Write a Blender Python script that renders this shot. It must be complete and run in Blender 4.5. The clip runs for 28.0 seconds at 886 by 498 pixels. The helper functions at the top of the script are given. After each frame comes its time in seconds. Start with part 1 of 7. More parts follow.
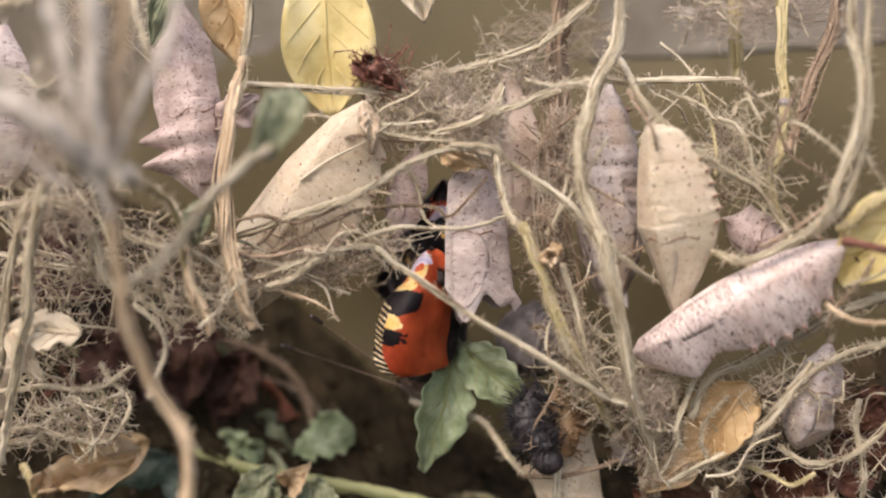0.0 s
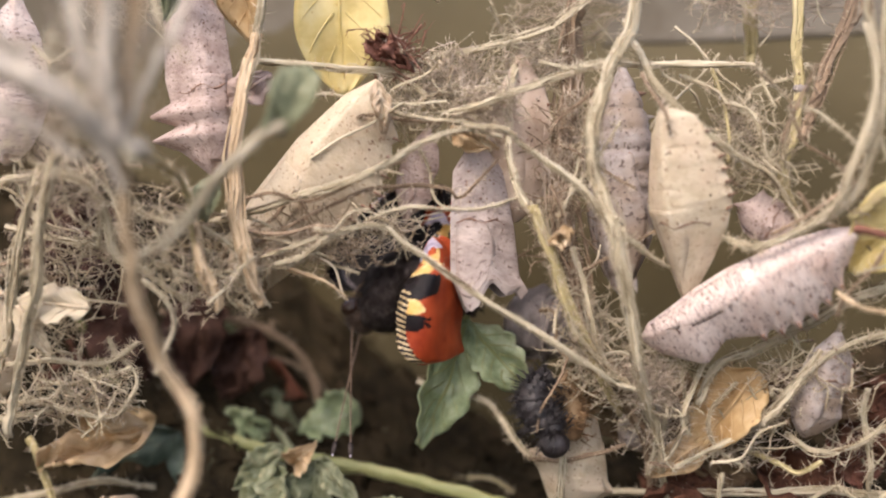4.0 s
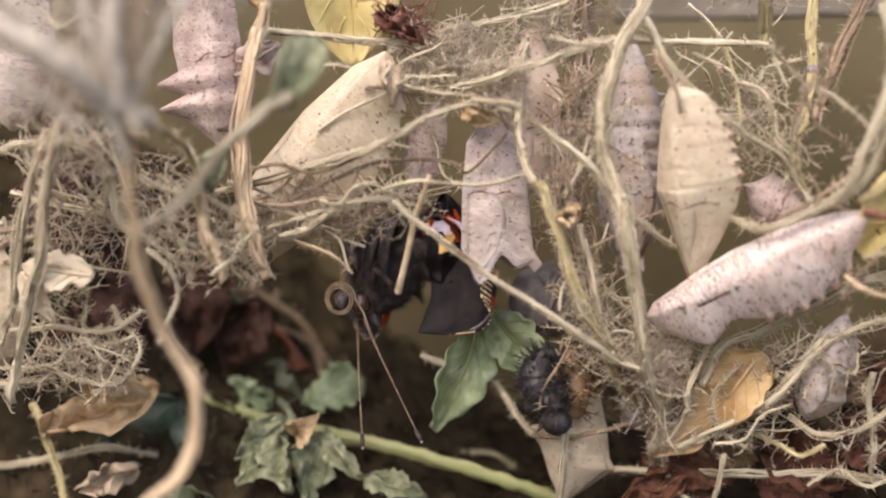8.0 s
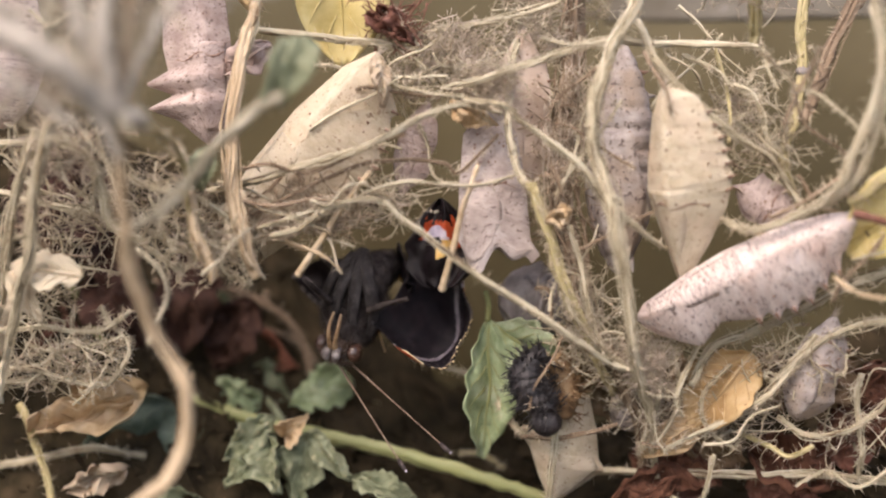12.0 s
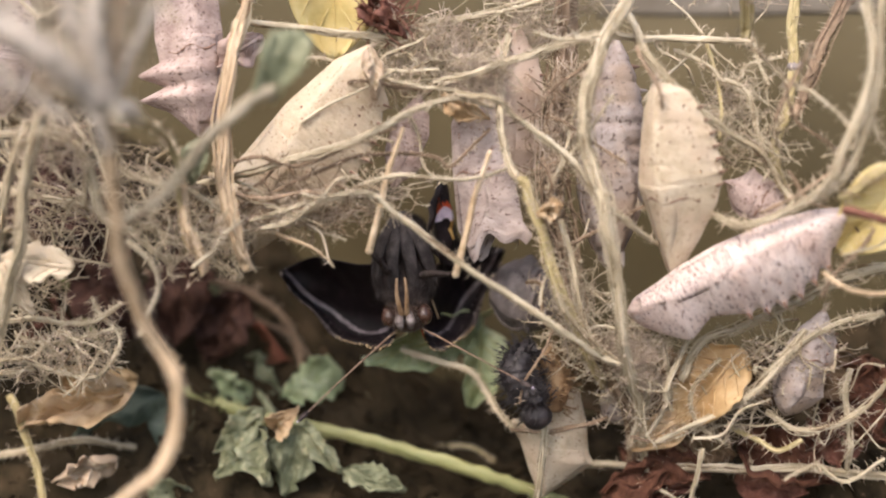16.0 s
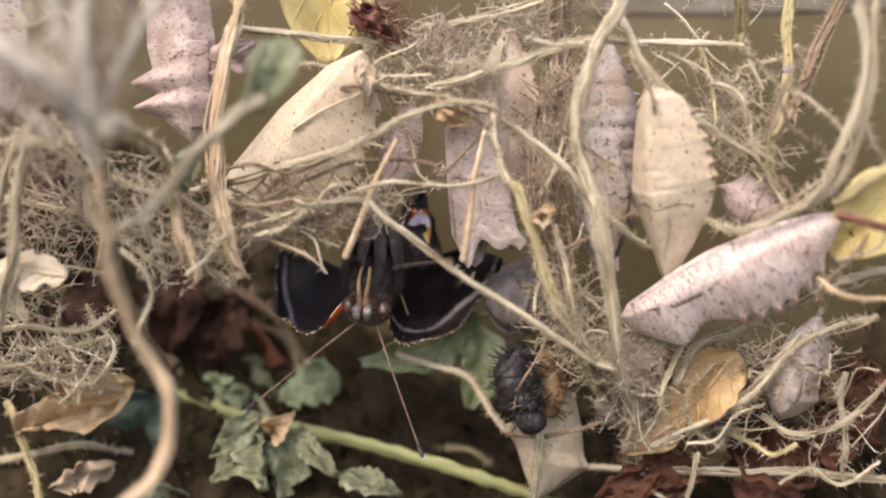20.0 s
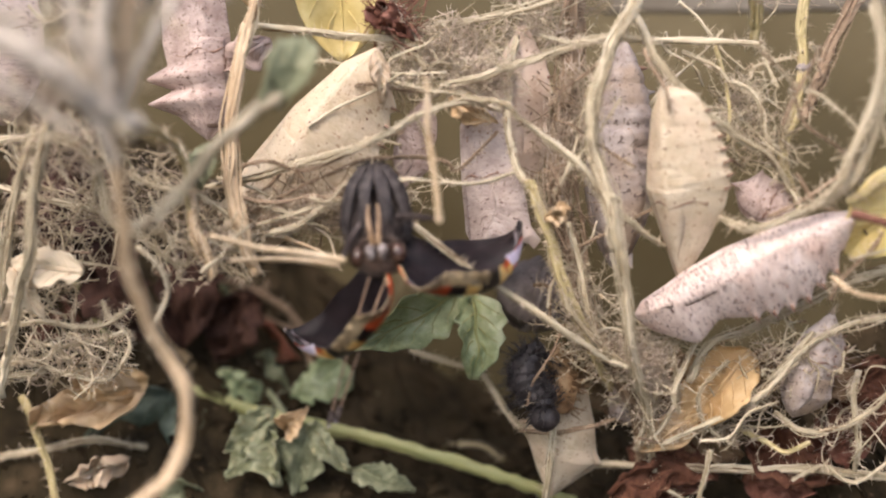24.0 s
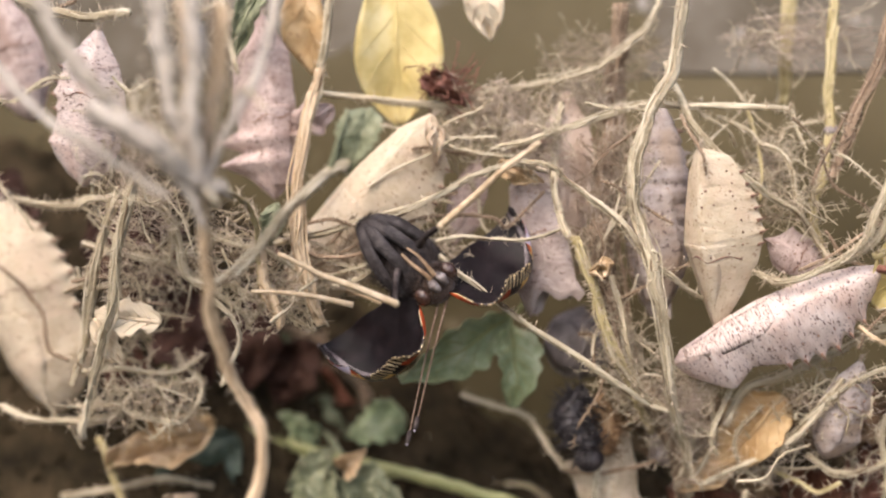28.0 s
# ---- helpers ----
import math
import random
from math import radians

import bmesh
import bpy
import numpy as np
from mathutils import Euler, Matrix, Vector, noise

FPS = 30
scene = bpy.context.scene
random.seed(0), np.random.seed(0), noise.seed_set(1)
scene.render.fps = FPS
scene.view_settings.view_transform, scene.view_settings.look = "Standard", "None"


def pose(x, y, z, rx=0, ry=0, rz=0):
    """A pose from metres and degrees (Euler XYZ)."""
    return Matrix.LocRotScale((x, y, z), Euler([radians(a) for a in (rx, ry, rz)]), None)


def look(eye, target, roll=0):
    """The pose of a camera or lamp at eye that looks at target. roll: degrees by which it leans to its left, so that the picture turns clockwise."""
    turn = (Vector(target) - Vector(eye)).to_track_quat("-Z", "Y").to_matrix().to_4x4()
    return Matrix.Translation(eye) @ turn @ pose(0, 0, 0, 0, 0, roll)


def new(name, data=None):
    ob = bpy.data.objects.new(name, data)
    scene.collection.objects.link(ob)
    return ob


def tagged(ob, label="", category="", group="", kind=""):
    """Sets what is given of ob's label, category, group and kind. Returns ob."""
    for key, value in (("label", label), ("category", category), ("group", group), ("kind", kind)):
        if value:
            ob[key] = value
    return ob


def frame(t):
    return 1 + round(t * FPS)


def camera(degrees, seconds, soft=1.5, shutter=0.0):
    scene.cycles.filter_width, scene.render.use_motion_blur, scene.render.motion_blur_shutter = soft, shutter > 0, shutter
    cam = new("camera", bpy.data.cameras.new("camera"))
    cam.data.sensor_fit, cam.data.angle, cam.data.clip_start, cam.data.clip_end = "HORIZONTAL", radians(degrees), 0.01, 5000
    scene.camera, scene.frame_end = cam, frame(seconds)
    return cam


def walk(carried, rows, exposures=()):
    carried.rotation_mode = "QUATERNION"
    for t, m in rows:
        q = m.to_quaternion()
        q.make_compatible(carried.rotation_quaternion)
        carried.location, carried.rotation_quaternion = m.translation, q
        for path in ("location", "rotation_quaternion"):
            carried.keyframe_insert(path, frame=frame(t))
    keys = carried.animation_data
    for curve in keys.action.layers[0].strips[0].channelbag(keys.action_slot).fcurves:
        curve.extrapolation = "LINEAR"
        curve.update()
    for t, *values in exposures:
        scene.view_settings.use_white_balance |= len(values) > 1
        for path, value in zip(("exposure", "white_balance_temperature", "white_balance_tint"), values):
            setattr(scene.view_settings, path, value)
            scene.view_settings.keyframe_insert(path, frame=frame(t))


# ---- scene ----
# ---- camera ----
cam = camera(40.00, 28.0, soft=2.1)
PATH = [
    (0, (0.01763, -0.13008, 0.01309), (0.00157, -0.00126, 0.00632), -2.67),
    (0.5, (0.01731, -0.12998, 0.01308), (0.00122, -0.00117, 0.00606), -2.63),
    (1, (0.01760, -0.12973, 0.01314), (0.00114, -0.00098, 0.00603), -2.61),
    (1.5, (0.01792, -0.12933, 0.01397), (0.00119, -0.00065, 0.00603), -2.47),
    (2, (0.01763, -0.12951, 0.01382), (0.00111, -0.00081, 0.00598), -2.41),
    (2.5, (0.01744, -0.12958, 0.01387), (0.00104, -0.00087, 0.00586), -2.35),
    (3, (0.01759, -0.13023, 0.01308), (0.00102, -0.00150, 0.00564), -2.28),
    (3.5, (0.01718, -0.12998, 0.01264), (0.00059, -0.00127, 0.00490), -1.97),
    (5.5, (0.01734, -0.12968, 0.01181), (-0.00031, -0.00121, 0.00261), -1.08),
    (6, (0.01724, -0.12987, 0.01129), (-0.00038, -0.00138, 0.00225), -0.97),
    (6.5, (0.01743, -0.12980, 0.01170), (-0.00039, -0.00139, 0.00196), -0.84),
    (7, (0.01732, -0.12967, 0.01206), (-0.00045, -0.00131, 0.00168), -0.73),
    (7.5, (0.01736, -0.12977, 0.01167), (-0.00040, -0.00139, 0.00157), -0.68),
    (8, (0.01748, -0.12907, 0.01314), (-0.00032, -0.00081, 0.00159), -0.51),
    (8.5, (0.01724, -0.12930, 0.01262), (-0.00023, -0.00097, 0.00139), -0.46),
    (9, (0.01737, -0.12935, 0.01291), (0.00007, -0.00102, 0.00143), -0.43),
    (9.5, (0.01729, -0.12950, 0.01293), (0.00021, -0.00113, 0.00155), -0.46),
    (10, (0.01701, -0.12958, 0.01275), (0.00036, -0.00114, 0.00159), -0.55),
    (10.5, (0.01747, -0.12906, 0.01352), (0.00050, -0.00071, 0.00175), -0.46),
    (11, (0.01755, -0.12872, 0.01393), (0.00062, -0.00040, 0.00186), -0.39),
    (11.5, (0.01707, -0.12915, 0.01292), (0.00067, -0.00068, 0.00174), -0.44),
    (12, (0.01681, -0.12906, 0.01313), (0.00069, -0.00057, 0.00164), -0.30),
    (12.5, (0.01660, -0.12915, 0.01278), (0.00075, -0.00061, 0.00156), -0.34),
    (14.5, (0.01727, -0.12906, 0.01344), (0.00159, -0.00057, 0.00136), -0.04),
    (15, (0.01715, -0.12912, 0.01339), (0.00164, -0.00063, 0.00117), -0.05),
    (15.5, (0.01700, -0.12901, 0.01373), (0.00164, -0.00054, 0.00110), -0.00),
    (16, (0.01686, -0.12921, 0.01332), (0.00165, -0.00069, 0.00097), -0.00),
    (16.5, (0.01717, -0.12897, 0.01362), (0.00178, -0.00050, 0.00107), 0.03),
    (17, (0.01765, -0.12836, 0.01487), (0.00204, -0.00003, 0.00119), 0.09),
    (17.5, (0.01746, -0.12895, 0.01419), (0.00214, -0.00051, 0.00115), -0.02),
    (18, (0.01747, -0.12921, 0.01400), (0.00224, -0.00074, 0.00122), -0.21),
    (18.5, (0.01740, -0.12929, 0.01405), (0.00212, -0.00084, 0.00111), -0.28),
    (19, (0.01770, -0.12890, 0.01464), (0.00213, -0.00054, 0.00118), -0.29),
    (19.5, (0.01878, -0.12804, 0.01661), (0.00224, 0.00002, 0.00152), -0.12),
    (20, (0.01831, -0.12868, 0.01556), (0.00231, -0.00043, 0.00157), -0.31),
    (20.5, (0.01806, -0.12905, 0.01556), (0.00220, -0.00078, 0.00161), -0.48),
    (21, (0.01818, -0.12906, 0.01575), (0.00189, -0.00086, 0.00164), -0.53),
    (21.5, (0.01825, -0.12900, 0.01578), (0.00165, -0.00082, 0.00177), -0.55),
    (23.5, (0.01721, -0.12939, 0.01538), (0.00097, -0.00117, 0.00135), -0.30),
    (24, (0.01748, -0.12908, 0.01609), (0.00085, -0.00099, 0.00132), -0.19),
    (24.5, (0.01763, -0.12890, 0.01638), (0.00079, -0.00090, 0.00114), -0.11),
    (25, (0.01736, -0.12916, 0.01605), (0.00089, -0.00108, 0.00112), -0.11),
    (25.5, (0.01757, -0.12927, 0.01620), (0.00087, -0.00123, 0.00117), -0.09),
    (26, (0.01740, -0.12950, 0.01661), (0.00089, -0.00146, 0.00134), -0.17),
    (26.5, (0.01671, -0.13150, 0.01731), (0.00073, -0.00341, 0.00189), -0.11),
    (27, (0.01746, -0.13594, 0.01909), (0.00051, -0.00798, 0.00359), -0.17),
    (27.5, (0.01774, -0.13936, 0.01900), (-0.00010, -0.01126, 0.00590), -0.27),
    (28, (0.01600, -0.13861, 0.01844), (-0.00354, -0.01052, 0.00797), -0.38),
]
STOPS = [(0, 0.58), (1, 0.53), (2, 0.72), (3, 0.65), (6, 0.68), (9, 0.66), (10, 0.76), (12, 0.67), (15, 0.72), (17, 0.80), (19, 0.75), (24, 0.74), (28, 0.72)]
walk(cam, [(t, look(eye, target, roll)) for t, eye, target, roll in PATH], STOPS)
cam.data.dof.use_dof = True
cam.data.dof.focus_distance = 0.133
cam.data.dof.aperture_fstop = 9.0

# ---- light: bright overcast sky, soft sun from above and in front ----
world = bpy.data.worlds.new("sky")
scene.world = world
world.use_nodes = True
wn = world.node_tree.nodes
sky = wn.new("ShaderNodeTexSky")
sky.sky_type = "NISHITA"
sky.sun_disc = False
sky.sun_elevation = radians(52)
sky.sun_rotation = radians(200)
sky.air_density, sky.dust_density = 1.0, 4.0
wn["Background"].inputs["Strength"].default_value = 0.2
warm = wn.new("ShaderNodeMix")
warm.data_type, warm.blend_type = "RGBA", "MULTIPLY"
warm.inputs[0].default_value = 1.0
warm.inputs[7].default_value = (1.035, 1.0, 0.99, 1)
world.node_tree.links.new(sky.outputs[0], warm.inputs[6])
world.node_tree.links.new(warm.outputs[2], wn["Background"].inputs["Color"])
sun = new("sun", bpy.data.lights.new("sun", "SUN"))
sun.data.energy = 1.0
sun.data.angle = radians(40)
sun.data.color = (1.0, 0.85, 0.76)
sun.matrix_world = look((-0.25, -0.75, 1.05), (0, 0, 0))

# ---- helpers: all plans are in millimetres ----
MM = 0.001
RND = random.Random(7)


def vec(p):
    return np.array(p, float)


def cross(a, b):
    return np.array((a[1] * b[2] - a[2] * b[1], a[2] * b[0] - a[0] * b[2], a[0] * b[1] - a[1] * b[0]), float)


def unit(v):
    v = vec(v)
    return v / (np.linalg.norm(v) + 1e-9)


def smooth(pts, n=8):
    """A Catmull-Rom line through the points."""
    p = [vec(q) for q in pts]
    if len(p) == 2:
        return [p[0] + (p[1] - p[0]) * i / n for i in range(n + 1)]
    p = [2 * p[0] - p[1]] + p + [2 * p[-1] - p[-2]]
    out = []
    for i in range(1, len(p) - 2):
        a, b, c, d = p[i - 1 : i + 3]
        for k in range(n):
            t = k / n
            out.append(0.5 * (2 * b + (c - a) * t + (2 * a - 5 * b + 4 * c - d) * t * t + (3 * b - a - 3 * c + d) * t**3))
    out.append(p[-2])
    return out


class Geo:
    """Collects the faces of one mesh."""

    def __init__(self):
        self.v, self.f, self.m = [], [], []
        self.along = {}

    def add(self, verts, faces, mat=0):
        n = len(self.v)
        self.v.extend(verts)
        self.f.extend([tuple(i + n for i in f) for f in faces])
        self.m.extend([mat] * len(faces))
        return self

    def grid(self, rows, closed=False, mat=0):
        """Rows of points, each as long as the next."""
        w = len(rows[0])
        verts = [p for r in rows for p in r]
        span = w if closed else w - 1
        faces = [(i * w + j, i * w + (j + 1) % w, (i + 1) * w + (j + 1) % w, (i + 1) * w + j) for i in range(len(rows) - 1) for j in range(span)]
        return self.add(verts, faces, mat)

    def tube(self, pts, radius, sides=8, ridge=0.0, ridges=5, flat=1.0, twist=0.0, wobble=0.0, rough=0.0, seed=0, mat=0):
        """A closed tube; radius is a number or a function of 0..1."""
        r = random.Random(seed)
        n = len(pts)
        side = None
        rows, grain, far = [], [], r.uniform(0, 50)
        for i, p in enumerate(pts):
            far += float(np.linalg.norm(vec(pts[i]) - vec(pts[i - 1]))) if i else 0.0
            ahead = unit(vec(pts[min(i + 1, n - 1)]) - vec(pts[max(i - 1, 0)]))
            if side is None:
                side = unit(cross(ahead, (0.2, 1, 0.1)))
            side = unit(side - ahead * np.dot(side, ahead))
            other = cross(ahead, side)
            t = i / max(n - 1, 1)
            rr = radius(t) if callable(radius) else radius
            rr *= 1 + wobble * (r.random() - 0.5)
            row = []
            for k in range(sides):
                a = 2 * math.pi * k / sides
                q = rr * (1 + ridge * math.cos(ridges * a + twist * t * 6))
                b = a + twist * t * 3
                if rough:
                    q *= 1 + rough * noise.noise(Vector((math.cos(a) * 2.2, math.sin(a) * 2.2, far * 0.5 + seed)))
                row.append(vec(p) + side * q * math.cos(b) + other * q * flat * math.sin(b))
                grain.append((rr * math.cos(a), rr * math.sin(a), far))
            rows.append(row)
        self.grid(rows, True, mat)
        base = len(self.v) - n * sides
        self.along.update({base + k: q for k, q in enumerate(grain)})
        self.f.append(tuple(base + k for k in reversed(range(sides))))
        self.f.append(tuple(base + (n - 1) * sides + k for k in range(sides)))
        self.m.extend([mat, mat])
        return self

    def spike(self, base, tip, r, sides=3, mat=0):
        base, tip = vec(base), vec(tip)
        ahead = unit(tip - base)
        s = unit(cross(ahead, (0.31, 0.5, 0.8)))
        o = cross(ahead, s)
        ring = [base + r * (s * math.cos(2 * math.pi * k / sides) + o * math.sin(2 * math.pi * k / sides)) for k in range(sides)]
        return self.add(ring + [tip], [(k, (k + 1) % sides, sides) for k in range(sides)] + [tuple(reversed(range(sides)))], mat)

    def blob(self, c, axes, rings=10, sides=14, rough=0.0, seed=0, mat=0):
        """An ellipsoid with three axis vectors."""
        a, b, d = [vec(q) for q in axes]
        rows = []
        for i in range(rings + 1):
            th = math.pi * (0.002 + 0.996 * i / rings)
            row = []
            for k in range(sides):
                ph = 2 * math.pi * k / sides
                u = a * math.cos(th) + (b * math.cos(ph) + d * math.sin(ph)) * math.sin(th)
                w = 1 + rough * noise.noise(Vector(u * 1.3 + seed * 3.1))
                row.append(vec(c) + u * w)
            rows.append(row)
        return self.grid(rows, True, mat)

    def sheet(self, rows, thick=0.12, mat=0, under=None):
        """A thin body from a grid of points: upper and under side with an edge."""
        h, w = len(rows), len(rows[0])
        p = np.array(rows, float)
        du = np.gradient(p, axis=0)
        dv = np.gradient(p, axis=1)
        nn = np.cross(du, dv)
        nn /= np.linalg.norm(nn, axis=2, keepdims=True) + 1e-9
        q = p - nn * thick
        under = mat if under is None else under
        n = len(self.v)
        self.v.extend([x for r in p for x in r])
        self.v.extend([x for r in q for x in r])
        k = h * w
        mat_of = mat if callable(mat) else (lambda i, j: mat)
        for i in range(h - 1):
            for j in range(w - 1):
                a, b, c, d = i * w + j, i * w + j + 1, (i + 1) * w + j + 1, (i + 1) * w + j
                self.f.append((n + a, n + b, n + c, n + d))
                self.m.append(mat_of(i, j))
                self.f.append((n + k + d, n + k + c, n + k + b, n + k + a))
                self.m.append(under if not callable(under) else under(i, j))
        rim = [(0, j) for j in range(w)] + [(i, w - 1) for i in range(1, h)] + [(h - 1, j) for j in range(w - 2, -1, -1)] + [(i, 0) for i in range(h - 2, 0, -1)]
        for s in range(len(rim)):
            a, b = rim[s], rim[(s + 1) % len(rim)]
            ia, ib = a[0] * w + a[1], b[0] * w + b[1]
            self.f.append((n + ib, n + ia, n + k + ia, n + k + ib))
            self.m.append((under if callable(under) else mat_of)(min(a[0], h - 2), min(a[1], w - 2)))
        return self


def thing(name, at, label, category, group="", kind=""):
    ob = new(name)
    ob.empty_display_size = 0.002
    ob.location = vec(at) * MM
    ob["origin"] = [float(c) for c in at]
    return tagged(ob, label, category, group, kind)


def part(name, geo, material, parent=None, label="", origin=None, smooth_faces=True):
    """Links the geometry as one mesh, under its thing if one is given."""
    base = vec(origin) if origin is not None else (vec(parent["origin"]) if parent is not None else vec((0, 0, 0)))
    me = bpy.data.meshes.new(name)
    me.from_pydata([((p - base) * MM).tolist() for p in (vec(q) for q in geo.v)], [], geo.f)
    mats = material if isinstance(material, (list, tuple)) else [material]
    for m in mats:
        me.materials.append(m)
    if len(mats) > 1:
        me.polygons.foreach_set("material_index", geo.m)
    if geo.along:
        at = me.attributes.new("along", "FLOAT_VECTOR", "POINT")
        flat = np.zeros((len(geo.v), 3))
        flat[list(geo.along)] = np.array(list(geo.along.values())) * MM
        at.data.foreach_set("vector", flat.ravel())
    me.polygons.foreach_set("use_smooth", [smooth_faces] * len(me.polygons))
    me.update()
    ob = new(name, me)
    if parent is not None:
        ob.parent = parent
        ob.location = (base - vec(parent["origin"])) * MM
    else:
        ob.location = base * MM
    ob["origin"] = [float(c) for c in base]
    return tagged(ob, label)


# ---- materials ----
def mat_base(name, rough=0.6, spec=0.4, metallic=0.0):
    m = bpy.data.materials.new(name)
    m.use_nodes = True
    b = m.node_tree.nodes["Principled BSDF"]
    b.inputs["Roughness"].default_value = rough
    b.inputs["Specular IOR Level"].default_value = spec
    b.inputs["Metallic"].default_value = metallic
    return m, m.node_tree.nodes, m.node_tree.links, b


def ramp(nodes, stops):
    r = nodes.new("ShaderNodeValToRGB")
    e = r.color_ramp.elements
    while len(e) < len(stops):
        e.new(0.5)
    for k, (p, c) in enumerate(stops):
        e[k].position = p
        e[k].color = (*c, 1)
    return r


def tex_noise(nodes, links, coord, scale, detail=3.0, rough=0.55, stretch=None):
    n = nodes.new("ShaderNodeTexNoise")
    n.inputs["Scale"].default_value = scale
    n.inputs["Detail"].default_value = detail
    n.inputs["Roughness"].default_value = rough
    if stretch:
        mp = nodes.new("ShaderNodeMapping")
        mp.inputs["Scale"].default_value = stretch
        links.new(coord, mp.inputs["Vector"])
        coord = mp.outputs[0]
    links.new(coord, n.inputs["Vector"])
    return n


def mix(nodes, links, fac, a, b, mode="MIX"):
    m = nodes.new("ShaderNodeMix")
    m.data_type, m.blend_type = "RGBA", mode
    for key, val in ((0, fac), (6, a), (7, b)):
        if isinstance(val, (int, float)):
            m.inputs[key].default_value = val
        elif isinstance(val, tuple):
            m.inputs[key].default_value = (*val, 1)
        else:
            links.new(val, m.inputs[key])
    return m.outputs[2]


def surface(name, dark, mid, light, scale=900, speck=None, speck_scale=2600, speck_at=0.62, rough=0.6, spec=0.35, bump=0.3, fine=5200, grain=None, sss=0.0, stain=None, coat=0.0, sheen=0.0):
    """Two scales of mottling, an optional layer of specks and stains, fine relief."""
    m, nodes, links, b = mat_base(name, rough, spec)
    if grain:
        along_node = nodes.new("ShaderNodeAttribute")
        along_node.attribute_name = "along"
        co = along_node.outputs["Vector"]
    else:
        co = nodes.new("ShaderNodeTexCoord").outputs["Object"]
    info = nodes.new("ShaderNodeObjectInfo")
    add = nodes.new("ShaderNodeVectorMath")
    add.operation = "MULTIPLY_ADD"
    links.new(info.outputs["Random"], add.inputs[0])
    add.inputs[1].default_value = (0.7, 0.9, 1.1)
    links.new(co, add.inputs[2])
    co = add.outputs[0]
    n1 = tex_noise(nodes, links, co, scale, 4.0, 0.6, grain)
    r1 = ramp(nodes, [(0.3, dark), (0.5, mid), (0.7, light)])
    links.new(n1.outputs["Fac"], r1.inputs[0])
    col = r1.outputs[0]
    if stain:
        n3 = tex_noise(nodes, links, co, scale * 0.33, 3.0, 0.6)
        r3 = ramp(nodes, [(0.5, (0, 0, 0)), (0.66, (0.8, 0.8, 0.8))])
        links.new(n3.outputs["Fac"], r3.inputs[0])
        col = mix(nodes, links, r3.outputs[0], col, stain)
    if speck:
        n2 = tex_noise(nodes, links, co, speck_scale, 2.0, 0.7, grain)
        r2 = ramp(nodes, [(speck_at, (0, 0, 0)), (speck_at + 0.07, (1, 1, 1))])
        links.new(n2.outputs["Fac"], r2.inputs[0])
        col = mix(nodes, links, r2.outputs[0], col, speck)
    links.new(col, b.inputs["Base Color"])
    nb = tex_noise(nodes, links, co, fine, 3.0, 0.6, grain)
    bp = nodes.new("ShaderNodeBump")
    bp.inputs["Strength"].default_value = bump
    bp.inputs["Distance"].default_value = 0.0002
    links.new(nb.outputs["Fac"], bp.inputs["Height"])
    links.new(bp.outputs[0], b.inputs["Normal"])
    rr = nodes.new("ShaderNodeMapRange")
    rr.inputs[3].default_value, rr.inputs[4].default_value = max(rough - 0.12, 0.05), min(rough + 0.12, 1)
    links.new(n1.outputs["Fac"], rr.inputs[0])
    links.new(rr.outputs[0], b.inputs["Roughness"])
    if sss:
        b.inputs["Subsurface Weight"].default_value = sss
        b.inputs["Subsurface Radius"].default_value = (1.0, 0.7, 0.45)
        b.inputs["Subsurface Scale"].default_value = 0.0008
    if coat:
        b.inputs["Coat Weight"].default_value = coat
    if sheen:
        b.inputs["Sheen Weight"].default_value = sheen
        b.inputs["Sheen Roughness"].default_value = 0.5
    return m


M_WHITE = surface("white_shell", (0.52, 0.41, 0.365), (0.645, 0.545, 0.50), (0.72, 0.63, 0.585), 700, (0.15, 0.09, 0.08), 3000, 0.575, 0.6, 0.3, 0.8, fine=2200, sss=0.1, stain=(0.56, 0.42, 0.36), grain=(1.5, 0.55, 1))
M_CREAM = surface("cream_shell", (0.46, 0.37, 0.25), (0.58, 0.49, 0.355), (0.65, 0.565, 0.43), 700, (0.36, 0.25, 0.17), 1900, 0.61, 0.6, 0.3, 0.55, fine=2600, sss=0.1, stain=(0.60, 0.48, 0.35), grain=(1.1, 0.9, 1))
M_PINK = surface("pink_grey_shell", (0.35, 0.26, 0.23), (0.50, 0.395, 0.355), (0.61, 0.50, 0.455), 600, (0.21, 0.145, 0.125), 2600, 0.585, 0.65, 0.25, 0.9, fine=2000, stain=(0.34, 0.24, 0.20), grain=(1.2, 0.8, 1))
M_GREY = surface("grey_shell", (0.26, 0.215, 0.195), (0.41, 0.355, 0.33), (0.55, 0.49, 0.455), 420, (0.17, 0.13, 0.115), 1700, 0.57, 0.6, 0.3, 0.9, fine=1700, stain=(0.40, 0.30, 0.22))
M_SPOT = surface("spotted_shell", (0.42, 0.31, 0.23), (0.55, 0.43, 0.34), (0.64, 0.53, 0.44), 350, (0.06, 0.035, 0.03), 1100, 0.68, 0.6, 0.3, 0.3, grain=(1.1, 0.9, 1))
M_CASE = surface("grey_pink_case", (0.25, 0.20, 0.18), (0.40, 0.33, 0.30), (0.53, 0.45, 0.415), 500, (0.16, 0.11, 0.10), 2200, 0.60, 0.6, 0.3, 0.9, fine=1700, stain=(0.50, 0.44, 0.42), grain=(1.2, 0.8, 1))
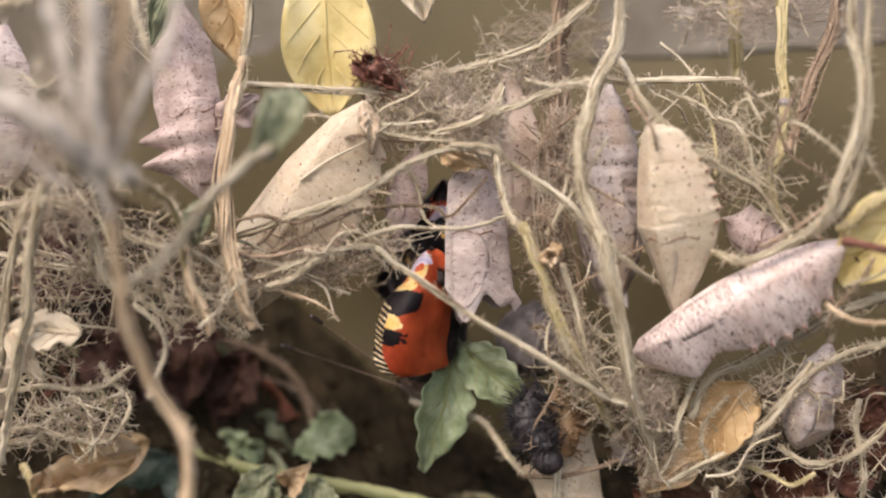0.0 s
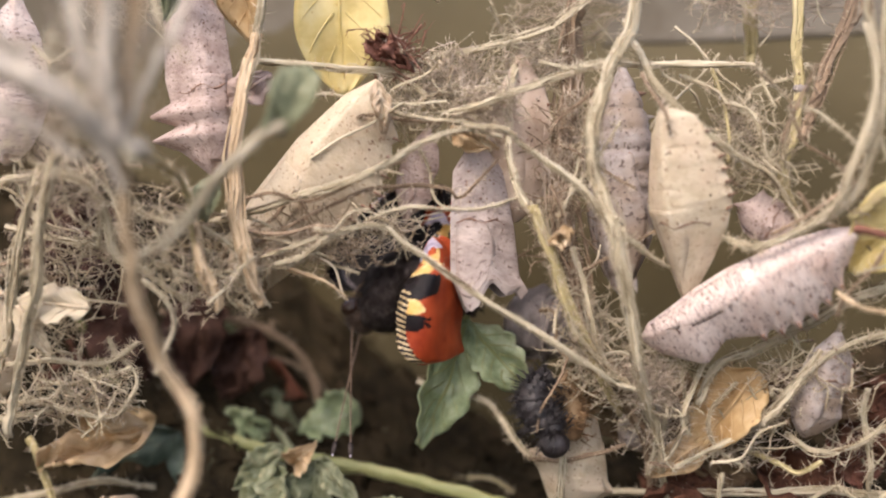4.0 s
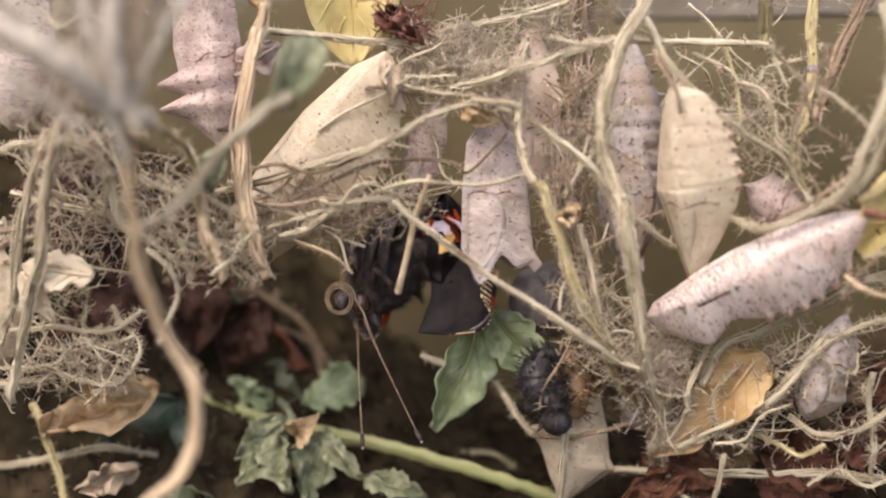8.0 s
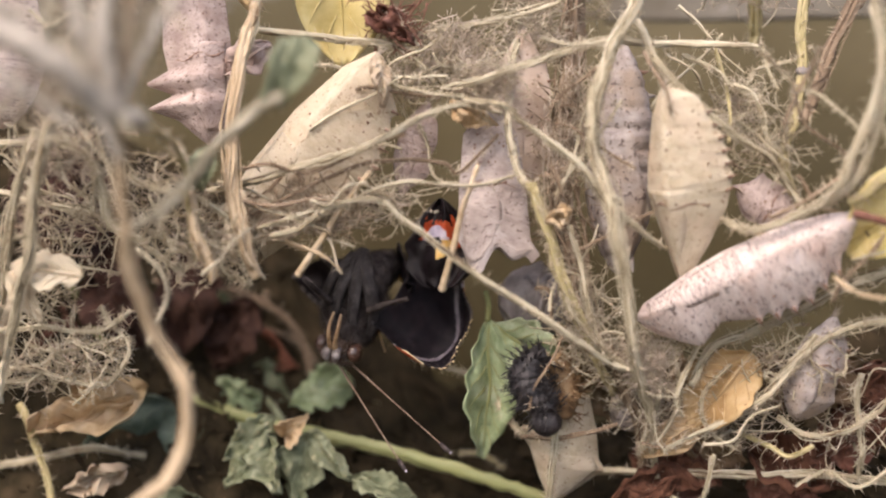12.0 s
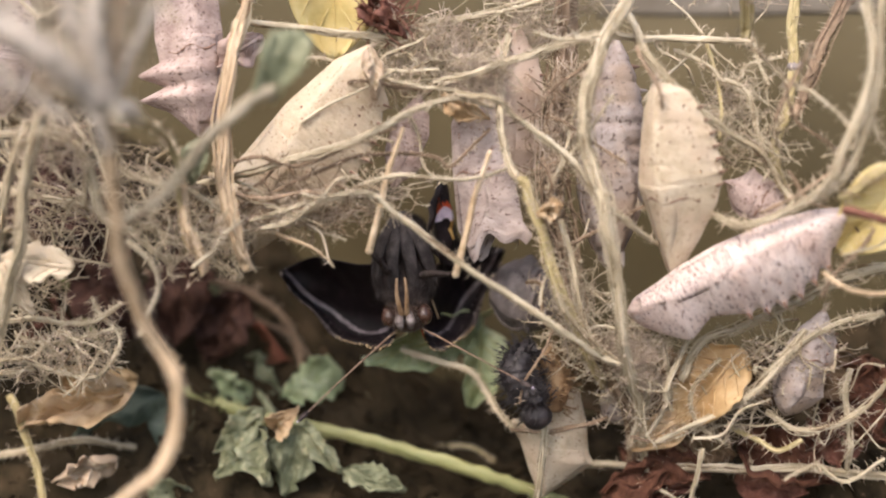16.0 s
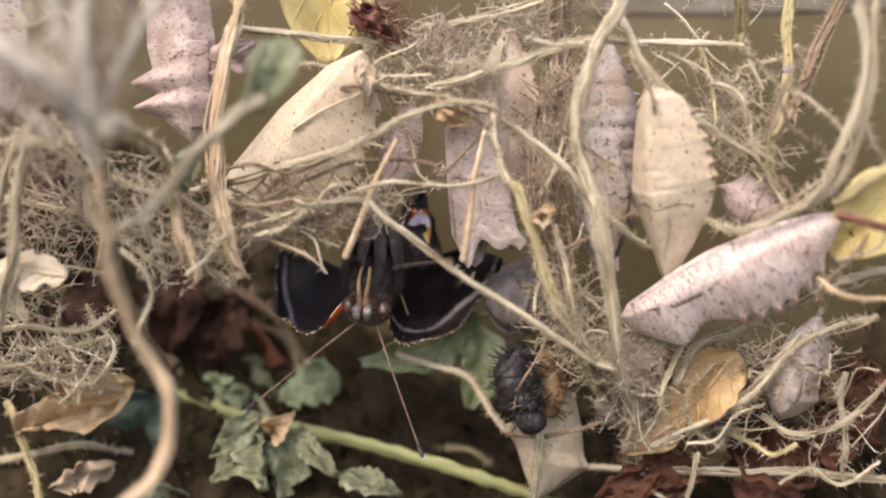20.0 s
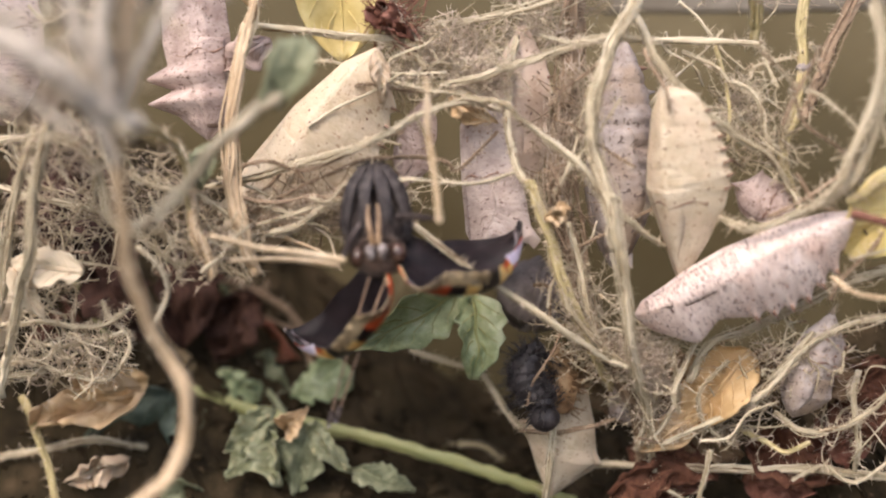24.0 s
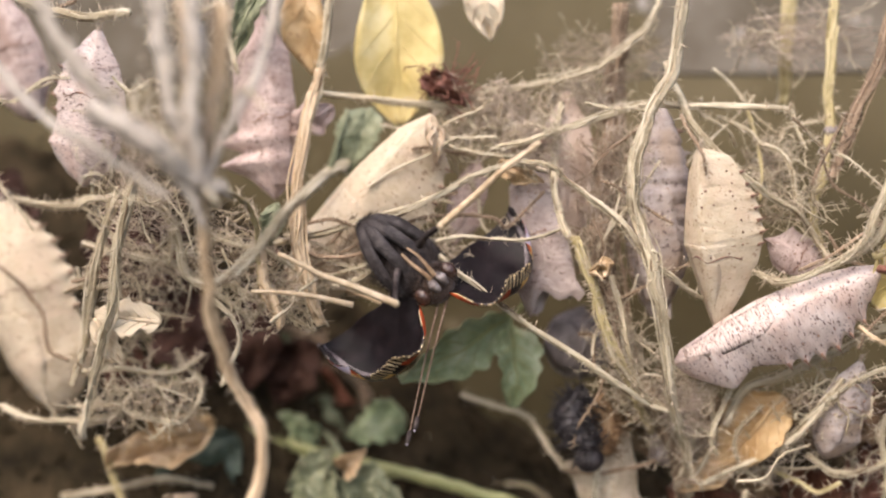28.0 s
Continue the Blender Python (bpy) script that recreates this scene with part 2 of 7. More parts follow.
M_WHITESTREAK = surface("white_streaked_shell", (0.42, 0.32, 0.28), (0.64, 0.53, 0.48), (0.75, 0.66, 0.61), 1500, (0.15, 0.09, 0.08), 3400, 0.55, 0.6, 0.3, 0.9, fine=2600, grain=(2.2, 0.4, 1))
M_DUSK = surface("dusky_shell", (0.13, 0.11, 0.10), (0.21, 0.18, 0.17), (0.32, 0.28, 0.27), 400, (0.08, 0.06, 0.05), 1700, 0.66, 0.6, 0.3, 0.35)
M_SPINE = surface("spine_brown", (0.14, 0.07, 0.05), (0.24, 0.14, 0.10), (0.38, 0.25, 0.19), 900, rough=0.55)
M_STRAW = surface("dry_straw", (0.29, 0.20, 0.115), (0.54, 0.41, 0.265), (0.72, 0.585, 0.41), 1600, (0.16, 0.10, 0.05), 1500, 0.60, 0.65, 0.3, 0.5, sss=0.05, grain=(1, 1, 0.08))
M_STALK = surface("pale_dry_stalk", (0.22, 0.175, 0.105), (0.485, 0.42, 0.295), (0.715, 0.645, 0.49), 1600, (0.14, 0.095, 0.055), 1500, 0.60, 0.65, 0.3, 0.5, sss=0.05, grain=(1, 1, 0.08))
M_MIST = surface("pale_grey_dead_stem", (0.34, 0.30, 0.25), (0.48, 0.43, 0.365), (0.62, 0.57, 0.50), 700, (0.34, 0.29, 0.24), 1500, 0.64, 0.65, 0.3, 0.4, grain=(1, 1, 0.2))
M_OLIVE = surface("olive_stalk", (0.24, 0.19, 0.08), (0.44, 0.37, 0.19), (0.62, 0.53, 0.32), 1500, (0.2, 0.15, 0.08), 1200, 0.68, 0.6, 0.3, 0.4, grain=(1, 1, 0.08))
M_BROWN = surface("brown_stalk", (0.13, 0.09, 0.06), (0.25, 0.18, 0.12), (0.42, 0.31, 0.22), 1500, (0.06, 0.04, 0.03), 1300, 0.64, 0.7, 0.25, 0.6, grain=(1, 1, 0.08))
M_HAIR = surface("dry_bristles", (0.48, 0.39, 0.27), (0.64, 0.54, 0.40), (0.78, 0.68, 0.54), 300, rough=0.6, bump=0.1)
M_SILK = surface("dusty_silk", (0.30, 0.235, 0.175), (0.45, 0.365, 0.285), (0.64, 0.55, 0.46), 300, rough=0.5, bump=0.1)
M_GREENSTEM = surface("green_stem", (0.17, 0.185, 0.06), (0.27, 0.28, 0.115), (0.39, 0.38, 0.18), 350, (0.25, 0.22, 0.08), 900, 0.66, 0.45, 0.4, 0.2, sss=0.1, grain=(1, 1, 0.08))
M_LEAF = surface("green_leaf", (0.17, 0.215, 0.105), (0.30, 0.355, 0.20), (0.45, 0.49, 0.33), 420, (0.36, 0.38, 0.25), 1500, 0.66, 0.55, 0.35, 0.45, sss=0.1)
M_PALELEAF = surface("pale_dry_green_leaf", (0.14, 0.155, 0.08), (0.25, 0.265, 0.16), (0.38, 0.38, 0.26), 420, (0.46, 0.40, 0.26), 900, 0.62, 0.6, 0.3, 0.6, sss=0.1)
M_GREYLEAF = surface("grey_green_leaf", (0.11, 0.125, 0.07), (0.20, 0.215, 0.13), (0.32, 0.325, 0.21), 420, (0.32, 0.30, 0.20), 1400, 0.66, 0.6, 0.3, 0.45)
M_YELLOW = surface("yellow_leaf", (0.46, 0.36, 0.13), (0.62, 0.51, 0.23), (0.70, 0.61, 0.35), 180, (0.42, 0.28, 0.10), 900, 0.70, 0.55, 0.3, 0.3, sss=0.1)
M_OCHRE = surface("ochre_leaf", (0.34, 0.21, 0.09), (0.49, 0.34, 0.17), (0.60, 0.46, 0.28), 220, (0.22, 0.11, 0.04), 900, 0.66, 0.6, 0.3, 0.4)
M_TAN = surface("tan_dead_leaf", (0.36, 0.24, 0.12), (0.54, 0.39, 0.23), (0.66, 0.52, 0.35), 260, (0.2, 0.1, 0.05), 900, 0.66, 0.65, 0.3, 0.5)
M_RUST = surface("rust_scrap", (0.09, 0.035, 0.025), (0.19, 0.08, 0.055), (0.30, 0.16, 0.12), 600, (0.06, 0.03, 0.02), 1500, 0.62, 0.7, 0.25, 0.6)
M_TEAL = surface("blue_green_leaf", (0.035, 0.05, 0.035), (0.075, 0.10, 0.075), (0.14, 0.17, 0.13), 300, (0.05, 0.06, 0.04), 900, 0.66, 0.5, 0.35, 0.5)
M_REDPEAT = surface("red_brown_leaf", (0.05, 0.02, 0.012), (0.10, 0.043, 0.026), (0.17, 0.08, 0.05), 500, (0.04, 0.02, 0.012), 1500, 0.6, 0.8, 0.2, 0.8)
M_BRICK = surface("brick_red_leaf", (0.20, 0.07, 0.045), (0.34, 0.135, 0.085), (0.45, 0.22, 0.15), 300, (0.10, 0.04, 0.03), 1100, 0.64, 0.65, 0.25, 0.6)
# Near-black maroon that stands in for the shaded gaps of the left tangle.
M_MAROON = surface("maroon_gap_shade", (0.018, 0.008, 0.006), (0.045, 0.021, 0.015), (0.10, 0.052, 0.038), 260, (0.02, 0.01, 0.01), 900, 0.66, 0.7, 0.2, 0.6)
M_SOIL = surface("dark_peat", (0.012, 0.009, 0.005), (0.032, 0.024, 0.013), (0.066, 0.047, 0.027), 200, (0.10, 0.065, 0.04), 700, 0.68, 0.95, 0.1, 0.8, fine=1200)
M_WALL = surface("olive_plastic", (0.072, 0.058, 0.028), (0.105, 0.084, 0.042), (0.15, 0.122, 0.066), 26, (0.20, 0.165, 0.10), 160, 0.66, 0.45, 0.25, 0.05, fine=160)
M_FILM = surface("grey_plastic", (0.062, 0.050, 0.032), (0.125, 0.105, 0.075), (0.215, 0.19, 0.155), 48, (0.40, 0.37, 0.33), 260, 0.64, 0.45, 0.25, 0.25, fine=220)
M_FUR = surface("dark_fur", (0.022, 0.016, 0.015), (0.055, 0.044, 0.041), (0.12, 0.098, 0.092), 800, rough=0.85, spec=0.12, bump=0.6)
M_LEGFUR = surface("grey_leg_fur", (0.026, 0.020, 0.020), (0.056, 0.047, 0.046), (0.11, 0.095, 0.09), 700, rough=0.6, spec=0.3, bump=0.6)
M_BROWNFUR = surface("brown_fur", (0.04, 0.025, 0.017), (0.09, 0.056, 0.04), (0.19, 0.13, 0.10), 900, rough=0.75, spec=0.2, bump=0.6, sheen=0.2)
M_BLACKWING = surface("black_wing", (0.005, 0.003, 0.004), (0.009, 0.006, 0.007), (0.019, 0.012, 0.014), 700, (0.04, 0.028, 0.03), 2500, 0.68, 0.36, 0.22, 0.5)
M_BROWNWING = surface("wing_band", (0.07, 0.056, 0.06), (0.15, 0.125, 0.135), (0.26, 0.225, 0.235), 900, rough=0.32, spec=0.5)
M_REDWING = surface("red_wing", (0.28, 0.035, 0.010), (0.42, 0.065, 0.018), (0.52, 0.10, 0.03), 350, rough=0.55, spec=0.3, bump=0.35)
M_STRIPE = surface("pale_stripe", (0.40, 0.29, 0.15), (0.58, 0.45, 0.26), (0.72, 0.60, 0.40), 900, rough=0.5, spec=0.35)
M_YELLOWWING = surface("yellow_wing", (0.62, 0.33, 0.07), (0.76, 0.50, 0.17), (0.85, 0.68, 0.36), 600, rough=0.6, spec=0.3)
M_LILACWING = surface("lilac_wing", (0.38, 0.34, 0.46), (0.58, 0.52, 0.64), (0.78, 0.74, 0.80), 700, rough=0.5, spec=0.3)
M_LEG = surface("tan_leg", (0.40, 0.28, 0.16), (0.58, 0.45, 0.29), (0.72, 0.59, 0.42), 600, rough=0.5, spec=0.4)
M_EYE = surface("compound_eye", (0.035, 0.017, 0.012), (0.065, 0.032, 0.022), (0.11, 0.06, 0.042), 1500, rough=0.25, spec=0.6, coat=0.4)
M_SHINE = surface("pale_scale", (0.06, 0.045, 0.04), (0.17, 0.14, 0.13), (0.40, 0.36, 0.345), 900, rough=0.4)
M_ANT = surface("antenna_brown", (0.10, 0.06, 0.04), (0.22, 0.145, 0.10), (0.36, 0.27, 0.20), 3000, rough=0.5)
M_PROB = surface("amber_brown", (0.17, 0.10, 0.05), (0.31, 0.20, 0.11), (0.44, 0.31, 0.19), 900, rough=0.4, spec=0.5)
M_PROBTAN = surface("tan_thread", (0.26, 0.18, 0.10), (0.40, 0.29, 0.18), (0.52, 0.40, 0.27), 900, rough=0.45)
# Dead-leaf brown with the dimness of the shade put into the colour.
M_SHADE = surface("shade_toned_leaf", (0.10, 0.06, 0.035), (0.18, 0.12, 0.07), (0.28, 0.20, 0.12), 260, (0.08, 0.04, 0.025), 900, 0.66, 0.7, 0.2, 0.7)
M_CAT = surface("caterpillar_black", (0.010, 0.008, 0.010), (0.022, 0.018, 0.020), (0.06, 0.05, 0.05), 900, (0.25, 0.24, 0.24), 3600, 0.68, 0.45, 0.5, 0.5)
M_CATFUR = surface("caterpillar_amber", (0.15, 0.085, 0.045), (0.27, 0.165, 0.085), (0.40, 0.28, 0.165), 600, rough=0.6)


# ---- setting ----
def lerp_table(x, table):
    xs, ys = zip(*table)
    return float(np.interp(x, xs, ys))


def block(name, lo, hi, material, label, category):
    g = Geo()
    (a, b, c), (d, e, f) = lo, hi
    v = [vec(p) for p in ((a, b, c), (d, b, c), (d, e, c), (a, e, c), (a, b, f), (d, b, f), (d, e, f), (a, e, f))]
    g.add(v, [(3, 2, 1, 0), (4, 5, 6, 7), (0, 1, 5, 4), (1, 2, 6, 5), (2, 3, 7, 6), (3, 0, 4, 7)])
    return tagged(part(name, g, material, None, smooth_faces=False, origin=((a + d) / 2, (b + e) / 2, c)), label, category, kind="structure")


def bumpy_wall(name, x0, x1, z0, z1, y, amp, material, label, nx=60, nz=40, lip=0.0):
    g = Geo()
    rows = []
    for i in range(nz + 1):
        flat_z = z0 + (z1 - z0) * i / nz
        row = []
        for j in range(nx + 1):
            x = x0 + (x1 - x0) * j / nx
            z = flat_z + (1.3 * noise.noise(Vector((x * 0.06, 2.0, 1.0))) + 0.5 * noise.noise(Vector((x * 0.3, 5.0, 1.0)))) * (1 if i == 0 else 0)
            d = amp * noise.noise(Vector((x * 0.02, z * 0.035, y))) + 0.3 * amp * noise.noise(Vector((x * 0.07, z * 0.11, y + 5)))
            edge = lip * math.exp(-((i / nz * 14) ** 2))
            row.append(vec((x, y + d - edge, z)))
        rows.append(row)
    g.sheet(rows, -2.0)
    return tagged(part(name, g, material, None, origin=(0, y, z0)), label, "container wall", kind="structure")


WALL_Y = 34.0
bumpy_wall("wall_back", -130, 130, -60, 42, WALL_Y, 1.2, M_WALL, "olive tan plastic back wall of the rearing tub")
bumpy_wall("wall_back_rim", -130, 130, 28.4, 62, WALL_Y - 0.06, 1.2, M_FILM, "greyish translucent plastic rim above the back wall", lip=0.0)
block("wall_left", (-133, -70, -60), (-130, 36, 60), M_WALL, "olive plastic side wall of the tub", "container wall")
block("wall_right", (130, -70, -60), (133, 36, 60), M_WALL, "olive plastic side wall of the tub", "container wall")
block("floor", (-133, -70, -64), (133, 38, -60), M_WALL, "olive plastic floor of the rearing tub", "container floor")

# Peat heaped up at left and centre to stand in for shade on the wall.
SOIL_BACK = [(-130, 26), (-70, 20), (-55, 18), (-40, 10), (-28, 2), (-14, -12), (-5, -18), (4, -24), (22, -25), (38, -17), (60, -8), (130, 0)]


def soil_z(x, y):
    back = lerp_table(x, SOIL_BACK)
    t = min(max((y + 8) / 40, 0), 1)
    return -38 + (back + 38) * t**1.3


g = Geo()
rows = []
for i in range(70):
    y = -70 + 103 * i / 69
    row = []
    for j in range(150):
        x = -129 + 258 * j / 149
        p = Vector((x * 0.16, y * 0.2, 3))
        z = soil_z(x, y) + 2.2 * noise.noise(p) + 1.4 * noise.noise(p * 3.1) + 0.7 * RND.uniform(-1, 1)
        row.append(vec((x + 0.5 * RND.uniform(-1, 1), y, z)))
    rows.append(row)
g.grid([r[::-1] for r in rows])
tagged(part("ground", g, M_SOIL, None, smooth_faces=False), "dark reddish brown peat and frass litter, heaped in place of shade on the wall", "soil", kind="structure")

g = Geo()
for k in range(1400):
    x, y = RND.uniform(-75, 75), RND.uniform(-10, 33)
    z = soil_z(x, y) + 0.6
    a, b = RND.uniform(0, 6.28), RND.uniform(-0.3, 0.9)
    d = vec((math.cos(a), math.sin(a) * 0.6, b)) * RND.uniform(0.8, 3.2)
    g.tube([vec((x, y, z)) - d / 2, vec((x, y, z)) + vec((RND.uniform(-0.3, 0.3), 0, RND.uniform(-0.3, 0.3))), vec((x, y, z)) + d / 2], RND.uniform(0.12, 0.4), 4)
part("litter_crumbs", g, M_SOIL, None, "loose dark crumbs and fibres on the peat")
tagged(bpy.data.objects["litter_crumbs"], "loose dark crumbs and fibres on the peat", "litter", kind="stuff")


# ---- dry stalks ----
def along(line, t):
    f = t * (len(line) - 1)
    i = min(int(f), len(line) - 2)
    return line[i] + (line[i + 1] - line[i]) * (f - i), unit(line[i + 1] - line[i])


def bristle_geo(line, r, count, length, rnd, thin=0.045):
    g = Geo()
    for k in range(count):
        p, ahead = along(line, rnd.random())
        out = unit(cross(ahead, (rnd.uniform(-1, 1), rnd.uniform(-1, 1), rnd.uniform(-1, 1))))
        tip = p + out * (r + length * rnd.uniform(0.4, 1.2)) + ahead * length * rnd.uniform(-0.5, 0.5)
        g.spike(p + out * r * 0.7, tip, thin * rnd.uniform(0.7, 1.5))
    return g


def stalk(pts, r, material, label, name="dry_stalk", bristles=0, length=1.3, fibres=0, taper=0.25, ridge=0.14, ridges=5, flat=0.75, seed=1, spread=1.0, group="dry nettle stalks", node=None, hair=None):
    rnd = random.Random(seed * 13 + 5)
    r *= 0.8
    line = smooth(pts, 11)
    sway = 0.0 if material is M_GREENSTEM else min(0.35, 0.12 + r * 0.3)
    line = [p + sway * vec((noise.noise(Vector(p * 0.33) + Vector((seed, 0, 0))), 0.5 * noise.noise(Vector(p * 0.33) + Vector((0, seed, 9))), noise.noise(Vector(p * 0.33) + Vector((5, 0, seed))))) for p in line]
    line = [p + vec((rnd.uniform(-1, 1), rnd.uniform(-1, 1), rnd.uniform(-1, 1))) * r * 0.14 for p in line]
    ridges = rnd.choice((4, 5, 6, 7))
    dry = material in (M_STALK, M_STRAW, M_BROWN, M_OLIVE, M_SILK)
    ob = thing(name, pts[0], label, "plant stem", group)
    g = Geo()
    core = r * (0.74 if dry and r > 0.2 else 1.0)
    g.tube(line, lambda t: core * (1 - taper * t), 16, ridge * 1.3, ridges, flat, rnd.uniform(-1, 1), 0.2, 0.5, seed)
    part("stem", g, material, ob)
    span = sum(np.linalg.norm(b - a) for a, b in zip(line, line[1:]))
    extra = (3 if r < 0.45 else 5) if dry and r > 0.16 else 0
    for k in range(fibres + extra):
        whole = k < extra
        a, b = (rnd.uniform(0, 0.12), rnd.uniform(0.85, 1.0)) if whole else sorted((rnd.uniform(0, 0.75), rnd.uniform(0.25, 1.0)))
        turn = rnd.uniform(0, 6.28)
        q = []
        steps = max(6, int((b - a) * span / 2.2))
        for s in range(steps + 1):
            p, ahead = along(line, a + (b - a) * s / steps)
            e2 = unit(cross(ahead, (0, 1, 0.05)))
            ang = turn + 0.9 * math.sin(s * 0.35 + k)
            out = e2 * math.cos(ang) + vec((0, 1, 0)) * math.sin(ang) * flat
            lift = (0.80 if whole else 0.9 + 0.7 * spread * math.sin(math.pi * s / steps)) * (1 - taper * (a + (b - a) * s / steps))
            q.append(p + out * r * lift + vec((rnd.uniform(-1, 1), rnd.uniform(-1, 1), rnd.uniform(-1, 1))) * r * 0.10)
        g = Geo()
        thick = r * (rnd.uniform(0.22, 0.42) if whole else rnd.uniform(0.08, 0.2))
        g.tube(smooth(q, 2), lambda t: thick * (1 - taper * t * 0.7), 6, flat=0.6, wobble=0.5, seed=seed + k)
        part("fibre", g, material, ob)
    if dry and r > 0.16:
        thorny = 0.35 if material is M_STRAW else 1.0
        g = bristle_geo(line, r * 0.8, int(span * 1.5 * thorny), 1.15, rnd, 0.06)
        tagged(part("prickle_fuzz", g, hair or M_HAIR, ob), kind="stuff")
        g = bristle_geo(line, r * 0.85, int(span * 6), 0.7, rnd, 0.028)
        tagged(part("fuzz", g, hair or M_HAIR, ob), kind="stuff")
    if node is not None:
        p, ahead = along(line, node)
        g = Geo()
        g.blob(p, (ahead * r * 0.9, unit(cross(ahead, (0, 1, 0))) * r * 1.18, vec((0, r * 1.0, 0))), rough=0.15)
        part("node", g, M_DUSK if dry else material, ob, "greyish swollen node" if dry else "")
    if bristles:
        tagged(part("bristles", bristle_geo(line, r * 0.7, bristles, length, rnd), hair or M_HAIR, ob), kind="stuff")
    return ob


OLD = "pale dry fibrous nettle stalk, peeling, standing in the tub"
stalk([(21.7, 0.0, 36.3), (21.1, 0.0, 28.3), (19.1, -2.0, 23.6), (17.3, -3.0, 19.1), (16.4, -4.0, 13.9), (17.4, -4.0, 9.9), (18.6, -5.0, 6.0), (19.4, -5.0, 1.4), (20.5, -4.0, -5.0), (21.1, -2.0, -10.1), (23.1, 4.0, -18.8), (24.5, 14.0, -35.1)], 0.95, M_STALK, "thick pale peeling nettle stalk before a grey chrysalis", bristles=60, fibres=9, taper=0.35, seed=2, ridge=0.2)
stalk([(15.0, 8.0, 35.3), (14.5, 8.0, 25.6), (13.7, 7.0, 19.4), (13.0, 6.0, 12.6), (13.5, 4.0, 6.5), (14.6, 3.0, 0.5), (16.3, 2.0, -6.7), (18.8, 2.0, -11.0), (22.0, 6.0, -18.1), (23.9, 14.0, -35.1)], 1.35, M_BROWN, "brown frayed nettle stalk wrapped in webbing", bristles=160, fibres=14, seed=3, length=1.6, ridge=0.25, spread=1.3)
stalk([(8.3, 4.0, 24.1), (7.5, 1.0, 16.3), (8.1, -1.0, 12.1), (9.4, -2.0, 8.9), (10.8, -3.0, 7.5), (12.5, -3.0, 1.7), (14.3, -3.0, -4.1), (16.9, -2.0, -7.8), (20.5, 0.0, -11.4)], 0.55, M_STALK, OLD, bristles=150, fibres=6, seed=4, length=1.4)
stalk([(10.2, -3.0, 8.8), (12.2, -3.0, 2.9), (13.7, -3.0, -1.8), (15.3, -2.0, -5.5), (17.2, 0.0, -10.6), (18.8, 4.0, -14.5)], 0.75, M_OLIVE, "bristly olive nettle stem with a torn end", bristles=190, fibres=5, seed=5, length=1.7)
stalk([(14.1, 0.0, 4.1), (15.6, -1.0, -0.8), (16.6, -1.0, -5.6), (18.4, 0.0, -10.0), (21.8, 2.0, -12.1)], 0.45, M_STALK, OLD, bristles=110, fibres=3, seed=6, length=1.5)
stalk([(-4.6, -7.0, 7.0), (-2.5, -7.0, 5.1), (1.5, -7.0, 2.4), (5.5, -7.0, -0.7), (9.8, -6.0, -3.7), (14.1, -5.0, -6.8), (17.5, -3.0, -9.4), (21.1, -1.0, -11.2)], 0.36, M_STALK, "thin pale dry stem crossing before the butterfly", bristles=24, fibres=2, seed=7, taper=-0.3, length=0.8)
stalk([(3.3, -3.0, 17.4), (7.4, -4.0, 16.8), (9.2, -4.0, 15.3), (13.0, -5.0, 12.5), (15.9, -5.0, 10.0), (18.5, -4.0, 6.2), (21.4, -3.0, 4.0), (24.4, 0.0, 1.6)], 0.5, M_STALK, OLD, bristles=30, fibres=4, seed=8, length=0.9)
stalk([(-24.9, -2.0, 7.8), (-18.6, -4.0, 9.1), (-12.9, -5.0, 10.7), (-7.0, -5.0, 12.4), (-2.3, -5.0, 14.8), (0.2, -4.0, 16.2), (3.3, -3.0, 16.9), (7.2, -1.0, 16.2)], 0.55, M_STALK, OLD, bristles=26, fibres=4, seed=9, length=0.8)
stalk([(-7.0, -5.0, 7.7), (-2.7, -6.0, 8.9), (1.4, -6.0, 8.7), (5.3, -5.0, 8.8), (8.5, -2.0, 9.5)], 0.24, M_STALK, "thin pale stem lying across the butterfly's gap", bristles=0, seed=10, taper=0.0)
stalk([(-20.1, -5.0, 10.3), (-17.1, -5.0, 10.8), (-12.9, -5.0, 9.8), (-8.1, -5.0, 12.0), (-2.8, -5.0, 14.0)], 0.28, M_BROWN, "thin brown twig across a cream chrysalis", bristles=8, seed=11, taper=0)
stalk([(-19.3, -4.0, 5.3), (-13.8, -4.0, 8.0), (-9.0, -4.0, 10.2), (-5.0, -3.0, 11.2), (0.8, -2.0, 10.8), (2.5, -1.0, 9.7), (6.6, 0.0, 13.8)], 0.26, M_BROWN, "thin dark twig among the webbing", bristles=40, seed=12, taper=0, length=0.7)
stalk([(-20.2, -5.0, 6.9), (-16.0, -5.0, 6.4), (-12.4, -5.0, 7.2), (-8.4, -4.0, 6.8), (-3.2, -3.0, 6.1)], 0.22, M_BROWN, "thin dark twig among the webbing", seed=13, taper=0)
stalk([(-18.4, -5.0, 3.9), (-14.2, -5.0, 5.4), (-9.4, -5.0, 6.8), (-5.4, -4.0, 7.0), (-3.0, -4.0, 5.1)], 0.3, M_STALK, OLD, bristles=40, seed=14, taper=0)
stalk([(-6.0, -4.0, 8.0), (-4.2, -4.0, 6.9), (-3.2, -3.0, 4.5)], 0.2, M_STALK, OLD, seed=15)
stalk([(-17.8, -3.0, 3.1), (-14.5, -4.0, 2.3), (-11.5, -5.0, 1.3), (-9.3, -5.0, -0.2)], 0.42, M_STRAW, "short pointed straw stub beside the butterfly", seed=16, taper=0.75)
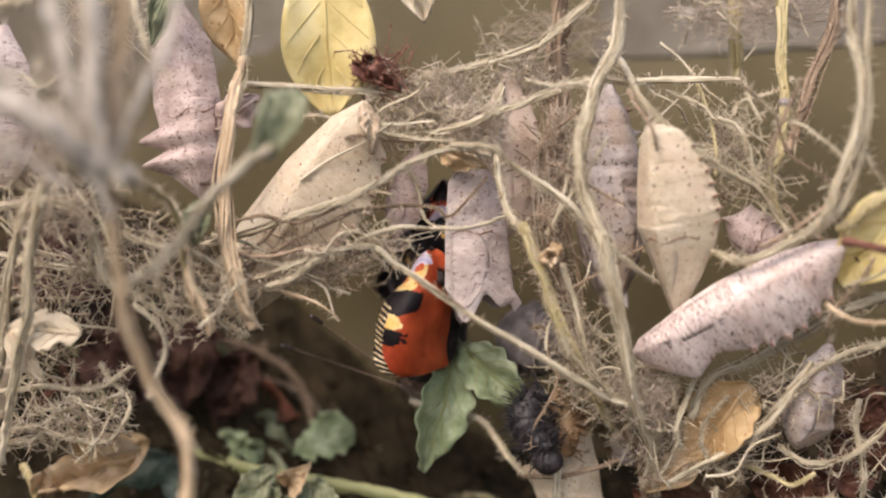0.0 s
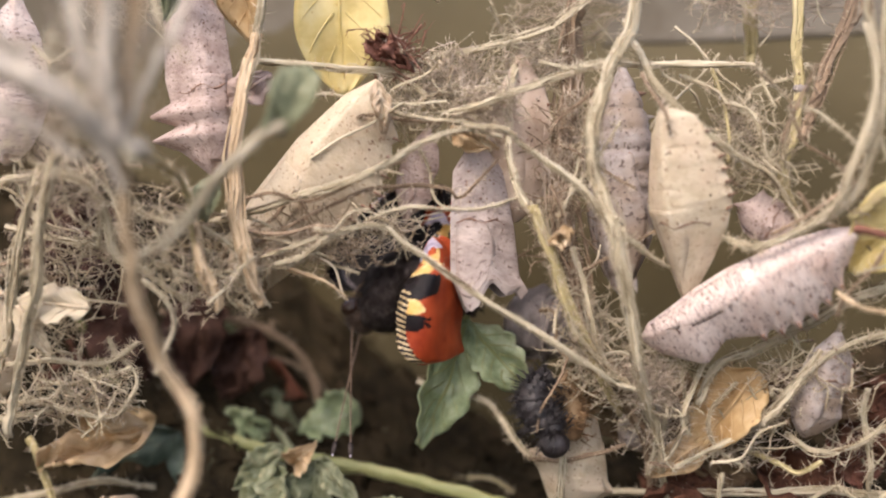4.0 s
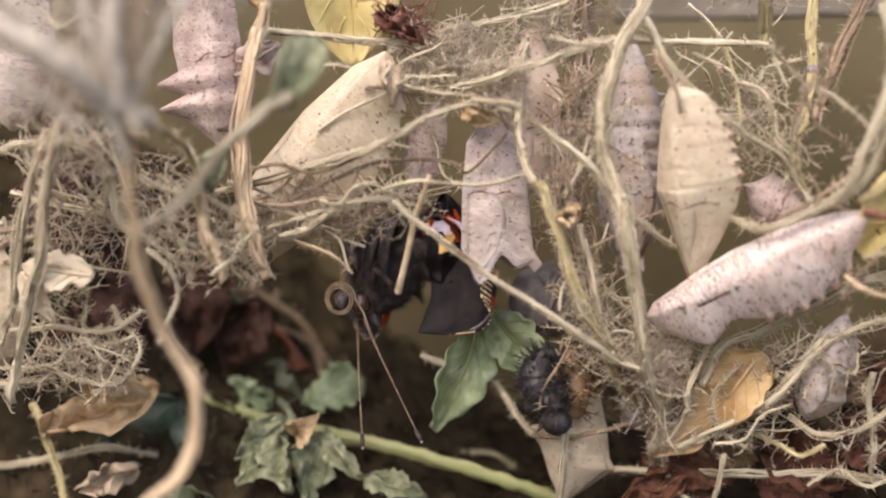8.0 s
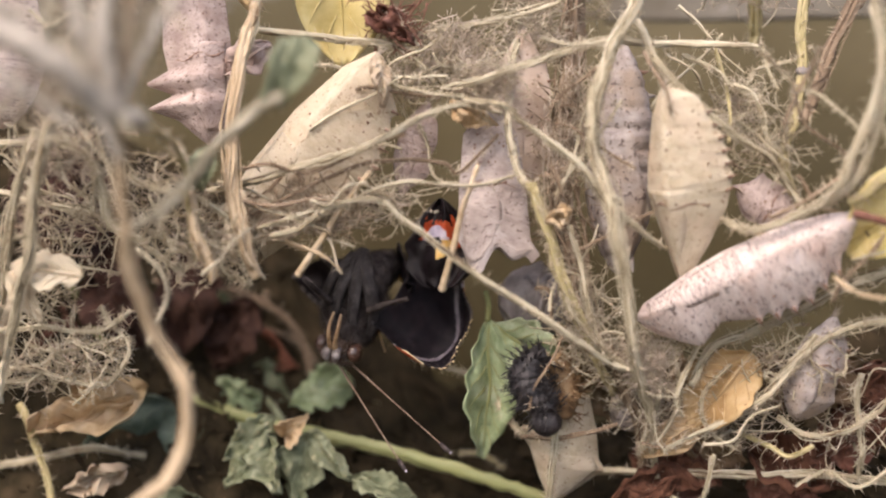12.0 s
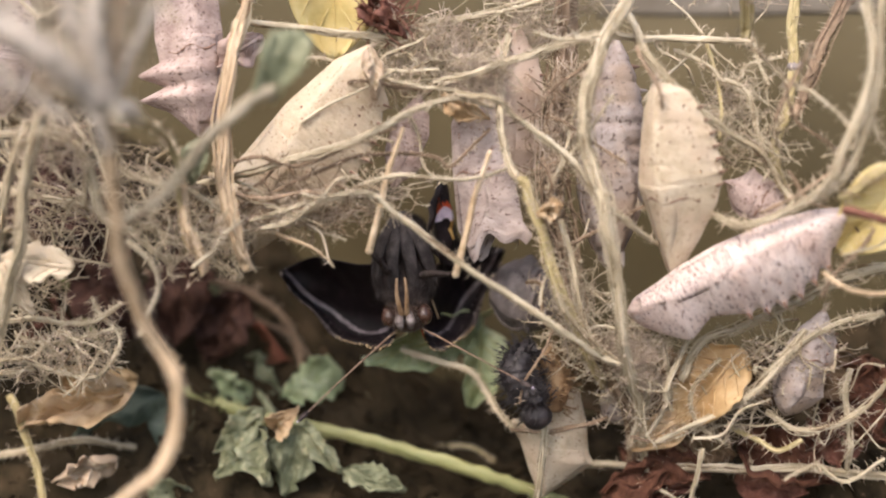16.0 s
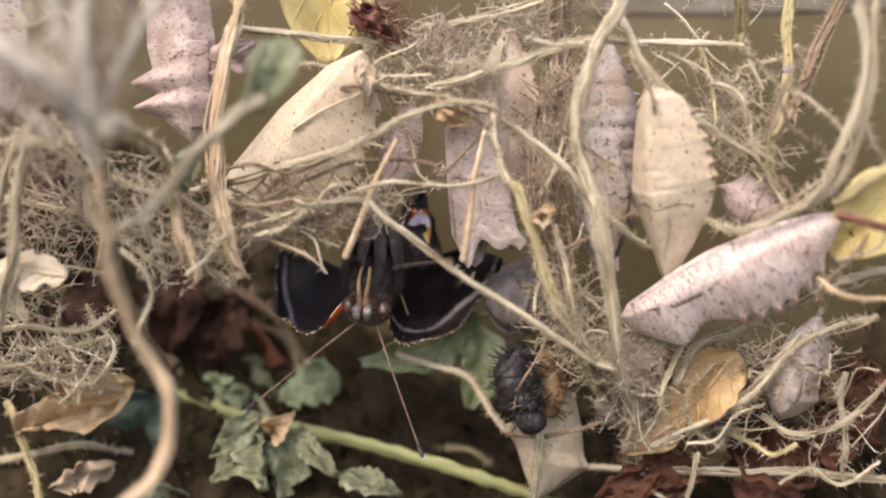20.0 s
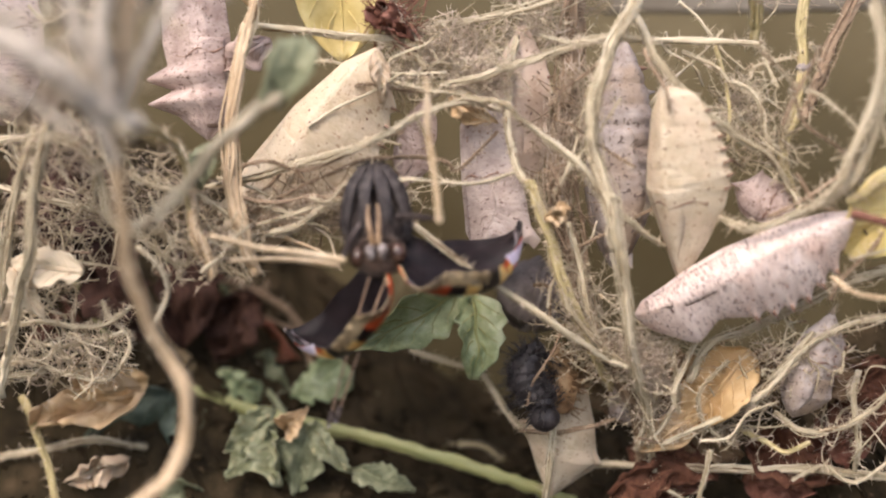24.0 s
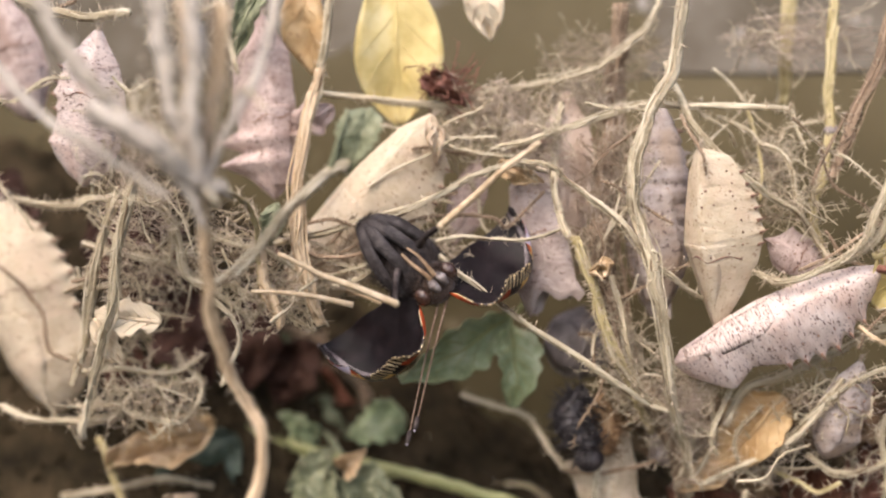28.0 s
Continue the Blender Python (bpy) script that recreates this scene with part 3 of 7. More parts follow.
stalk([(-13.2, -4.0, 4.1), (-10.8, -4.0, 2.7), (-10.0, -4.0, -0.3), (-9.5, -4.0, -0.8)], 0.15, M_HAIR, "short curved dry stem end", seed=17, bristles=4)
stalk([(-18.9, -2.0, 28.0), (-20.3, -4.0, 20.9), (-21.1, -5.0, 13.3), (-20.8, -6.0, 8.0), (-19.4, -7.0, 3.4), (-18.0, -7.0, -0.8)], 0.75, M_STRAW, "straw coloured split stalk with a broken end", fibres=7, seed=18, taper=-0.25, ridge=0.2, bristles=14)
stalk([(-17.2, -2.0, 38.9), (-18.3, -2.0, 30.9), (-18.8, -2.0, 27.4), (-20.0, -4.0, 20.9)], 0.62, M_STALK, "pale stalk rising beside a yellow leaf", fibres=2, seed=19)
stalk([(-19.5, 0.0, 25.2), (-14.2, 1.0, 24.6), (-9.5, 2.0, 24.0), (-4.8, 3.0, 23.5), (-2.3, 3.0, 21.7), (-0.3, 2.0, 19.3)], 0.5, M_STALK, OLD, fibres=3, seed=20, bristles=10)
stalk([(-4.5, 5.0, 24.3), (1.1, 5.0, 25.6), (7.3, 5.0, 26.5), (12.2, 5.0, 27.8), (14.4, 5.0, 29.4), (17.9, 6.0, 32.4), (20.0, 8.0, 36.6)], 0.48, M_STALK, "frayed pale stalk trailing silk", fibres=8, seed=21, bristles=50, spread=2.2, length=0.9)
stalk([(0.6, 0.0, 18.6), (5.4, -1.0, 19.7), (9.0, -1.0, 20.9), (13.6, 0.0, 22.4), (17.6, 1.0, 23.5), (21.8, 3.0, 23.4), (27.7, 4.0, 23.3), (33.0, 4.0, 23.0), (34.5, 4.0, 22.5)], 0.44, M_STALK, "thin pale stem strung across the stalks", fibres=4, seed=22, bristles=30, taper=-0.1)
stalk([(34.2, 4.0, 22.8), (34.7, 3.0, 20.4), (35.6, 2.0, 18.3)], 0.22, M_STALK, OLD, seed=23, fibres=2)
stalk([(-6.7, 0.0, 20.1), (-3.5, -1.0, 18.7), (-0.4, -2.0, 18.1), (3.3, -3.0, 17.7)], 0.36, M_STALK, OLD, seed=24, fibres=3, bristles=14)
stalk([(-4.0, 2.0, 18.7), (-1.5, 2.0, 20.4), (0.9, 2.0, 22.0), (1.4, 3.0, 24.1)], 0.28, M_STALK, OLD, seed=25, fibres=2, bristles=16)
stalk([(-2.2, 2.0, 15.1), (-1.4, 3.0, 12.6), (-0.8, 3.0, 9.6), (1.4, 3.0, 7.7)], 0.22, M_STALK, OLD, seed=26, bristles=20)
stalk([(20.1, 6.0, 28.4), (21.9, 2.0, 23.9), (23.2, 0.0, 21.2), (25.7, -1.0, 18.2), (28.6, -2.0, 15.4), (31.5, -1.0, 13.1), (34.8, 0.0, 11.1), (36.8, 1.0, 8.1), (38.3, 1.0, 5.5)], 0.5, M_STALK, "pale dry stem above the cream chrysalis", fibres=5, seed=27, bristles=26)
stalk([(21.7, 0.0, 22.3), (22.8, -2.0, 19.9), (23.9, -4.0, 17.6), (24.3, -4.0, 15.6)], 0.32, M_BROWN, "thin brown stem touching the cream chrysalis tail", seed=28, taper=0.5)
stalk([(29.5, 6.0, 22.9), (30.4, 5.0, 19.3), (30.9, 3.0, 15.7), (30.5, 1.0, 12.8)], 0.26, M_OLIVE, OLD, seed=29, fibres=3, bristles=14)
stalk([(31.2, 3.0, 18.9), (32.9, 2.0, 18.0), (34.0, 1.0, 16.0), (34.3, 1.0, 13.4), (36.1, 1.0, 11.6)], 0.4, M_STALK, "bent pale dry stem with bristles", seed=30, fibres=3, bristles=40)
stalk([(39.6, 10.0, 36.4), (39.1, 9.0, 27.9), (39.0, 8.0, 21.5), (38.4, 6.0, 15.7), (36.6, 3.0, 12.2), (36.7, 2.0, 8.7), (38.1, 2.0, 5.1)], 0.92, M_OLIVE, "upright olive nettle stalk with a grey node", seed=31, bristles=14, ridge=0.08, taper=0.5, node=0.36)
stalk([(35.3, 16.0, 37.4), (34.8, 16.0, 29.9), (34.9, 16.0, 23.8)], 1.05, M_OLIVE, "upright olive nettle stalk with a broken end", seed=32, bristles=14, taper=0.1)
stalk([(46.0, 8.0, 34.8), (44.1, 7.0, 27.6), (41.7, 6.0, 22.9), (40.2, 5.0, 18.7), (38.7, 4.0, 15.1)], 0.95, M_BROWN, "brown frayed stalk beside the olive stalk", seed=33, fibres=9, bristles=40, ridge=0.22)
stalk([(44.3, -3.0, 33.2), (44.1, -3.0, 26.7), (44.8, -4.0, 21.1), (43.9, -4.0, 16.2), (42.2, -4.0, 11.8), (40.9, -4.0, 8.4), (38.2, -3.0, 6.1), (34.3, -3.0, 4.3), (31.7, -2.0, 4.0), (29.7, -1.0, 5.1)], 0.62, M_STALK, "long curved pale nettle stem", seed=34, fibres=9, bristles=90, length=1.5)
stalk([(46.2, -2.0, 33.3), (45.8, -2.0, 25.7), (45.5, -3.0, 19.0), (44.5, -3.0, 14.0), (42.5, -3.0, 8.9), (39.4, -2.0, 6.0)], 0.55, M_STALK, "long curved pale nettle stem", seed=35, fibres=6, bristles=80, length=1.4)
stalk([(44.9, -2.0, 15.7), (45.9, -2.0, 12.9), (49.1, 0.0, 10.0)], 0.32, M_STALK, OLD, seed=36, fibres=2, bristles=20)
stalk([(49.2, -4.0, 10.7), (46.0, -4.0, 9.6), (44.1, -3.0, 7.8), (42.2, -2.0, 6.6)], 0.8, M_OLIVE, "olive bristly stem beside a yellow leaf", seed=37, bristles=40)
stalk([(42.2, -5.0, 5.7), (44.1, -6.0, 5.3), (46.6, -7.0, 4.7), (50.8, -7.0, 3.8)], 0.5, M_RUST, "red-brown dry twig beside a yellow leaf", seed=38, bristles=10)
stalk([(52.3, 2.0, -0.0), (46.7, 2.0, -1.3), (42.5, 4.0, -2.9), (38.6, 5.0, -5.4), (33.9, 5.0, -7.9), (29.7, 4.0, -9.5), (27.3, 4.0, -13.6)], 0.72, M_STALK, "thick dry stem beneath the white chrysalis", seed=39, fibres=8, bristles=110, spread=1.5)
stalk([(31.1, 4.0, -5.5), (28.4, 4.0, -8.3), (26.6, 2.0, -11.4), (25.4, 1.0, -14.3), (26.3, 1.0, -16.4)], 0.36, M_STALK, "pale twig under the white chrysalis tip", seed=40, fibres=3)
stalk([(40.4, -4.0, -0.6), (41.9, -5.0, -1.9), (44.6, -5.0, -2.7), (49.5, -5.0, -2.3)], 0.36, M_STRAW, "curved pale dry blade", seed=41, fibres=2)
stalk([(12.5, 10.0, -24.7), (19.0, 9.0, -24.6), (27.9, 8.0, -24.4), (36.0, 8.0, -24.3), (43.3, 8.0, -24.2), (55.2, 9.0, -25.3)], 0.62, M_STALK, "long thin tan twig lying on the peat", seed=42, bristles=24, taper=0)
stalk([(33.1, 6.0, -19.3), (35.5, 5.0, -20.2), (37.8, 4.0, -21.2), (40.1, 3.0, -19.7)], 0.42, M_OLIVE, "grey-green broken twig end", seed=43, taper=0.1)
stalk([(36.7, 6.0, -17.3), (39.6, 5.0, -18.8), (43.2, 5.0, -18.5), (46.7, 5.0, -16.7), (51.5, 6.0, -11.5)], 0.5, M_STALK, "curved tan twig over the peat", seed=44, fibres=2, bristles=16)
stalk([(45.6, 6.0, -12.3), (45.1, 6.0, -16.1), (45.8, 6.0, -19.8), (45.9, 8.0, -24.2)], 0.55, M_STALK, OLD, seed=45, fibres=2, bristles=30)
stalk([(30.0, 5.0, -21.4), (29.5, 5.0, -24.0), (28.2, 6.0, -30.1)], 0.4, M_STALK, OLD, seed=47, fibres=2)
stalk([(21.8, 7.0, -25.2), (23.4, 6.0, -25.9), (26.5, 6.0, -27.0), (29.9, 8.0, -31.4)], 0.4, M_STALK, OLD, seed=48)
stalk([(22.4, 2.0, -10.9), (23.7, 3.0, -14.8), (22.6, 4.0, -18.8), (21.7, 5.0, -21.7)], 0.36, M_STALK, OLD, seed=49, bristles=60, fibres=5)
stalk([(24.8, 3.0, -8.5), (26.1, 3.0, -14.1), (24.4, 4.0, -18.8), (22.0, 5.0, -21.0)], 0.34, M_STALK, OLD, seed=50, bristles=60, fibres=5)
stalk([(40.0, 2.0, -7.4), (35.5, 2.0, -13.6), (31.0, 3.0, -17.1), (24.4, 4.0, -20.7)], 0.5, M_STALK, OLD, seed=51, bristles=90, fibres=7, spread=1.8)
stalk([(48.2, 3.0, -5.6), (42.3, 2.0, -7.3), (37.2, 2.0, -11.1), (33.3, 3.0, -17.0)], 0.5, M_STALK, OLD, seed=52, bristles=90, fibres=6, spread=1.8)
stalk([(-4.7, 10.0, -11.8), (-0.6, 9.0, -12.9), (3.4, 8.0, -13.7), (5.4, 8.0, -15.8), (7.4, 7.0, -18.8), (9.1, 6.0, -20.1)], 0.42, M_STALK, "twisted bristly tan dry stem under the leaf", name="twisted_stem", seed=53, bristles=150, taper=0, ridge=0.25, length=1.0)
stalk([(8.5, 6.0, -20.1), (12.6, 5.0, -20.1), (15.8, 4.0, -19.2), (19.5, 5.0, -18.2)], 0.34, M_BROWN, "thin tan dry stem over a pale chrysalis", name="twisted_stem", seed=54, taper=0)
stalk([(12.5, 5.0, -14.9), (12.4, 4.0, -20.4), (11.8, 4.0, -25.6), (10.7, 8.0, -33.6)], 0.62, M_STALK, OLD, seed=55, bristles=10)
# green plants
stalk([(-53.9, 20.0, -14.2), (-42.8, 17.0, -16.6), (-34.0, 15.0, -18.6), (-22.7, 13.0, -21.1), (-12.0, 12.0, -22.8), (-0.9, 11.0, -25.1), (8.5, 11.0, -27.9), (15.1, 12.0, -30.7), (21.9, 14.0, -35.2)], 1.05, M_GREENSTEM, "smooth light green nettle stem lying low", name="nettle_stalk", seed=60, ridge=0.06, taper=0.1, group="green stems", node=0.45, bristles=50, length=0.7)
stalk([(-51.1, 12.0, -0.1), (-47.7, 13.0, -4.0), (-44.8, 15.0, -10.5), (-41.7, 16.0, -17.1), (-39.3, 16.0, -23.9), (-37.6, 17.0, -33.0)], 0.6, M_GREENSTEM, "thin green leaf stalk", name="nettle_stalk", seed=61, ridge=0.05, group="green stems", node=0.6, bristles=20, length=0.6)
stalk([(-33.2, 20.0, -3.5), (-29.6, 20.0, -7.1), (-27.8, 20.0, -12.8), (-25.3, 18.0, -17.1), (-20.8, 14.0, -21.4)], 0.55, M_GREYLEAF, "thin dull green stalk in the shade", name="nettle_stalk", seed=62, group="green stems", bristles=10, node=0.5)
stalk([(-31.1, 18.0, -4.7), (-25.2, 20.0, -7.0), (-21.3, 22.0, -10.8), (-19.2, 22.0, -16.7), (-17.0, 22.0, -20.3)], 0.7, M_BROWN, "dim brown stem in the shade", seed=63, bristles=10)
stalk([(-37.0, 14.0, -9.2), (-34.3, 16.0, -14.4), (-32.1, 18.0, -19.1), (-26.9, 20.0, -24.5)], 0.8, M_TAN, "dim tan stem in the shade", seed=64)
# foreground
FORE = "blurred pale dry stem hanging free of the tangle"
stalk([(-23.3, -34.0, 33.2), (-23.0, -34.0, 27.0), (-22.7, -34.0, 22.6), (-22.1, -34.0, 17.2), (-22.1, -33.0, 12.7), (-22.3, -32.0, 8.0), (-22.5, -30.0, 2.6), (-21.9, -28.0, -2.1), (-20.3, -27.0, -5.7), (-18.8, -27.0, -8.7), (-19.0, -27.0, -12.8), (-20.2, -28.0, -16.1), (-23.1, -30.0, -18.6), (-27.4, -32.0, -22.2)], 0.74, M_STRAW, "long bent tan stem hanging free of the tangle", seed=70, bristles=30, ridge=0.15, taper=-0.05, length=0.8)
stalk([(-11.2, -20.0, 17.5), (-13.6, -21.0, 16.0), (-16.5, -22.0, 13.5), (-19.3, -23.0, 10.0), (-22.2, -24.0, 6.5), (-24.6, -26.0, 5.6)], 0.72, M_STALK, FORE, seed=71, bristles=16)
stalk([(-13.6, -21.0, 16.0), (-12.2, -21.0, 19.5), (-11.7, -20.0, 22.6)], 0.4, M_GREYLEAF, FORE, seed=72)
stalk([(-30.6, -38.0, 22.3), (-26.5, -38.0, 20.2), (-23.8, -37.0, 18.0), (-21.7, -35.0, 15.9), (-19.5, -33.0, 15.0)], 1.1, M_MIST, "web-covered pale stem over the tangle", seed=73, bristles=60, fibres=4)
stalk([(-22.0, -36.0, 34.6), (-21.4, -36.0, 27.8), (-21.8, -36.0, 21.9), (-21.7, -35.0, 15.4)], 0.85, M_MIST, FORE, seed=74, bristles=30, fibres=3)
stalk([(-15.1, -30.0, 34.2), (-16.5, -31.0, 27.6), (-18.7, -33.0, 21.9), (-22.0, -34.0, 15.4)], 0.55, M_MIST, FORE, seed=75, bristles=30, fibres=3)
stalk([(-41.2, -36.0, 27.6), (-36.0, -36.0, 22.0), (-31.3, -36.0, 19.0), (-24.4, -35.0, 14.4)], 0.5, M_MIST, FORE, seed=76, bristles=30, fibres=3)
stalk([(-23.6, -30.0, 15.4), (-24.1, -24.0, 15.2), (-24.3, -18.0, 14.2), (-24.2, -13.0, 12.5), (-24.2, -10.0, 9.3), (-24.7, -8.0, 5.8), (-24.9, -6.0, 0.9)], 0.5, M_OLIVE, "bent olive brown stem in the tangle", seed=77, bristles=30)
stalk([(-52.5, -8.0, 35.8), (-46.4, -12.0, 34.0), (-41.0, -14.0, 33.0), (-35.7, -16.0, 33.2)], 0.7, M_STALK, FORE, seed=78)
MIST = "broad pale pinkish dead leaf strip hanging before the tangle"
stalk([(-36.7, -37.0, 33.9), (-32.7, -37.0, 27.4), (-28.1, -36.0, 21.2), (-22.8, -35.0, 15.2), (-21.7, -34.0, 11.9)], 0.95, M_MIST, MIST, name="dead_leaf_strip", seed=170, fibres=4, taper=0.5, flat=0.3)
stalk([(-24.7, -38.0, 33.4), (-24.1, -37.0, 28.7), (-23.8, -36.0, 22.9), (-22.7, -34.0, 16.9)], 1.1, M_MIST, MIST, name="dead_leaf_strip", seed=171, fibres=4, taper=0.4, flat=0.3)
stalk([(-19.8, -33.0, 31.5), (-20.7, -33.0, 24.9), (-21.5, -33.0, 20.0), (-22.8, -32.0, 15.0)], 0.9, M_STRAW, MIST, name="dead_leaf_strip", seed=172, fibres=4, taper=0.5, flat=0.3)
# left tangle
stalk([(-36.1, -14.0, 16.1), (-37.7, -14.0, 12.2), (-39.4, -13.0, 7.1), (-40.5, -12.0, 1.9), (-43.3, -10.0, -5.4), (-46.3, -8.0, -14.3)], 0.85, M_STALK, "grey-green dry stem of the tangle", seed=80, bristles=50, fibres=4)
stalk([(-38.7, -10.0, 13.8), (-35.1, -10.0, 12.1), (-33.8, -9.0, 8.7), (-33.2, -8.0, 4.5), (-29.4, -7.0, 2.7)], 0.6, M_STALK, OLD, seed=81, bristles=60, fibres=4)
stalk([(-47.5, -4.0, 7.7), (-41.8, -4.0, 6.5), (-37.4, -4.0, 5.7), (-33.0, -4.0, 3.6), (-27.5, -4.0, -0.6)], 0.6, M_STALK, OLD, seed=82, bristles=70, fibres=4)
stalk([(-48.2, -5.0, -7.3), (-42.6, -6.0, -6.5), (-38.1, -6.0, -6.9), (-35.0, -6.0, -6.5), (-32.5, -5.0, -4.8)], 0.42, M_STALK, OLD, seed=83, bristles=70, fibres=5)
stalk([(-48.4, -5.0, -11.3), (-43.4, -6.0, -11.0), (-39.6, -6.0, -12.1), (-35.8, -6.0, -12.8), (-33.5, -6.0, -11.0), (-32.9, -5.0, -8.5), (-35.1, -5.0, -6.1), (-36.4, -4.0, -4.4)], 0.36, M_STALK, "curled bristly dry stem", seed=84, bristles=160, fibres=7, spread=1.6)
stalk([(-44.4, -5.0, -8.7), (-40.1, -6.0, -9.2), (-36.3, -6.0, -8.4), (-33.2, -5.0, -7.5)], 0.32, M_STALK, "curled bristly dry stem", seed=85, bristles=120, fibres=5)
stalk([(-55.1, 4.0, -25.1), (-49.4, 4.0, -24.0), (-45.2, 4.0, -23.2), (-40.8, 5.0, -22.4), (-35.8, 7.0, -23.9)], 0.55, M_STALK, "pale stem below the tangle", seed=86, bristles=20)
stalk([(-48.9, 2.0, -16.7), (-46.8, 1.0, -21.0), (-44.9, 0.0, -25.3), (-42.7, -2.0, -31.8)], 0.7, M_OLIVE, "olive stem below the tangle", seed=87, bristles=20)
stalk([(-28.9, -12.0, 2.6), (-26.6, -12.0, 0.4), (-26.2, -11.0, -2.6), (-27.7, -11.0, -5.5), (-28.0, -12.0, -7.1)], 0.38, M_STALK, OLD, seed=88)
stalk([(-24.6, -8.0, 8.1), (-24.1, -8.0, 4.0), (-22.7, -8.0, 1.1), (-22.4, -8.0, -1.2)], 0.8, M_STRAW, "tan broken stalk in the tangle", seed=89, fibres=6, bristles=40)
stalk([(-29.7, -6.0, 3.8), (-24.9, -6.0, 1.5), (-20.6, -6.0, -0.8), (-19.1, -6.0, -2.0)], 0.42, M_STALK, OLD, seed=90, bristles=90, fibres=4)
stalk([(-31.2, -8.0, 9.8), (-27.6, -8.0, 8.1), (-23.8, -7.0, 7.2), (-19.9, -6.0, 4.5)], 0.4, M_STALK, OLD, seed=91, bristles=80, fibres=4)
stalk([(-21.5, -5.0, 2.0), (-17.8, -5.0, 3.0), (-13.6, -5.0, 4.2), (-10.6, -5.0, 6.3), (-6.0, -4.0, 7.2)], 0.4, M_STALK, OLD, seed=92, bristles=130, fibres=6, spread=2)
stalk([(-59.0, -2.0, 5.0), (-55.6, -3.0, 2.4), (-52.7, -4.0, -0.8), (-51.6, -5.0, -4.7), (-48.7, -6.0, -5.8)], 0.42, M_BROWN, "thin dark bent twig across a cream chrysalis", seed=93)
stalk([(-40.1, -10.0, 14.7), (-42.3, -10.0, 9.0), (-44.3, -9.0, 2.5), (-45.6, -8.0, -3.5), (-48.0, -7.0, -8.3)], 0.75, M_STALK, "grey bristly stem of the tangle", seed=94, bristles=70, fibres=3)
stalk([(-57.4, -6.0, -11.4), (-53.2, -6.0, -13.0), (-46.8, -6.0, -12.8), (-42.4, -5.0, -12.3)], 0.6, M_STALK, OLD, seed=95, bristles=60, fibres=4)
stalk([(-56.1, -4.0, 13.2), (-50.0, -5.0, 12.3), (-44.6, -6.0, 13.3), (-38.5, -6.0, 13.6), (-35.8, -6.0, 10.1), (-36.0, -6.0, 5.5)], 0.55, M_STALK, OLD, seed=96, bristles=60, fibres=5)
stalk([(-25.8, -16.0, 34.1), (-24.6, -18.0, 30.5), (-22.8, -20.0, 26.3)], 0.45, M_STALK, OLD, seed=97)
stalk([(-34.0, -4.0, 33.9), (-31.3, -2.0, 35.3), (-28.4, 2.0, 38.3)], 0.4, M_STALK, OLD, seed=98, bristles=60)


# ---- tangles of bristles and silk ----
def tangle(name, centre, size, twigs, threads, label, seed, r=0.22, material=None, hair=None):
    rnd = random.Random(seed)
    c, s = vec(centre), vec(size)
    ob = thing(name, centre, label, "webbing", "webbing clumps", "stuff")

    def spot(k=1.0):
        while True:
            q = vec((rnd.uniform(-1, 1), rnd.uniform(-1, 1), rnd.uniform(-1, 1)))
            if np.dot(q, q) < 1:
                return c + q * s * k

    twigs, threads, r = int(twigs * 1.5), int(threads * (0.8 if name == "bristle_tangle" else 1.4)), r * 0.52
    g, h = Geo(), Geo()
    for k in range(twigs):
        a = spot()
        d = unit((rnd.uniform(-1, 1), rnd.uniform(-0.5, 0.5), rnd.uniform(-1, 1))) * rnd.uniform(2.5, 9.0)
        bend = vec((rnd.uniform(-1, 1), rnd.uniform(-1, 1), rnd.uniform(-1, 1))) * 1.1
        line = smooth([a - d / 2, a - d / 5 + bend, a + d / 5 - bend * 0.4, a + d / 2], 4)
        rr = r * rnd.uniform(0.35, 1.2)
        g.tube(line, lambda t, rr=rr: rr * (1 - 0.5 * t), 5, wobble=0.5, seed=k)
        for w in range(16):
            p, ahead = along(line, rnd.random())
            out = unit((rnd.uniform(-1, 1), rnd.uniform(-1, 1), rnd.uniform(-1, 1)))
            h.spike(p, p + out * rnd.uniform(0.3, 1.3), rnd.uniform(0.03, 0.06))
    if twigs:
        part("twigs", g, material or M_STALK, ob)
        part("bristles", h, hair or M_HAIR, ob)
    g = Geo()
    for k in range(threads):
        a, b = spot(), spot(1.05)
        m = (a + b) / 2 + vec((rnd.uniform(-1, 1), rnd.uniform(-1, 1), rnd.uniform(-1.4, 0.6))) * 0.6
        g.tube(smooth([a, m, b], 4), rnd.choice((0.025, 0.03, 0.04, 0.06)), 3)
    if threads:
        part("threads", g, M_SILK, ob)
    return ob


WEB = "dusty silk webbing with dry bristles caught in it"
tangle("silk_web", (1.9, 4.0, 22.4), (5.5, 3, 5.0), 26, 150, WEB, 1, 0.16)
tangle("silk_web", (5.3, 1.0, 19.2), (4.5, 2.5, 3.5), 16, 110, WEB, 2, 0.16)
tangle("silk_web", (10.3, 7.0, 24.3), (5.0, 3, 4.5), 18, 110, WEB, 3, 0.16)
tangle("silk_web", (-11.0, -3.0, 5.4), (8.0, 2, 2.0), 30, 36, WEB, 4, 0.2, material=M_BROWN)
tangle("silk_web", (-5.2, -2.0, 7.0), (4.0, 2, 1.4), 14, 24, WEB, 5, 0.16)
tangle("bristle_tangle", (-28.6, -7.0, 8.0), (6.5, 4, 5.0), 24, 50, "tangle of grey bristly stems and silk", 6, 0.25)
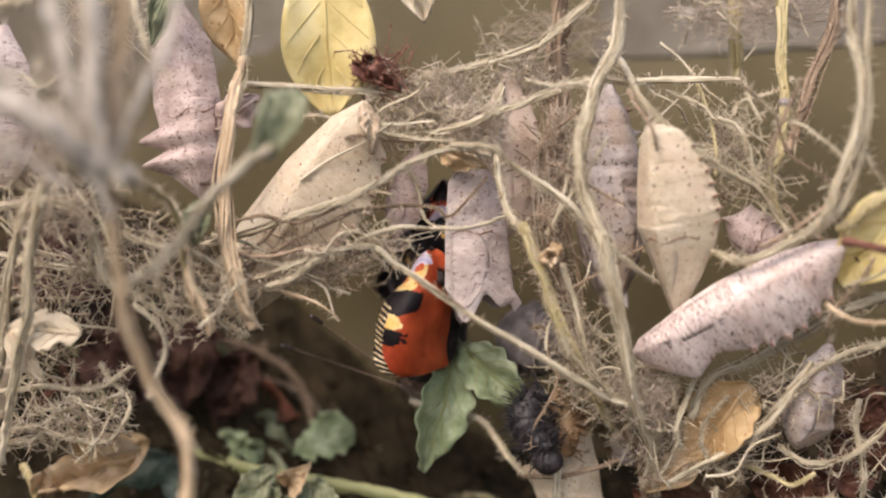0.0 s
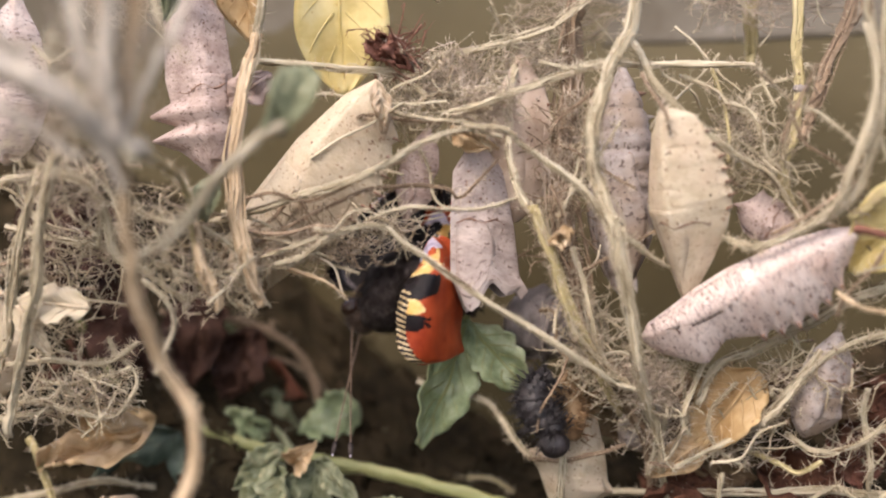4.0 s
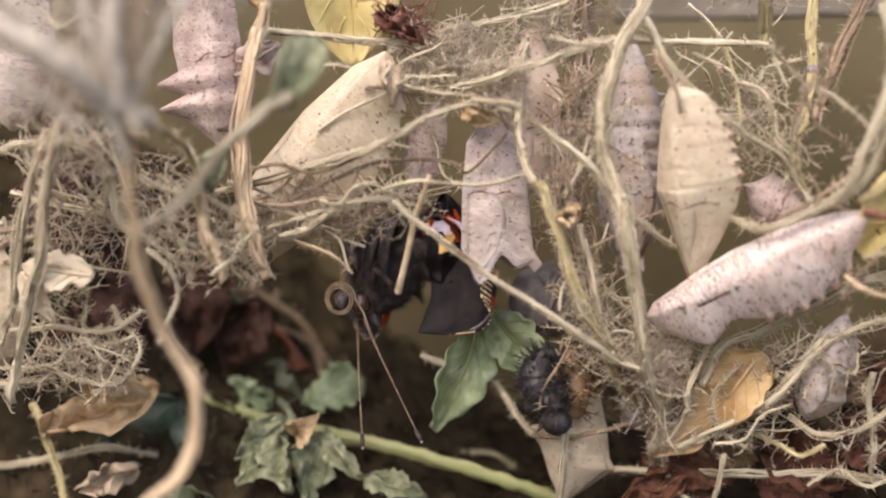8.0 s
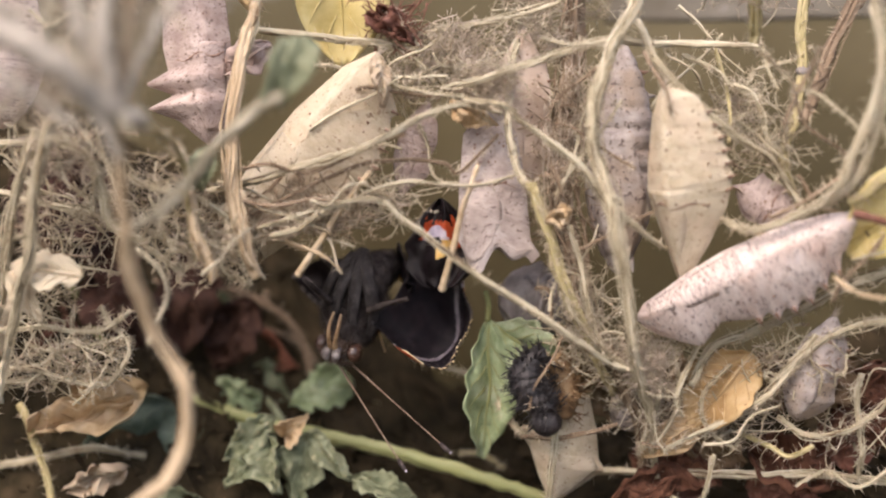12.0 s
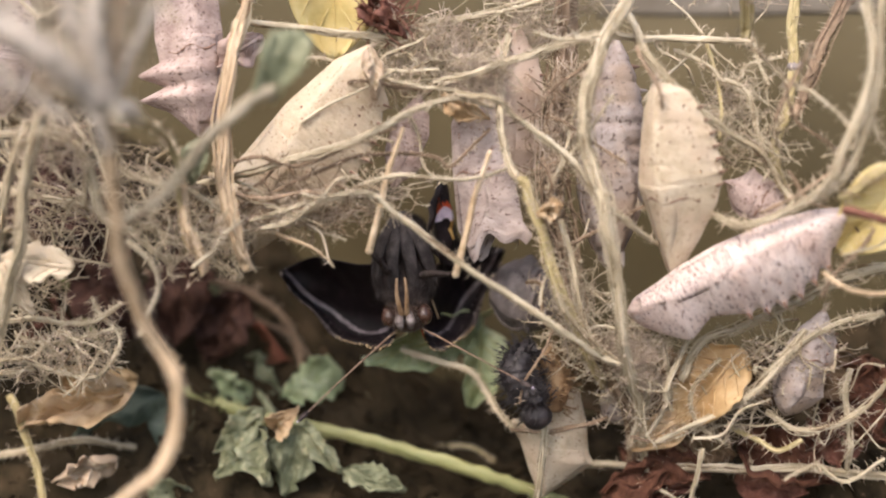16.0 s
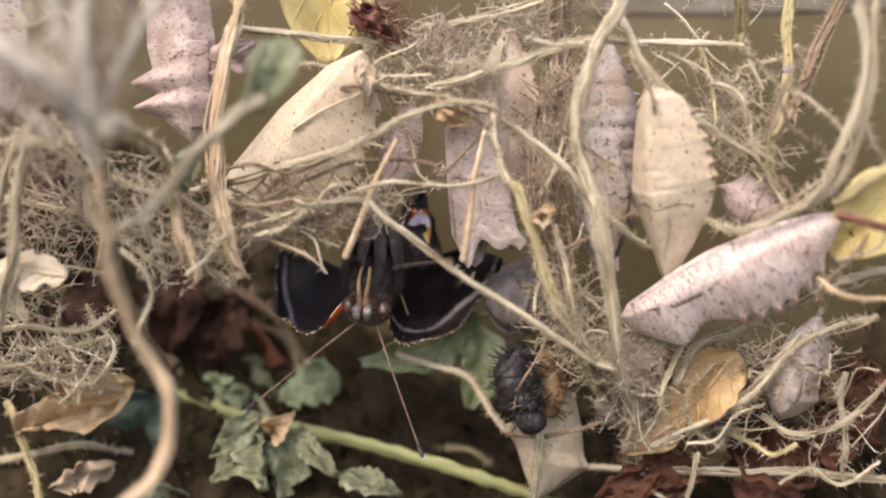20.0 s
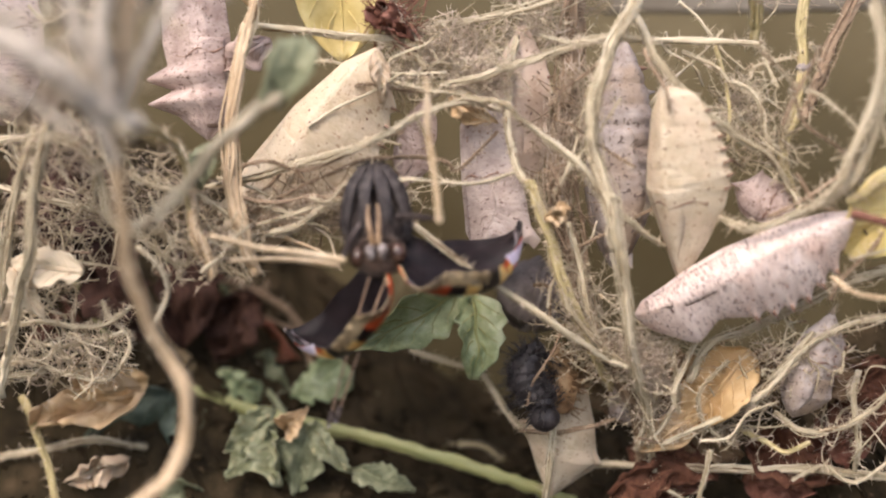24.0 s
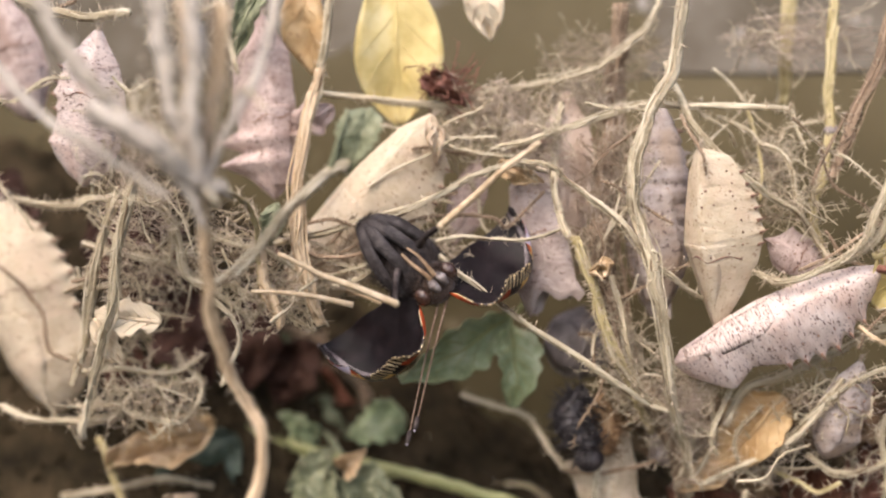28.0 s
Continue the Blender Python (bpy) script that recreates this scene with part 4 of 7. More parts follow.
tangle("bristle_tangle", (-39.1, -3.0, 4.0), (6.5, 4, 5.5), 15, 20, "tangle of grey bristly stems and silk", 7, 0.25)
tangle("bristle_tangle", (-24.2, -6.0, 2.1), (6.0, 3, 3.6), 32, 40, "tangle of grey bristly stems and silk", 8, 0.25)
tangle("bristle_tangle", (-37.4, -5.0, -9.8), (5.0, 3, 3.2), 30, 50, "curled nest of bristly stems and silk", 9, 0.2)
tangle("bristle_tangle", (-43.9, -5.0, -11.2), (4.0, 3, 3.0), 18, 30, "tangle of grey bristly stems and silk", 10, 0.2)
tangle("bristle_tangle", (23.1, 4.0, -13.8), (4.0, 3, 6.0), 34, 110, "upright tuft of silk and bristly stems", 11, 0.2)
tangle("bristle_tangle", (39.3, 4.0, -11.5), (7.5, 3, 4.5), 24, 70, "tangle of bristly stems under the white chrysalis", 12, 0.25)
tangle("bristle_tangle", (33.7, 6.0, -17.7), (6.0, 3, 3.5), 12, 50, "tangle of bristly stems over the peat", 13, 0.25)
tangle("bristle_tangle", (45.6, 8.0, -19.1), (6.0, 3, 5.0), 7, 20, "tangle of bristly stems over the peat", 14, 0.3)
tangle("bristle_tangle", (34.8, 2.0, 12.8), (4.0, 2, 4.0), 16, 24, WEB, 15, 0.2)
tangle("silk_web", (-24.1, -34.0, 21.3), (8.0, 4, 7.0), 12, 40, "pale silk and dry plant mass over the tangle", 16, 0.4)
tangle("silk_web", (-37.5, -10.0, 12.1), (6.0, 3, 4.0), 18, 60, WEB, 17, 0.25)
tangle("silk_web", (22.3, 1.0, -10.7), (4.0, 2, 4.0), 12, 110, WEB, 18, 0.16)
tangle("bristle_tangle", (-34.7, -2.0, 32.8), (5.0, 3, 4.0), 26, 80, WEB, 19, 0.2)
tangle("bristle_tangle", (-39.5, -4.0, 5.3), (5.0, 3, 4.0), 14, 20, WEB, 20, 0.22)
tangle("silk_web", (14.7, 6.0, 16.9), (3.0, 2, 7.0), 12, 80, WEB, 21, 0.16)


# ---- chrysalises ----
S_KEY = (0, 0.04, 0.10, 0.18, 0.30, 0.42, 0.54, 0.64, 0.72, 0.82, 0.91, 0.97, 1.0)
WIDE = (0.09, 0.18, 0.42, 0.66, 0.92, 1.0, 0.98, 0.97, 0.90, 0.72, 0.48, 0.28, 0.10)
BACK = (0.09, 0.18, 0.42, 0.66, 0.95, 1.0, 0.86, 0.94, 1.02, 0.78, 0.48, 0.26, 0.09)
BELLY = (0.07, 0.12, 0.28, 0.52, 0.82, 0.98, 1.05, 1.06, 1.00, 0.84, 0.60, 0.36, 0.12)


def chrysalis(tail, head, back, width, material, label, spines=6, spine_len=1.1, horns=1.6, thorns=(), seed=1, depth=0.9, flap=True, group="hanging chrysalises", crease=0.022, wing_mat=None, blunt=False, torn=False, stout=0.0, seam=0.0, freckles=12):
    rnd = random.Random(seed)
    a, b = vec(tail), vec(head)
    size = np.linalg.norm(b - a)
    e1 = unit(b - a)
    e2 = unit(vec(back) - e1 * np.dot(back, e1))
    e3 = cross(e1, e2)
    ob = thing("chrysalis", tail, label, "chrysalis", group)

    def skin(s, ang, out=1.0):
        w = np.interp(s, S_KEY, WIDE) * width / 2
        d = np.interp(s, S_KEY, BACK) * width / 2 * depth
        v = np.interp(s, S_KEY, BELLY) * width / 2 * depth
        if blunt and s > 0.8:
            w, d, v = (max(q, width * 0.5 * math.sqrt(max(1 - ((s - 0.8) / 0.2) ** 2, 0.02)) * 0.72) for q in (w, d, v))
        if stout and s < 0.42:
            w, d, v = (q + (width / 2 - q) * stout * min(s / 0.05, 1) for q in (w, d, v))
        if torn:
            w, d, v = (q * width / 2 for q in (np.interp(s, (0, 0.06, 0.2, 0.4, 1), (0.35, 0.6, 0.85, 1, 1.02)), depth, depth))
        ring = 1.0
        if s < 0.56:
            ring = 1 - crease * (0.5 + 0.5 * math.cos(2 * math.pi * (s - 0.03) / 0.088)) ** 8
        c, q = math.cos(ang), math.sin(ang)
        up = d * c if c > 0 else v * c
        if c > 0.75 and 0.58 < s < 0.86:
            up *= 1 + 0.16 * (c - 0.75) / 0.25
        cc, qq = math.cos(ang) * 1.3, math.sin(ang) * 1.3
        ring *= 1 + 0.045 * math.cos(4 * ang + 0.6)
        n = 1 + 0.07 * noise.noise(Vector((s * 7 + seed, cc, qq))) + 0.035 * noise.noise(Vector((s * 22 + seed, cc * 3, qq * 3)))
        if torn and s > 0.8:
            s = s + (s - 0.8) * 1.2 * noise.noise(Vector((math.cos(ang) * 1.7, math.sin(ang) * 1.7, seed)))
        return a + e1 * size * s + (e2 * up + e3 * w * q) * ring * n * out

    sides = 28

    def loft(s0, s1, n, out=1.0):
        return [[skin(s0 + (s1 - s0) * i / n, 2 * math.pi * k / sides, out) for k in range(sides)] for i in range(n + 1)]

    part("abdomen", Geo().grid(loft(0.0, 0.55, 44), True), material, ob)
    part("thorax", Geo().grid(loft(0.54, 1.0, 26, 1.012), True), material, ob)
    for sign in (-1, 1):
        rows = []
        for i in range(15):
            s = 0.40 + 0.52 * i / 14
            lo = 1.5 + 0.55 * (1 - min(1, (s - 0.38) * 3.2))
            rows.append([skin(s, sign * (lo + (math.pi * 0.96 - lo) * j / 7), 1.05 + 0.015 * math.sin(j * 2.6)) for j in range(8)])
        if sign > 0:
            rows = [r[::-1] for r in rows]
        part("wing_case", Geo().sheet(rows, -0.1), wing_mat or material, ob)
        if horns:
            h = Geo()
            p = skin(0.95, sign * 0.9)
            q = p + e1 * horns * 0.9 + e3 * sign * horns * 0.55
            h.tube(smooth([p - e1 * 0.5, p + e1 * horns * 0.3 + e3 * sign * horns * 0.3, q], 4), lambda t: 0.42 * horns * (1 - 0.92 * t), 7)
            part("horn", h, material, ob)
    for k in range(spines):
        s = 0.14 + 0.40 * k / max(spines - 1, 1)
        for sign in (-1, 1):
            p = skin(s, sign * 0.42, 0.97)
            out = unit(e2 + e3 * sign * 0.45 - e1 * 0.15)
            g = Geo()
            g.tube([p, p + out * spine_len * 0.45, p + out * spine_len * (0.8 + 0.4 * rnd.random())], lambda t: 0.42 * (1 - 0.9 * t), 6)
            part("spine", g, material if k % 2 else M_SPINE, ob)
    for s, ang, ln, fat in thorns:
        p = skin(s, ang, 0.86)
        out = unit(skin(s, ang, 1.4) - p + e1 * 0.3)
        g = Geo()
        g.tube(smooth([p, p + out * ln * 0.6, p + out * ln + e1 * ln * 0.2], 4), lambda t: fat * (1 - 0.95 * t), 8, flat=0.5)
        part("thorn", g, material, ob)
    for k in range(freckles):
        s = rnd.choice((0.20, 0.29, 0.38, 0.47)) + rnd.uniform(-0.02, 0.02)
        ang = rnd.uniform(-2.6, 2.6)
        p = skin(s, ang, 0.985)
        n = unit(skin(s, ang, 1.2) - p)
        t = unit(cross(n, e1))
        g = Geo()
        q = rnd.uniform(0.07, 0.19)
        g.blob(p, (n * 0.09, e1 * q, t * q * rnd.uniform(0.6, 1.4)), 4, 7)
        part("dark_spot", g, M_SPINE, ob)
    if seam:
        g = Geo()
        g.tube([skin(seam + 0.012 * math.sin(k * 0.9), -2.4 + 4.8 * k / 24, 1.005) for k in range(25)], 0.09, 5, wobble=0.9)
        part("seam", g, M_SPINE, ob, "dark seam")
    g = Geo()
    for k in range(14):
        g.spike(a + e1 * 0.3, a - e1 * rnd.uniform(0.5, 1.4) + vec((rnd.uniform(-1, 1), rnd.uniform(-1, 1), rnd.uniform(-1, 1))) * 0.6, 0.07)
    tagged(part("silk_pad", g, M_SILK, ob), kind="stuff")
    if flap:
        rows = []
        for i in range(9):
            s = 0.70 + 0.27 * i / 8
            lift = 1.0 + 0.5 * (i / 8) ** 1.5
            rows.append([skin(s, math.pi + (j - 4) * 0.22, lift + 0.05 * math.sin(j + i)) for j in range(9)])
        part("opened_flap", Geo().sheet(rows, 0.1), wing_mat or material, ob)
    return ob


TOP = ((0, 0.06), (0.05, 0.14), (0.2, 0.38), (0.4, 0.5), (0.54, 0.44), (0.66, 0.46), (0.74, 0.52), (0.84, 0.40), (0.93, 0.24), (1, 0.04))
LOW = ((0, 0.05), (0.08, 0.14), (0.2, 0.30), (0.4, 0.42), (0.6, 0.46), (0.75, 0.40), (0.88, 0.28), (0.96, 0.15), (1, 0.03))


def keeled(tail, head, back, width, material, label, top=TOP, low=LOW, teeth=6, tooth=0.07, bulge=0.30, seed=1, group="hanging chrysalises", ragged=0.0, freckles=8, seams=(0.40,), name="chrysalis", bend=0.0):
    """A flattened chrysalis shell with a sharp toothed keel on its back."""
    rnd = random.Random(seed)
    a, b = vec(tail), vec(head)
    size = np.linalg.norm(b - a)
    e1 = unit(b - a)
    e2 = unit(vec(back) - e1 * np.dot(back, e1))
    e3 = cross(e1, e2)
    if e3[1] > 0:
        e3 = -e3
    ob = thing(name, tail, label, "chrysalis", group)
    lo_t, hi_t = 0.10, 0.56

    def outline(s):
        return np.interp(s, *zip(*top)) * width, np.interp(s, *zip(*low)) * width

    def saw(s):
        if not teeth or not lo_t < s < hi_t:
            return 0.0
        ph = (s - lo_t) / (hi_t - lo_t) * teeth % 1
        return tooth * width * (((ph / 0.7) ** 1.8 if ph < 0.7 else ((1 - ph) / 0.3) ** 1.2) - 0.3)

    def skin(s, v, side=1, out=1.0):
        up, dn = outline(s)
        o = up * v + saw(s) * max(0.0, (v - 0.72) / 0.28) ** 1.5 if v > 0 else dn * v
        body = (up + dn) * 0.5 / width
        q = 0.55 * max(1 - abs(v) ** 2.0, 0) ** 0.85 + 0.45 * (min(1 - v, (1 + v) * 1.3, 0.92 - 0.25 * v) if abs(v) < 1 else 0.0)
        n = 0.035 * noise.noise(Vector((s * 5 + seed, v * 3.5, seed))) + 0.010 * noise.noise(Vector((s * 17 + seed, v * 5, seed)))
        ring = -0.06 * tooth * max(0, math.cos((s - lo_t) / (hi_t - lo_t) * teeth * 6.283)) ** 6 if lo_t < s < hi_t and teeth else 0
        n -= 0.03 * max(0.0, 1 - abs(noise.noise(Vector((s * 5 + seed * 2, v * 2.2, 4.0)))) * 9) + 0.008 * max(0.0, 1 - abs(noise.noise(Vector((s * 13 + seed, v * 4, 8.0)))) * 8)
        ridge = 0.03 * math.exp(-(((v - 0.25 + s * 0.3) * 7) ** 2)) if s > 0.5 else 0
        z = width * bulge * (body * 2) ** 0.8 * (q + (n + ring + ridge) * 1.6 * q)
        ss = s
        if ragged and s > 0.72:
            ss = s + (s - 0.72) * ragged * (noise.noise(Vector((v * 1.7, 0.5, seed * 1.3))) + 0.25 * noise.noise(Vector((v * 6, 0.5, seed))))
        return a + e1 * size * ss + e2 * (o + bend * math.sin(math.pi * s) * width) + e3 * z * side * out

    half = [math.sin((-1 + 2 * k / 24) * math.pi / 2) for k in range(25)]

    def loft(s0, s1, n):
        g = Geo()
        rows = []
        for i in range(n + 1):
            s = s0 + (s1 - s0) * i / n
            rows.append([skin(s, v) for v in half] + [skin(s, v, -1) for v in half[-2:0:-1]])
        g.grid(rows, True)
        k = 0
        for i in range(n + 1):
            s = s0 + (s1 - s0) * i / n
            for v in half + half[-2:0:-1]:
                g.along[k] = (s * size, v * width * 0.5, 0.0)
                k += 1
        return g

    part("abdomen", loft(0.0, 0.56, 72), material, ob)
    part("thorax", loft(0.56, 1.0, 40), material, ob)
    rows = []
    for i in range(21):
        s = 0.50 + 0.44 * i / 20
        vlo = -0.86
        vhi = -0.1 + 0.35 * math.sin(math.pi * (i / 20) ** 0.8)
        rows.append([skin(s, vlo + (vhi - vlo) * k / 9) + e3 * (0.012 + 0.02 * math.sin(math.pi * k / 9)) for k in range(10)])
    g = Geo().sheet(rows, 0.03)
    for k in range(len(g.v)):
        g.along[k] = ((k // 10) % 21 * 0.45 * size / 20, (k % 10) * 0.4, 0.0)
    part("wing_case", g, M_WHITESTREAK if material is M_WHITE else material, ob)
    for k in range(teeth):
        s = lo_t + (hi_t - lo_t) * (k + 0.69) / teeth
        p = skin(s, 0.9)
        tip = skin(s, 1.0) + e2 * width * 0.035 - e1 * 0.2
        part("spine", Geo().tube([p, (p + tip) / 2, tip], lambda t: 0.20 * (1 - 0.9 * t), 6), M_SPINE, ob)
        q = skin(s - 0.02, 0.62 + rnd.uniform(-0.04, 0.04))
        n = e3 + e2 * 0.4
        part("spine", Geo().tube([q - n * 0.1, q + n * 0.12, q + n * 0.3 - e1 * 0.1], lambda t: 0.15 * (1 - 0.9 * t), 6), M_SPINE, ob)
    for s0 in seams:
        g = Geo()
        g.tube([skin(s0 + 0.014 * math.sin(k * 0.7 + seed) + 0.02 * (k / 16) ** 2, -0.85 + 1.5 * k / 16) + e3 * 0.02 for k in range(17)], lambda t: 0.085 * (0.35 + abs(math.sin(t * 7))), 5, wobble=0.8, seed=seed)
        part("seam", g, M_SPINE, ob, "dark seam")
    for k in range(freckles):
        s, v = rnd.uniform(0.15, 0.6), rnd.uniform(-0.6, 0.7)
        p = skin(s, v)
        q = rnd.uniform(0.06, 0.17)
        part("dark_spot", Geo().blob(p, (e3 * 0.06, e1 * q, e2 * q * rnd.uniform(0.6, 1.5)), 4, 7), M_SPINE, ob)
    g = Geo()
    for k in range(16):
        g.spike(a + e1 * 0.3, a - e1 * rnd.uniform(0.5, 1.4) + vec((rnd.uniform(-1, 1), rnd.uniform(-1, 1), rnd.uniform(-1, 1))) * 0.6, 0.06)
    tagged(part("silk_pad", g, M_SILK, ob), kind="stuff")
    return ob


keeled((43.1, -1.0, 4.9), (21.3, 0.0, -5.7), (-0.3, 0, -0.9), 9.2, M_WHITE, "pinkish white speckled empty chrysalis lying across a stem", top=((0, 0.05), (0.146, 0.42), (0.3, 0.60), (0.42, 0.62), (0.55, 0.55), (0.655, 0.45), (0.685, 0.43), (0.795, 0.585), (0.83, 0.54), (0.93, 0.31), (0.98, 0.17), (1, 0.03)), low=((0, 0.1), (0.1, 0.2), (0.27, 0.28), (0.54, 0.30), (0.72, 0.25), (0.82, 0.19), (0.95, 0.13), (1, 0.03)), teeth=6, tooth=0.12, seed=1, freckles=5, seams=(), bulge=0.36)
keeled((23.7, -2.0, 18.5), (25.9, 1.0, -1.9), (0.95, -0.1, 0.1), 9.6, M_CREAM, "cream empty chrysalis hanging by its tail from a stalk", top=((0, 0.05), (0.05, 0.32), (0.15, 0.46), (0.275, 0.57), (0.475, 0.64), (0.63, 0.55), (0.81, 0.335), (0.93, 0.16), (1, 0.02)), low=((0, 0.04), (0.13, 0.15), (0.36, 0.24), (0.515, 0.28), (0.71, 0.18), (0.945, 0.06), (1, 0.02)), teeth=7, tooth=0.03, seed=2, freckles=12, seams=(0.575,), bulge=0.34)
chrysalis((19.8, 7.0, 24.1), (19.4, 6.0, -1.6), (0.6, 0.5, 0), 7.6, M_GREY, "grey lilac ringed chrysalis hanging behind a stalk", spines=5, seed=3, horns=1.2, crease=0.10, flap=False)
keeled((-6.3, 1.0, 22.5), (-22.4, 2.0, 2.0), (0.8, 0.0, -0.6), 11.5, M_CREAM, "large cream empty chrysalis with a torn end behind twigs", top=((0, 0.05), (0.13, 0.43), (0.37, 0.62), (0.56, 0.56), (0.72, 0.46), (0.9, 0.36), (1, 0.28)), low=((0, 0.04), (0.13, 0.2), (0.40, 0.33), (0.71, 0.37), (0.9, 0.34), (1, 0.3)), teeth=6, tooth=0.05, seed=4, ragged=0.5, seams=(), bulge=0.26)
keeled((-26.9, 2.0, 34.5), (-25.1, 0.0, 12.9), (-0.95, -0.1, 0), 9.6, M_PINK, "pinkish grey finely streaked chrysalis with two thorns", top=((0, 0.05), (0.2, 0.40), (0.5, 0.44), (0.615, 0.40), (0.675, 0.67), (0.69, 0.63), (0.74, 0.35), (0.80, 0.67), (0.815, 0.60), (0.87, 0.32), (0.95, 0.14), (1, 0.02)), low=((0, 0.04), (0.2, 0.30), (0.5, 0.34), (0.8, 0.30), (0.92, 0.22), (1, 0.03)), teeth=0, tooth=0.05, seed=5, seams=(0.56,), bulge=0.28)
keeled((8.8, 6.0, 25.2), (7.7, 5.0, 6.7), (1, 0.1, 0), 7.6, M_SPOT, "brownish spotted chrysalis wrapped in webbing", seed=6, teeth=4, tooth=0.03, freckles=22, seams=())
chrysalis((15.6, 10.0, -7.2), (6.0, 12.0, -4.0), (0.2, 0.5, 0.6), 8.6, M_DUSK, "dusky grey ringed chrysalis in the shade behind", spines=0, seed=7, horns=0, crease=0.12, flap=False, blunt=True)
keeled((15.0, 8.0, -15.5), (12.1, 8.0, -28.3), (-0.9, 0, 0.1), 9.0, M_CREAM, "pale cream chrysalis hanging low over the peat", top=((0, 0.2), (0.3, 0.35), (0.41, 0.62), (0.47, 0.58), (0.56, 0.44), (0.8, 0.24), (1, 0.03)), low=((0, 0.15), (0.3, 0.34), (0.52, 0.44), (0.6, 0.54), (0.66, 0.46), (0.85, 0.22), (1, 0.03)), teeth=0, seed=8, seams=())
keeled((42.0, 3.0, -5.6), (38.6, 5.0, -17.4), (0.95, 0, -0.2), 6.2, M_GREY, "grey spotted chrysalis in the lower tangle", seed=9, teeth=5, tooth=0.05, freckles=14, bulge=0.34)
keeled((-43.7, -6.0, 32.3), (-46.4, -5.0, 14.6), (-0.95, 0, 0), 9.4, M_WHITE, "white speckled chrysalis veiled by loose webbing", seed=10, teeth=5, tooth=0.08, freckles=12)
keeled((-60.5, 2.0, 12.6), (-54.0, 3.0, -14.0), (0.9, 0, 0.3), 13.0, M_CREAM, "large cream chrysalis low in the tangle", seed=11, teeth=6, freckles=6)
keeled((-59.5, 2.0, 37.8), (-57.1, 4.0, 22.4), (-0.9, 0, 0), 8.0, M_PINK, "dim pinkish chrysalis deep in the tangle", seed=12)
keeled((37.9, 3.0, 4.9), (31.5, 3.0, 8.0), (0.3, 0, 0.9), 5.4, M_PINK, "torn pinkish scrap of a chrysalis between stems", seed=13, teeth=3, tooth=0.12, ragged=0.7, bulge=0.2)
keeled((24.5, 8.0, -15.2), (18.9, 9.0, -18.9), (0.3, 0, 0.9), 5.6, M_GREY, "grey chrysalis half hidden by silk", seed=14, teeth=3)
keeled((-1.5, 4.0, 17.5), (-4.5, 5.0, 7.6), (0.9, 0, 0), 4.6, M_PINK, "narrow pinkish empty shell beside a cream chrysalis", seed=15, teeth=0, seams=(), ragged=0.6, bulge=0.2)


# ---- leaves ----
def leaf(base, tip, face, width, material, label, name="leaf", cup=0.3, curl=1.0, crumple=0.6, teeth=7, seed=1, group="leaves", ends=0.75, thick=0.14, vein=None, roll=0.0, parent=None, torn=0.0):
    rnd = random.Random(seed)
    a, b = vec(base), vec(tip)
    ln = np.linalg.norm(b - a)
    e1 = unit(b - a)
    e3 = unit(vec(face) - e1 * np.dot(face, e1))
    e2 = cross(e3, e1)
    rows = []
    n, m = 26, 15
    for i in range(n + 1):
        t = i / n
        w = width / 2 * max(math.sin(math.pi * min(max(t**ends, 0.0), 1.0)), 0.03) ** 0.75
        row = []
        for j in range(m):
            u = 2 * j / (m - 1) - 1
            saw = 1 + (0.26 * (abs((t * teeth * 1.0) % 1 - 0.5) * 2 - 0.5) if teeth else 0) * abs(u) - torn * abs(u) * max(0, noise.noise(Vector((t * 6, u * 2, seed))))
            x = u * w * saw
            ang = roll * u
            side = e2 * math.cos(ang) + e3 * math.sin(ang)
            p = a + e1 * ln * t + side * x + e3 * (cup * abs(u) ** 1.5 * w + curl * math.sin(math.pi * t) - 0.18 * math.exp(-(u * 7) ** 2))
            q = Vector((t * 3.2 + seed, u * 1.7, seed * 1.7))
            p = p + e3 * crumple * (noise.noise(q) * 1.6 + 0.7 * noise.noise(q * 2.6)) + e2 * crumple * 0.5 * noise.noise(q + Vector((7, 3, 1))) + e1 * crumple * 0.6 * noise.noise(q + Vector((1, 9, 4))) * abs(u)
            row.append(p)
        rows.append(row)
    ob = thing(name, base, label, "leaf", group) if parent is None else parent
    part("blade", Geo().sheet(rows, thick), material, ob)
    mid = [r[m // 2] + e3 * 0.12 for r in rows]
    part("midrib", Geo().tube(mid[:-1:2], lambda t: 0.30 * (1 - 0.8 * t), 6), vein or material, ob)
    for k in range(5):
        i = 4 + k * 4
        for s in (-1, 1):
            q = [rows[min(i + d, n)][m // 2 + s * (1 + d)] + e3 * 0.06 for d in range(0, 6)]
            part("vein", Geo().tube(q, lambda t: 0.11 * (1 - 0.7 * t), 4), vein or material, ob)
    return ob


F = (0, -1, 0)
leaf((-11.8, 6.0, 45.3), (-11.1, 6.0, 21.6), (0.2, -1, 0.1), 10.5, M_YELLOW, "pale yellow dead leaf hanging between stalks", teeth=0, seed=2, curl=0.5, cup=0.15, ends=1.6, name="yellow_leaf")
leaf((-21.6, 3.0, 42.3), (-21.1, 3.0, 27.6), (-0.3, -1, 0), 6.0, M_OCHRE, "yellow brown dead leaf beside the yellow one", teeth=0, seed=3, curl=0.8, ends=1.3, name="yellow_leaf")
leaf((-24.5, -2.0, 40.3), (-28.6, -3.0, 29.6), F, 3.4, M_GREYLEAF, "dull green leaf scrap above a chrysalis", seed=4)
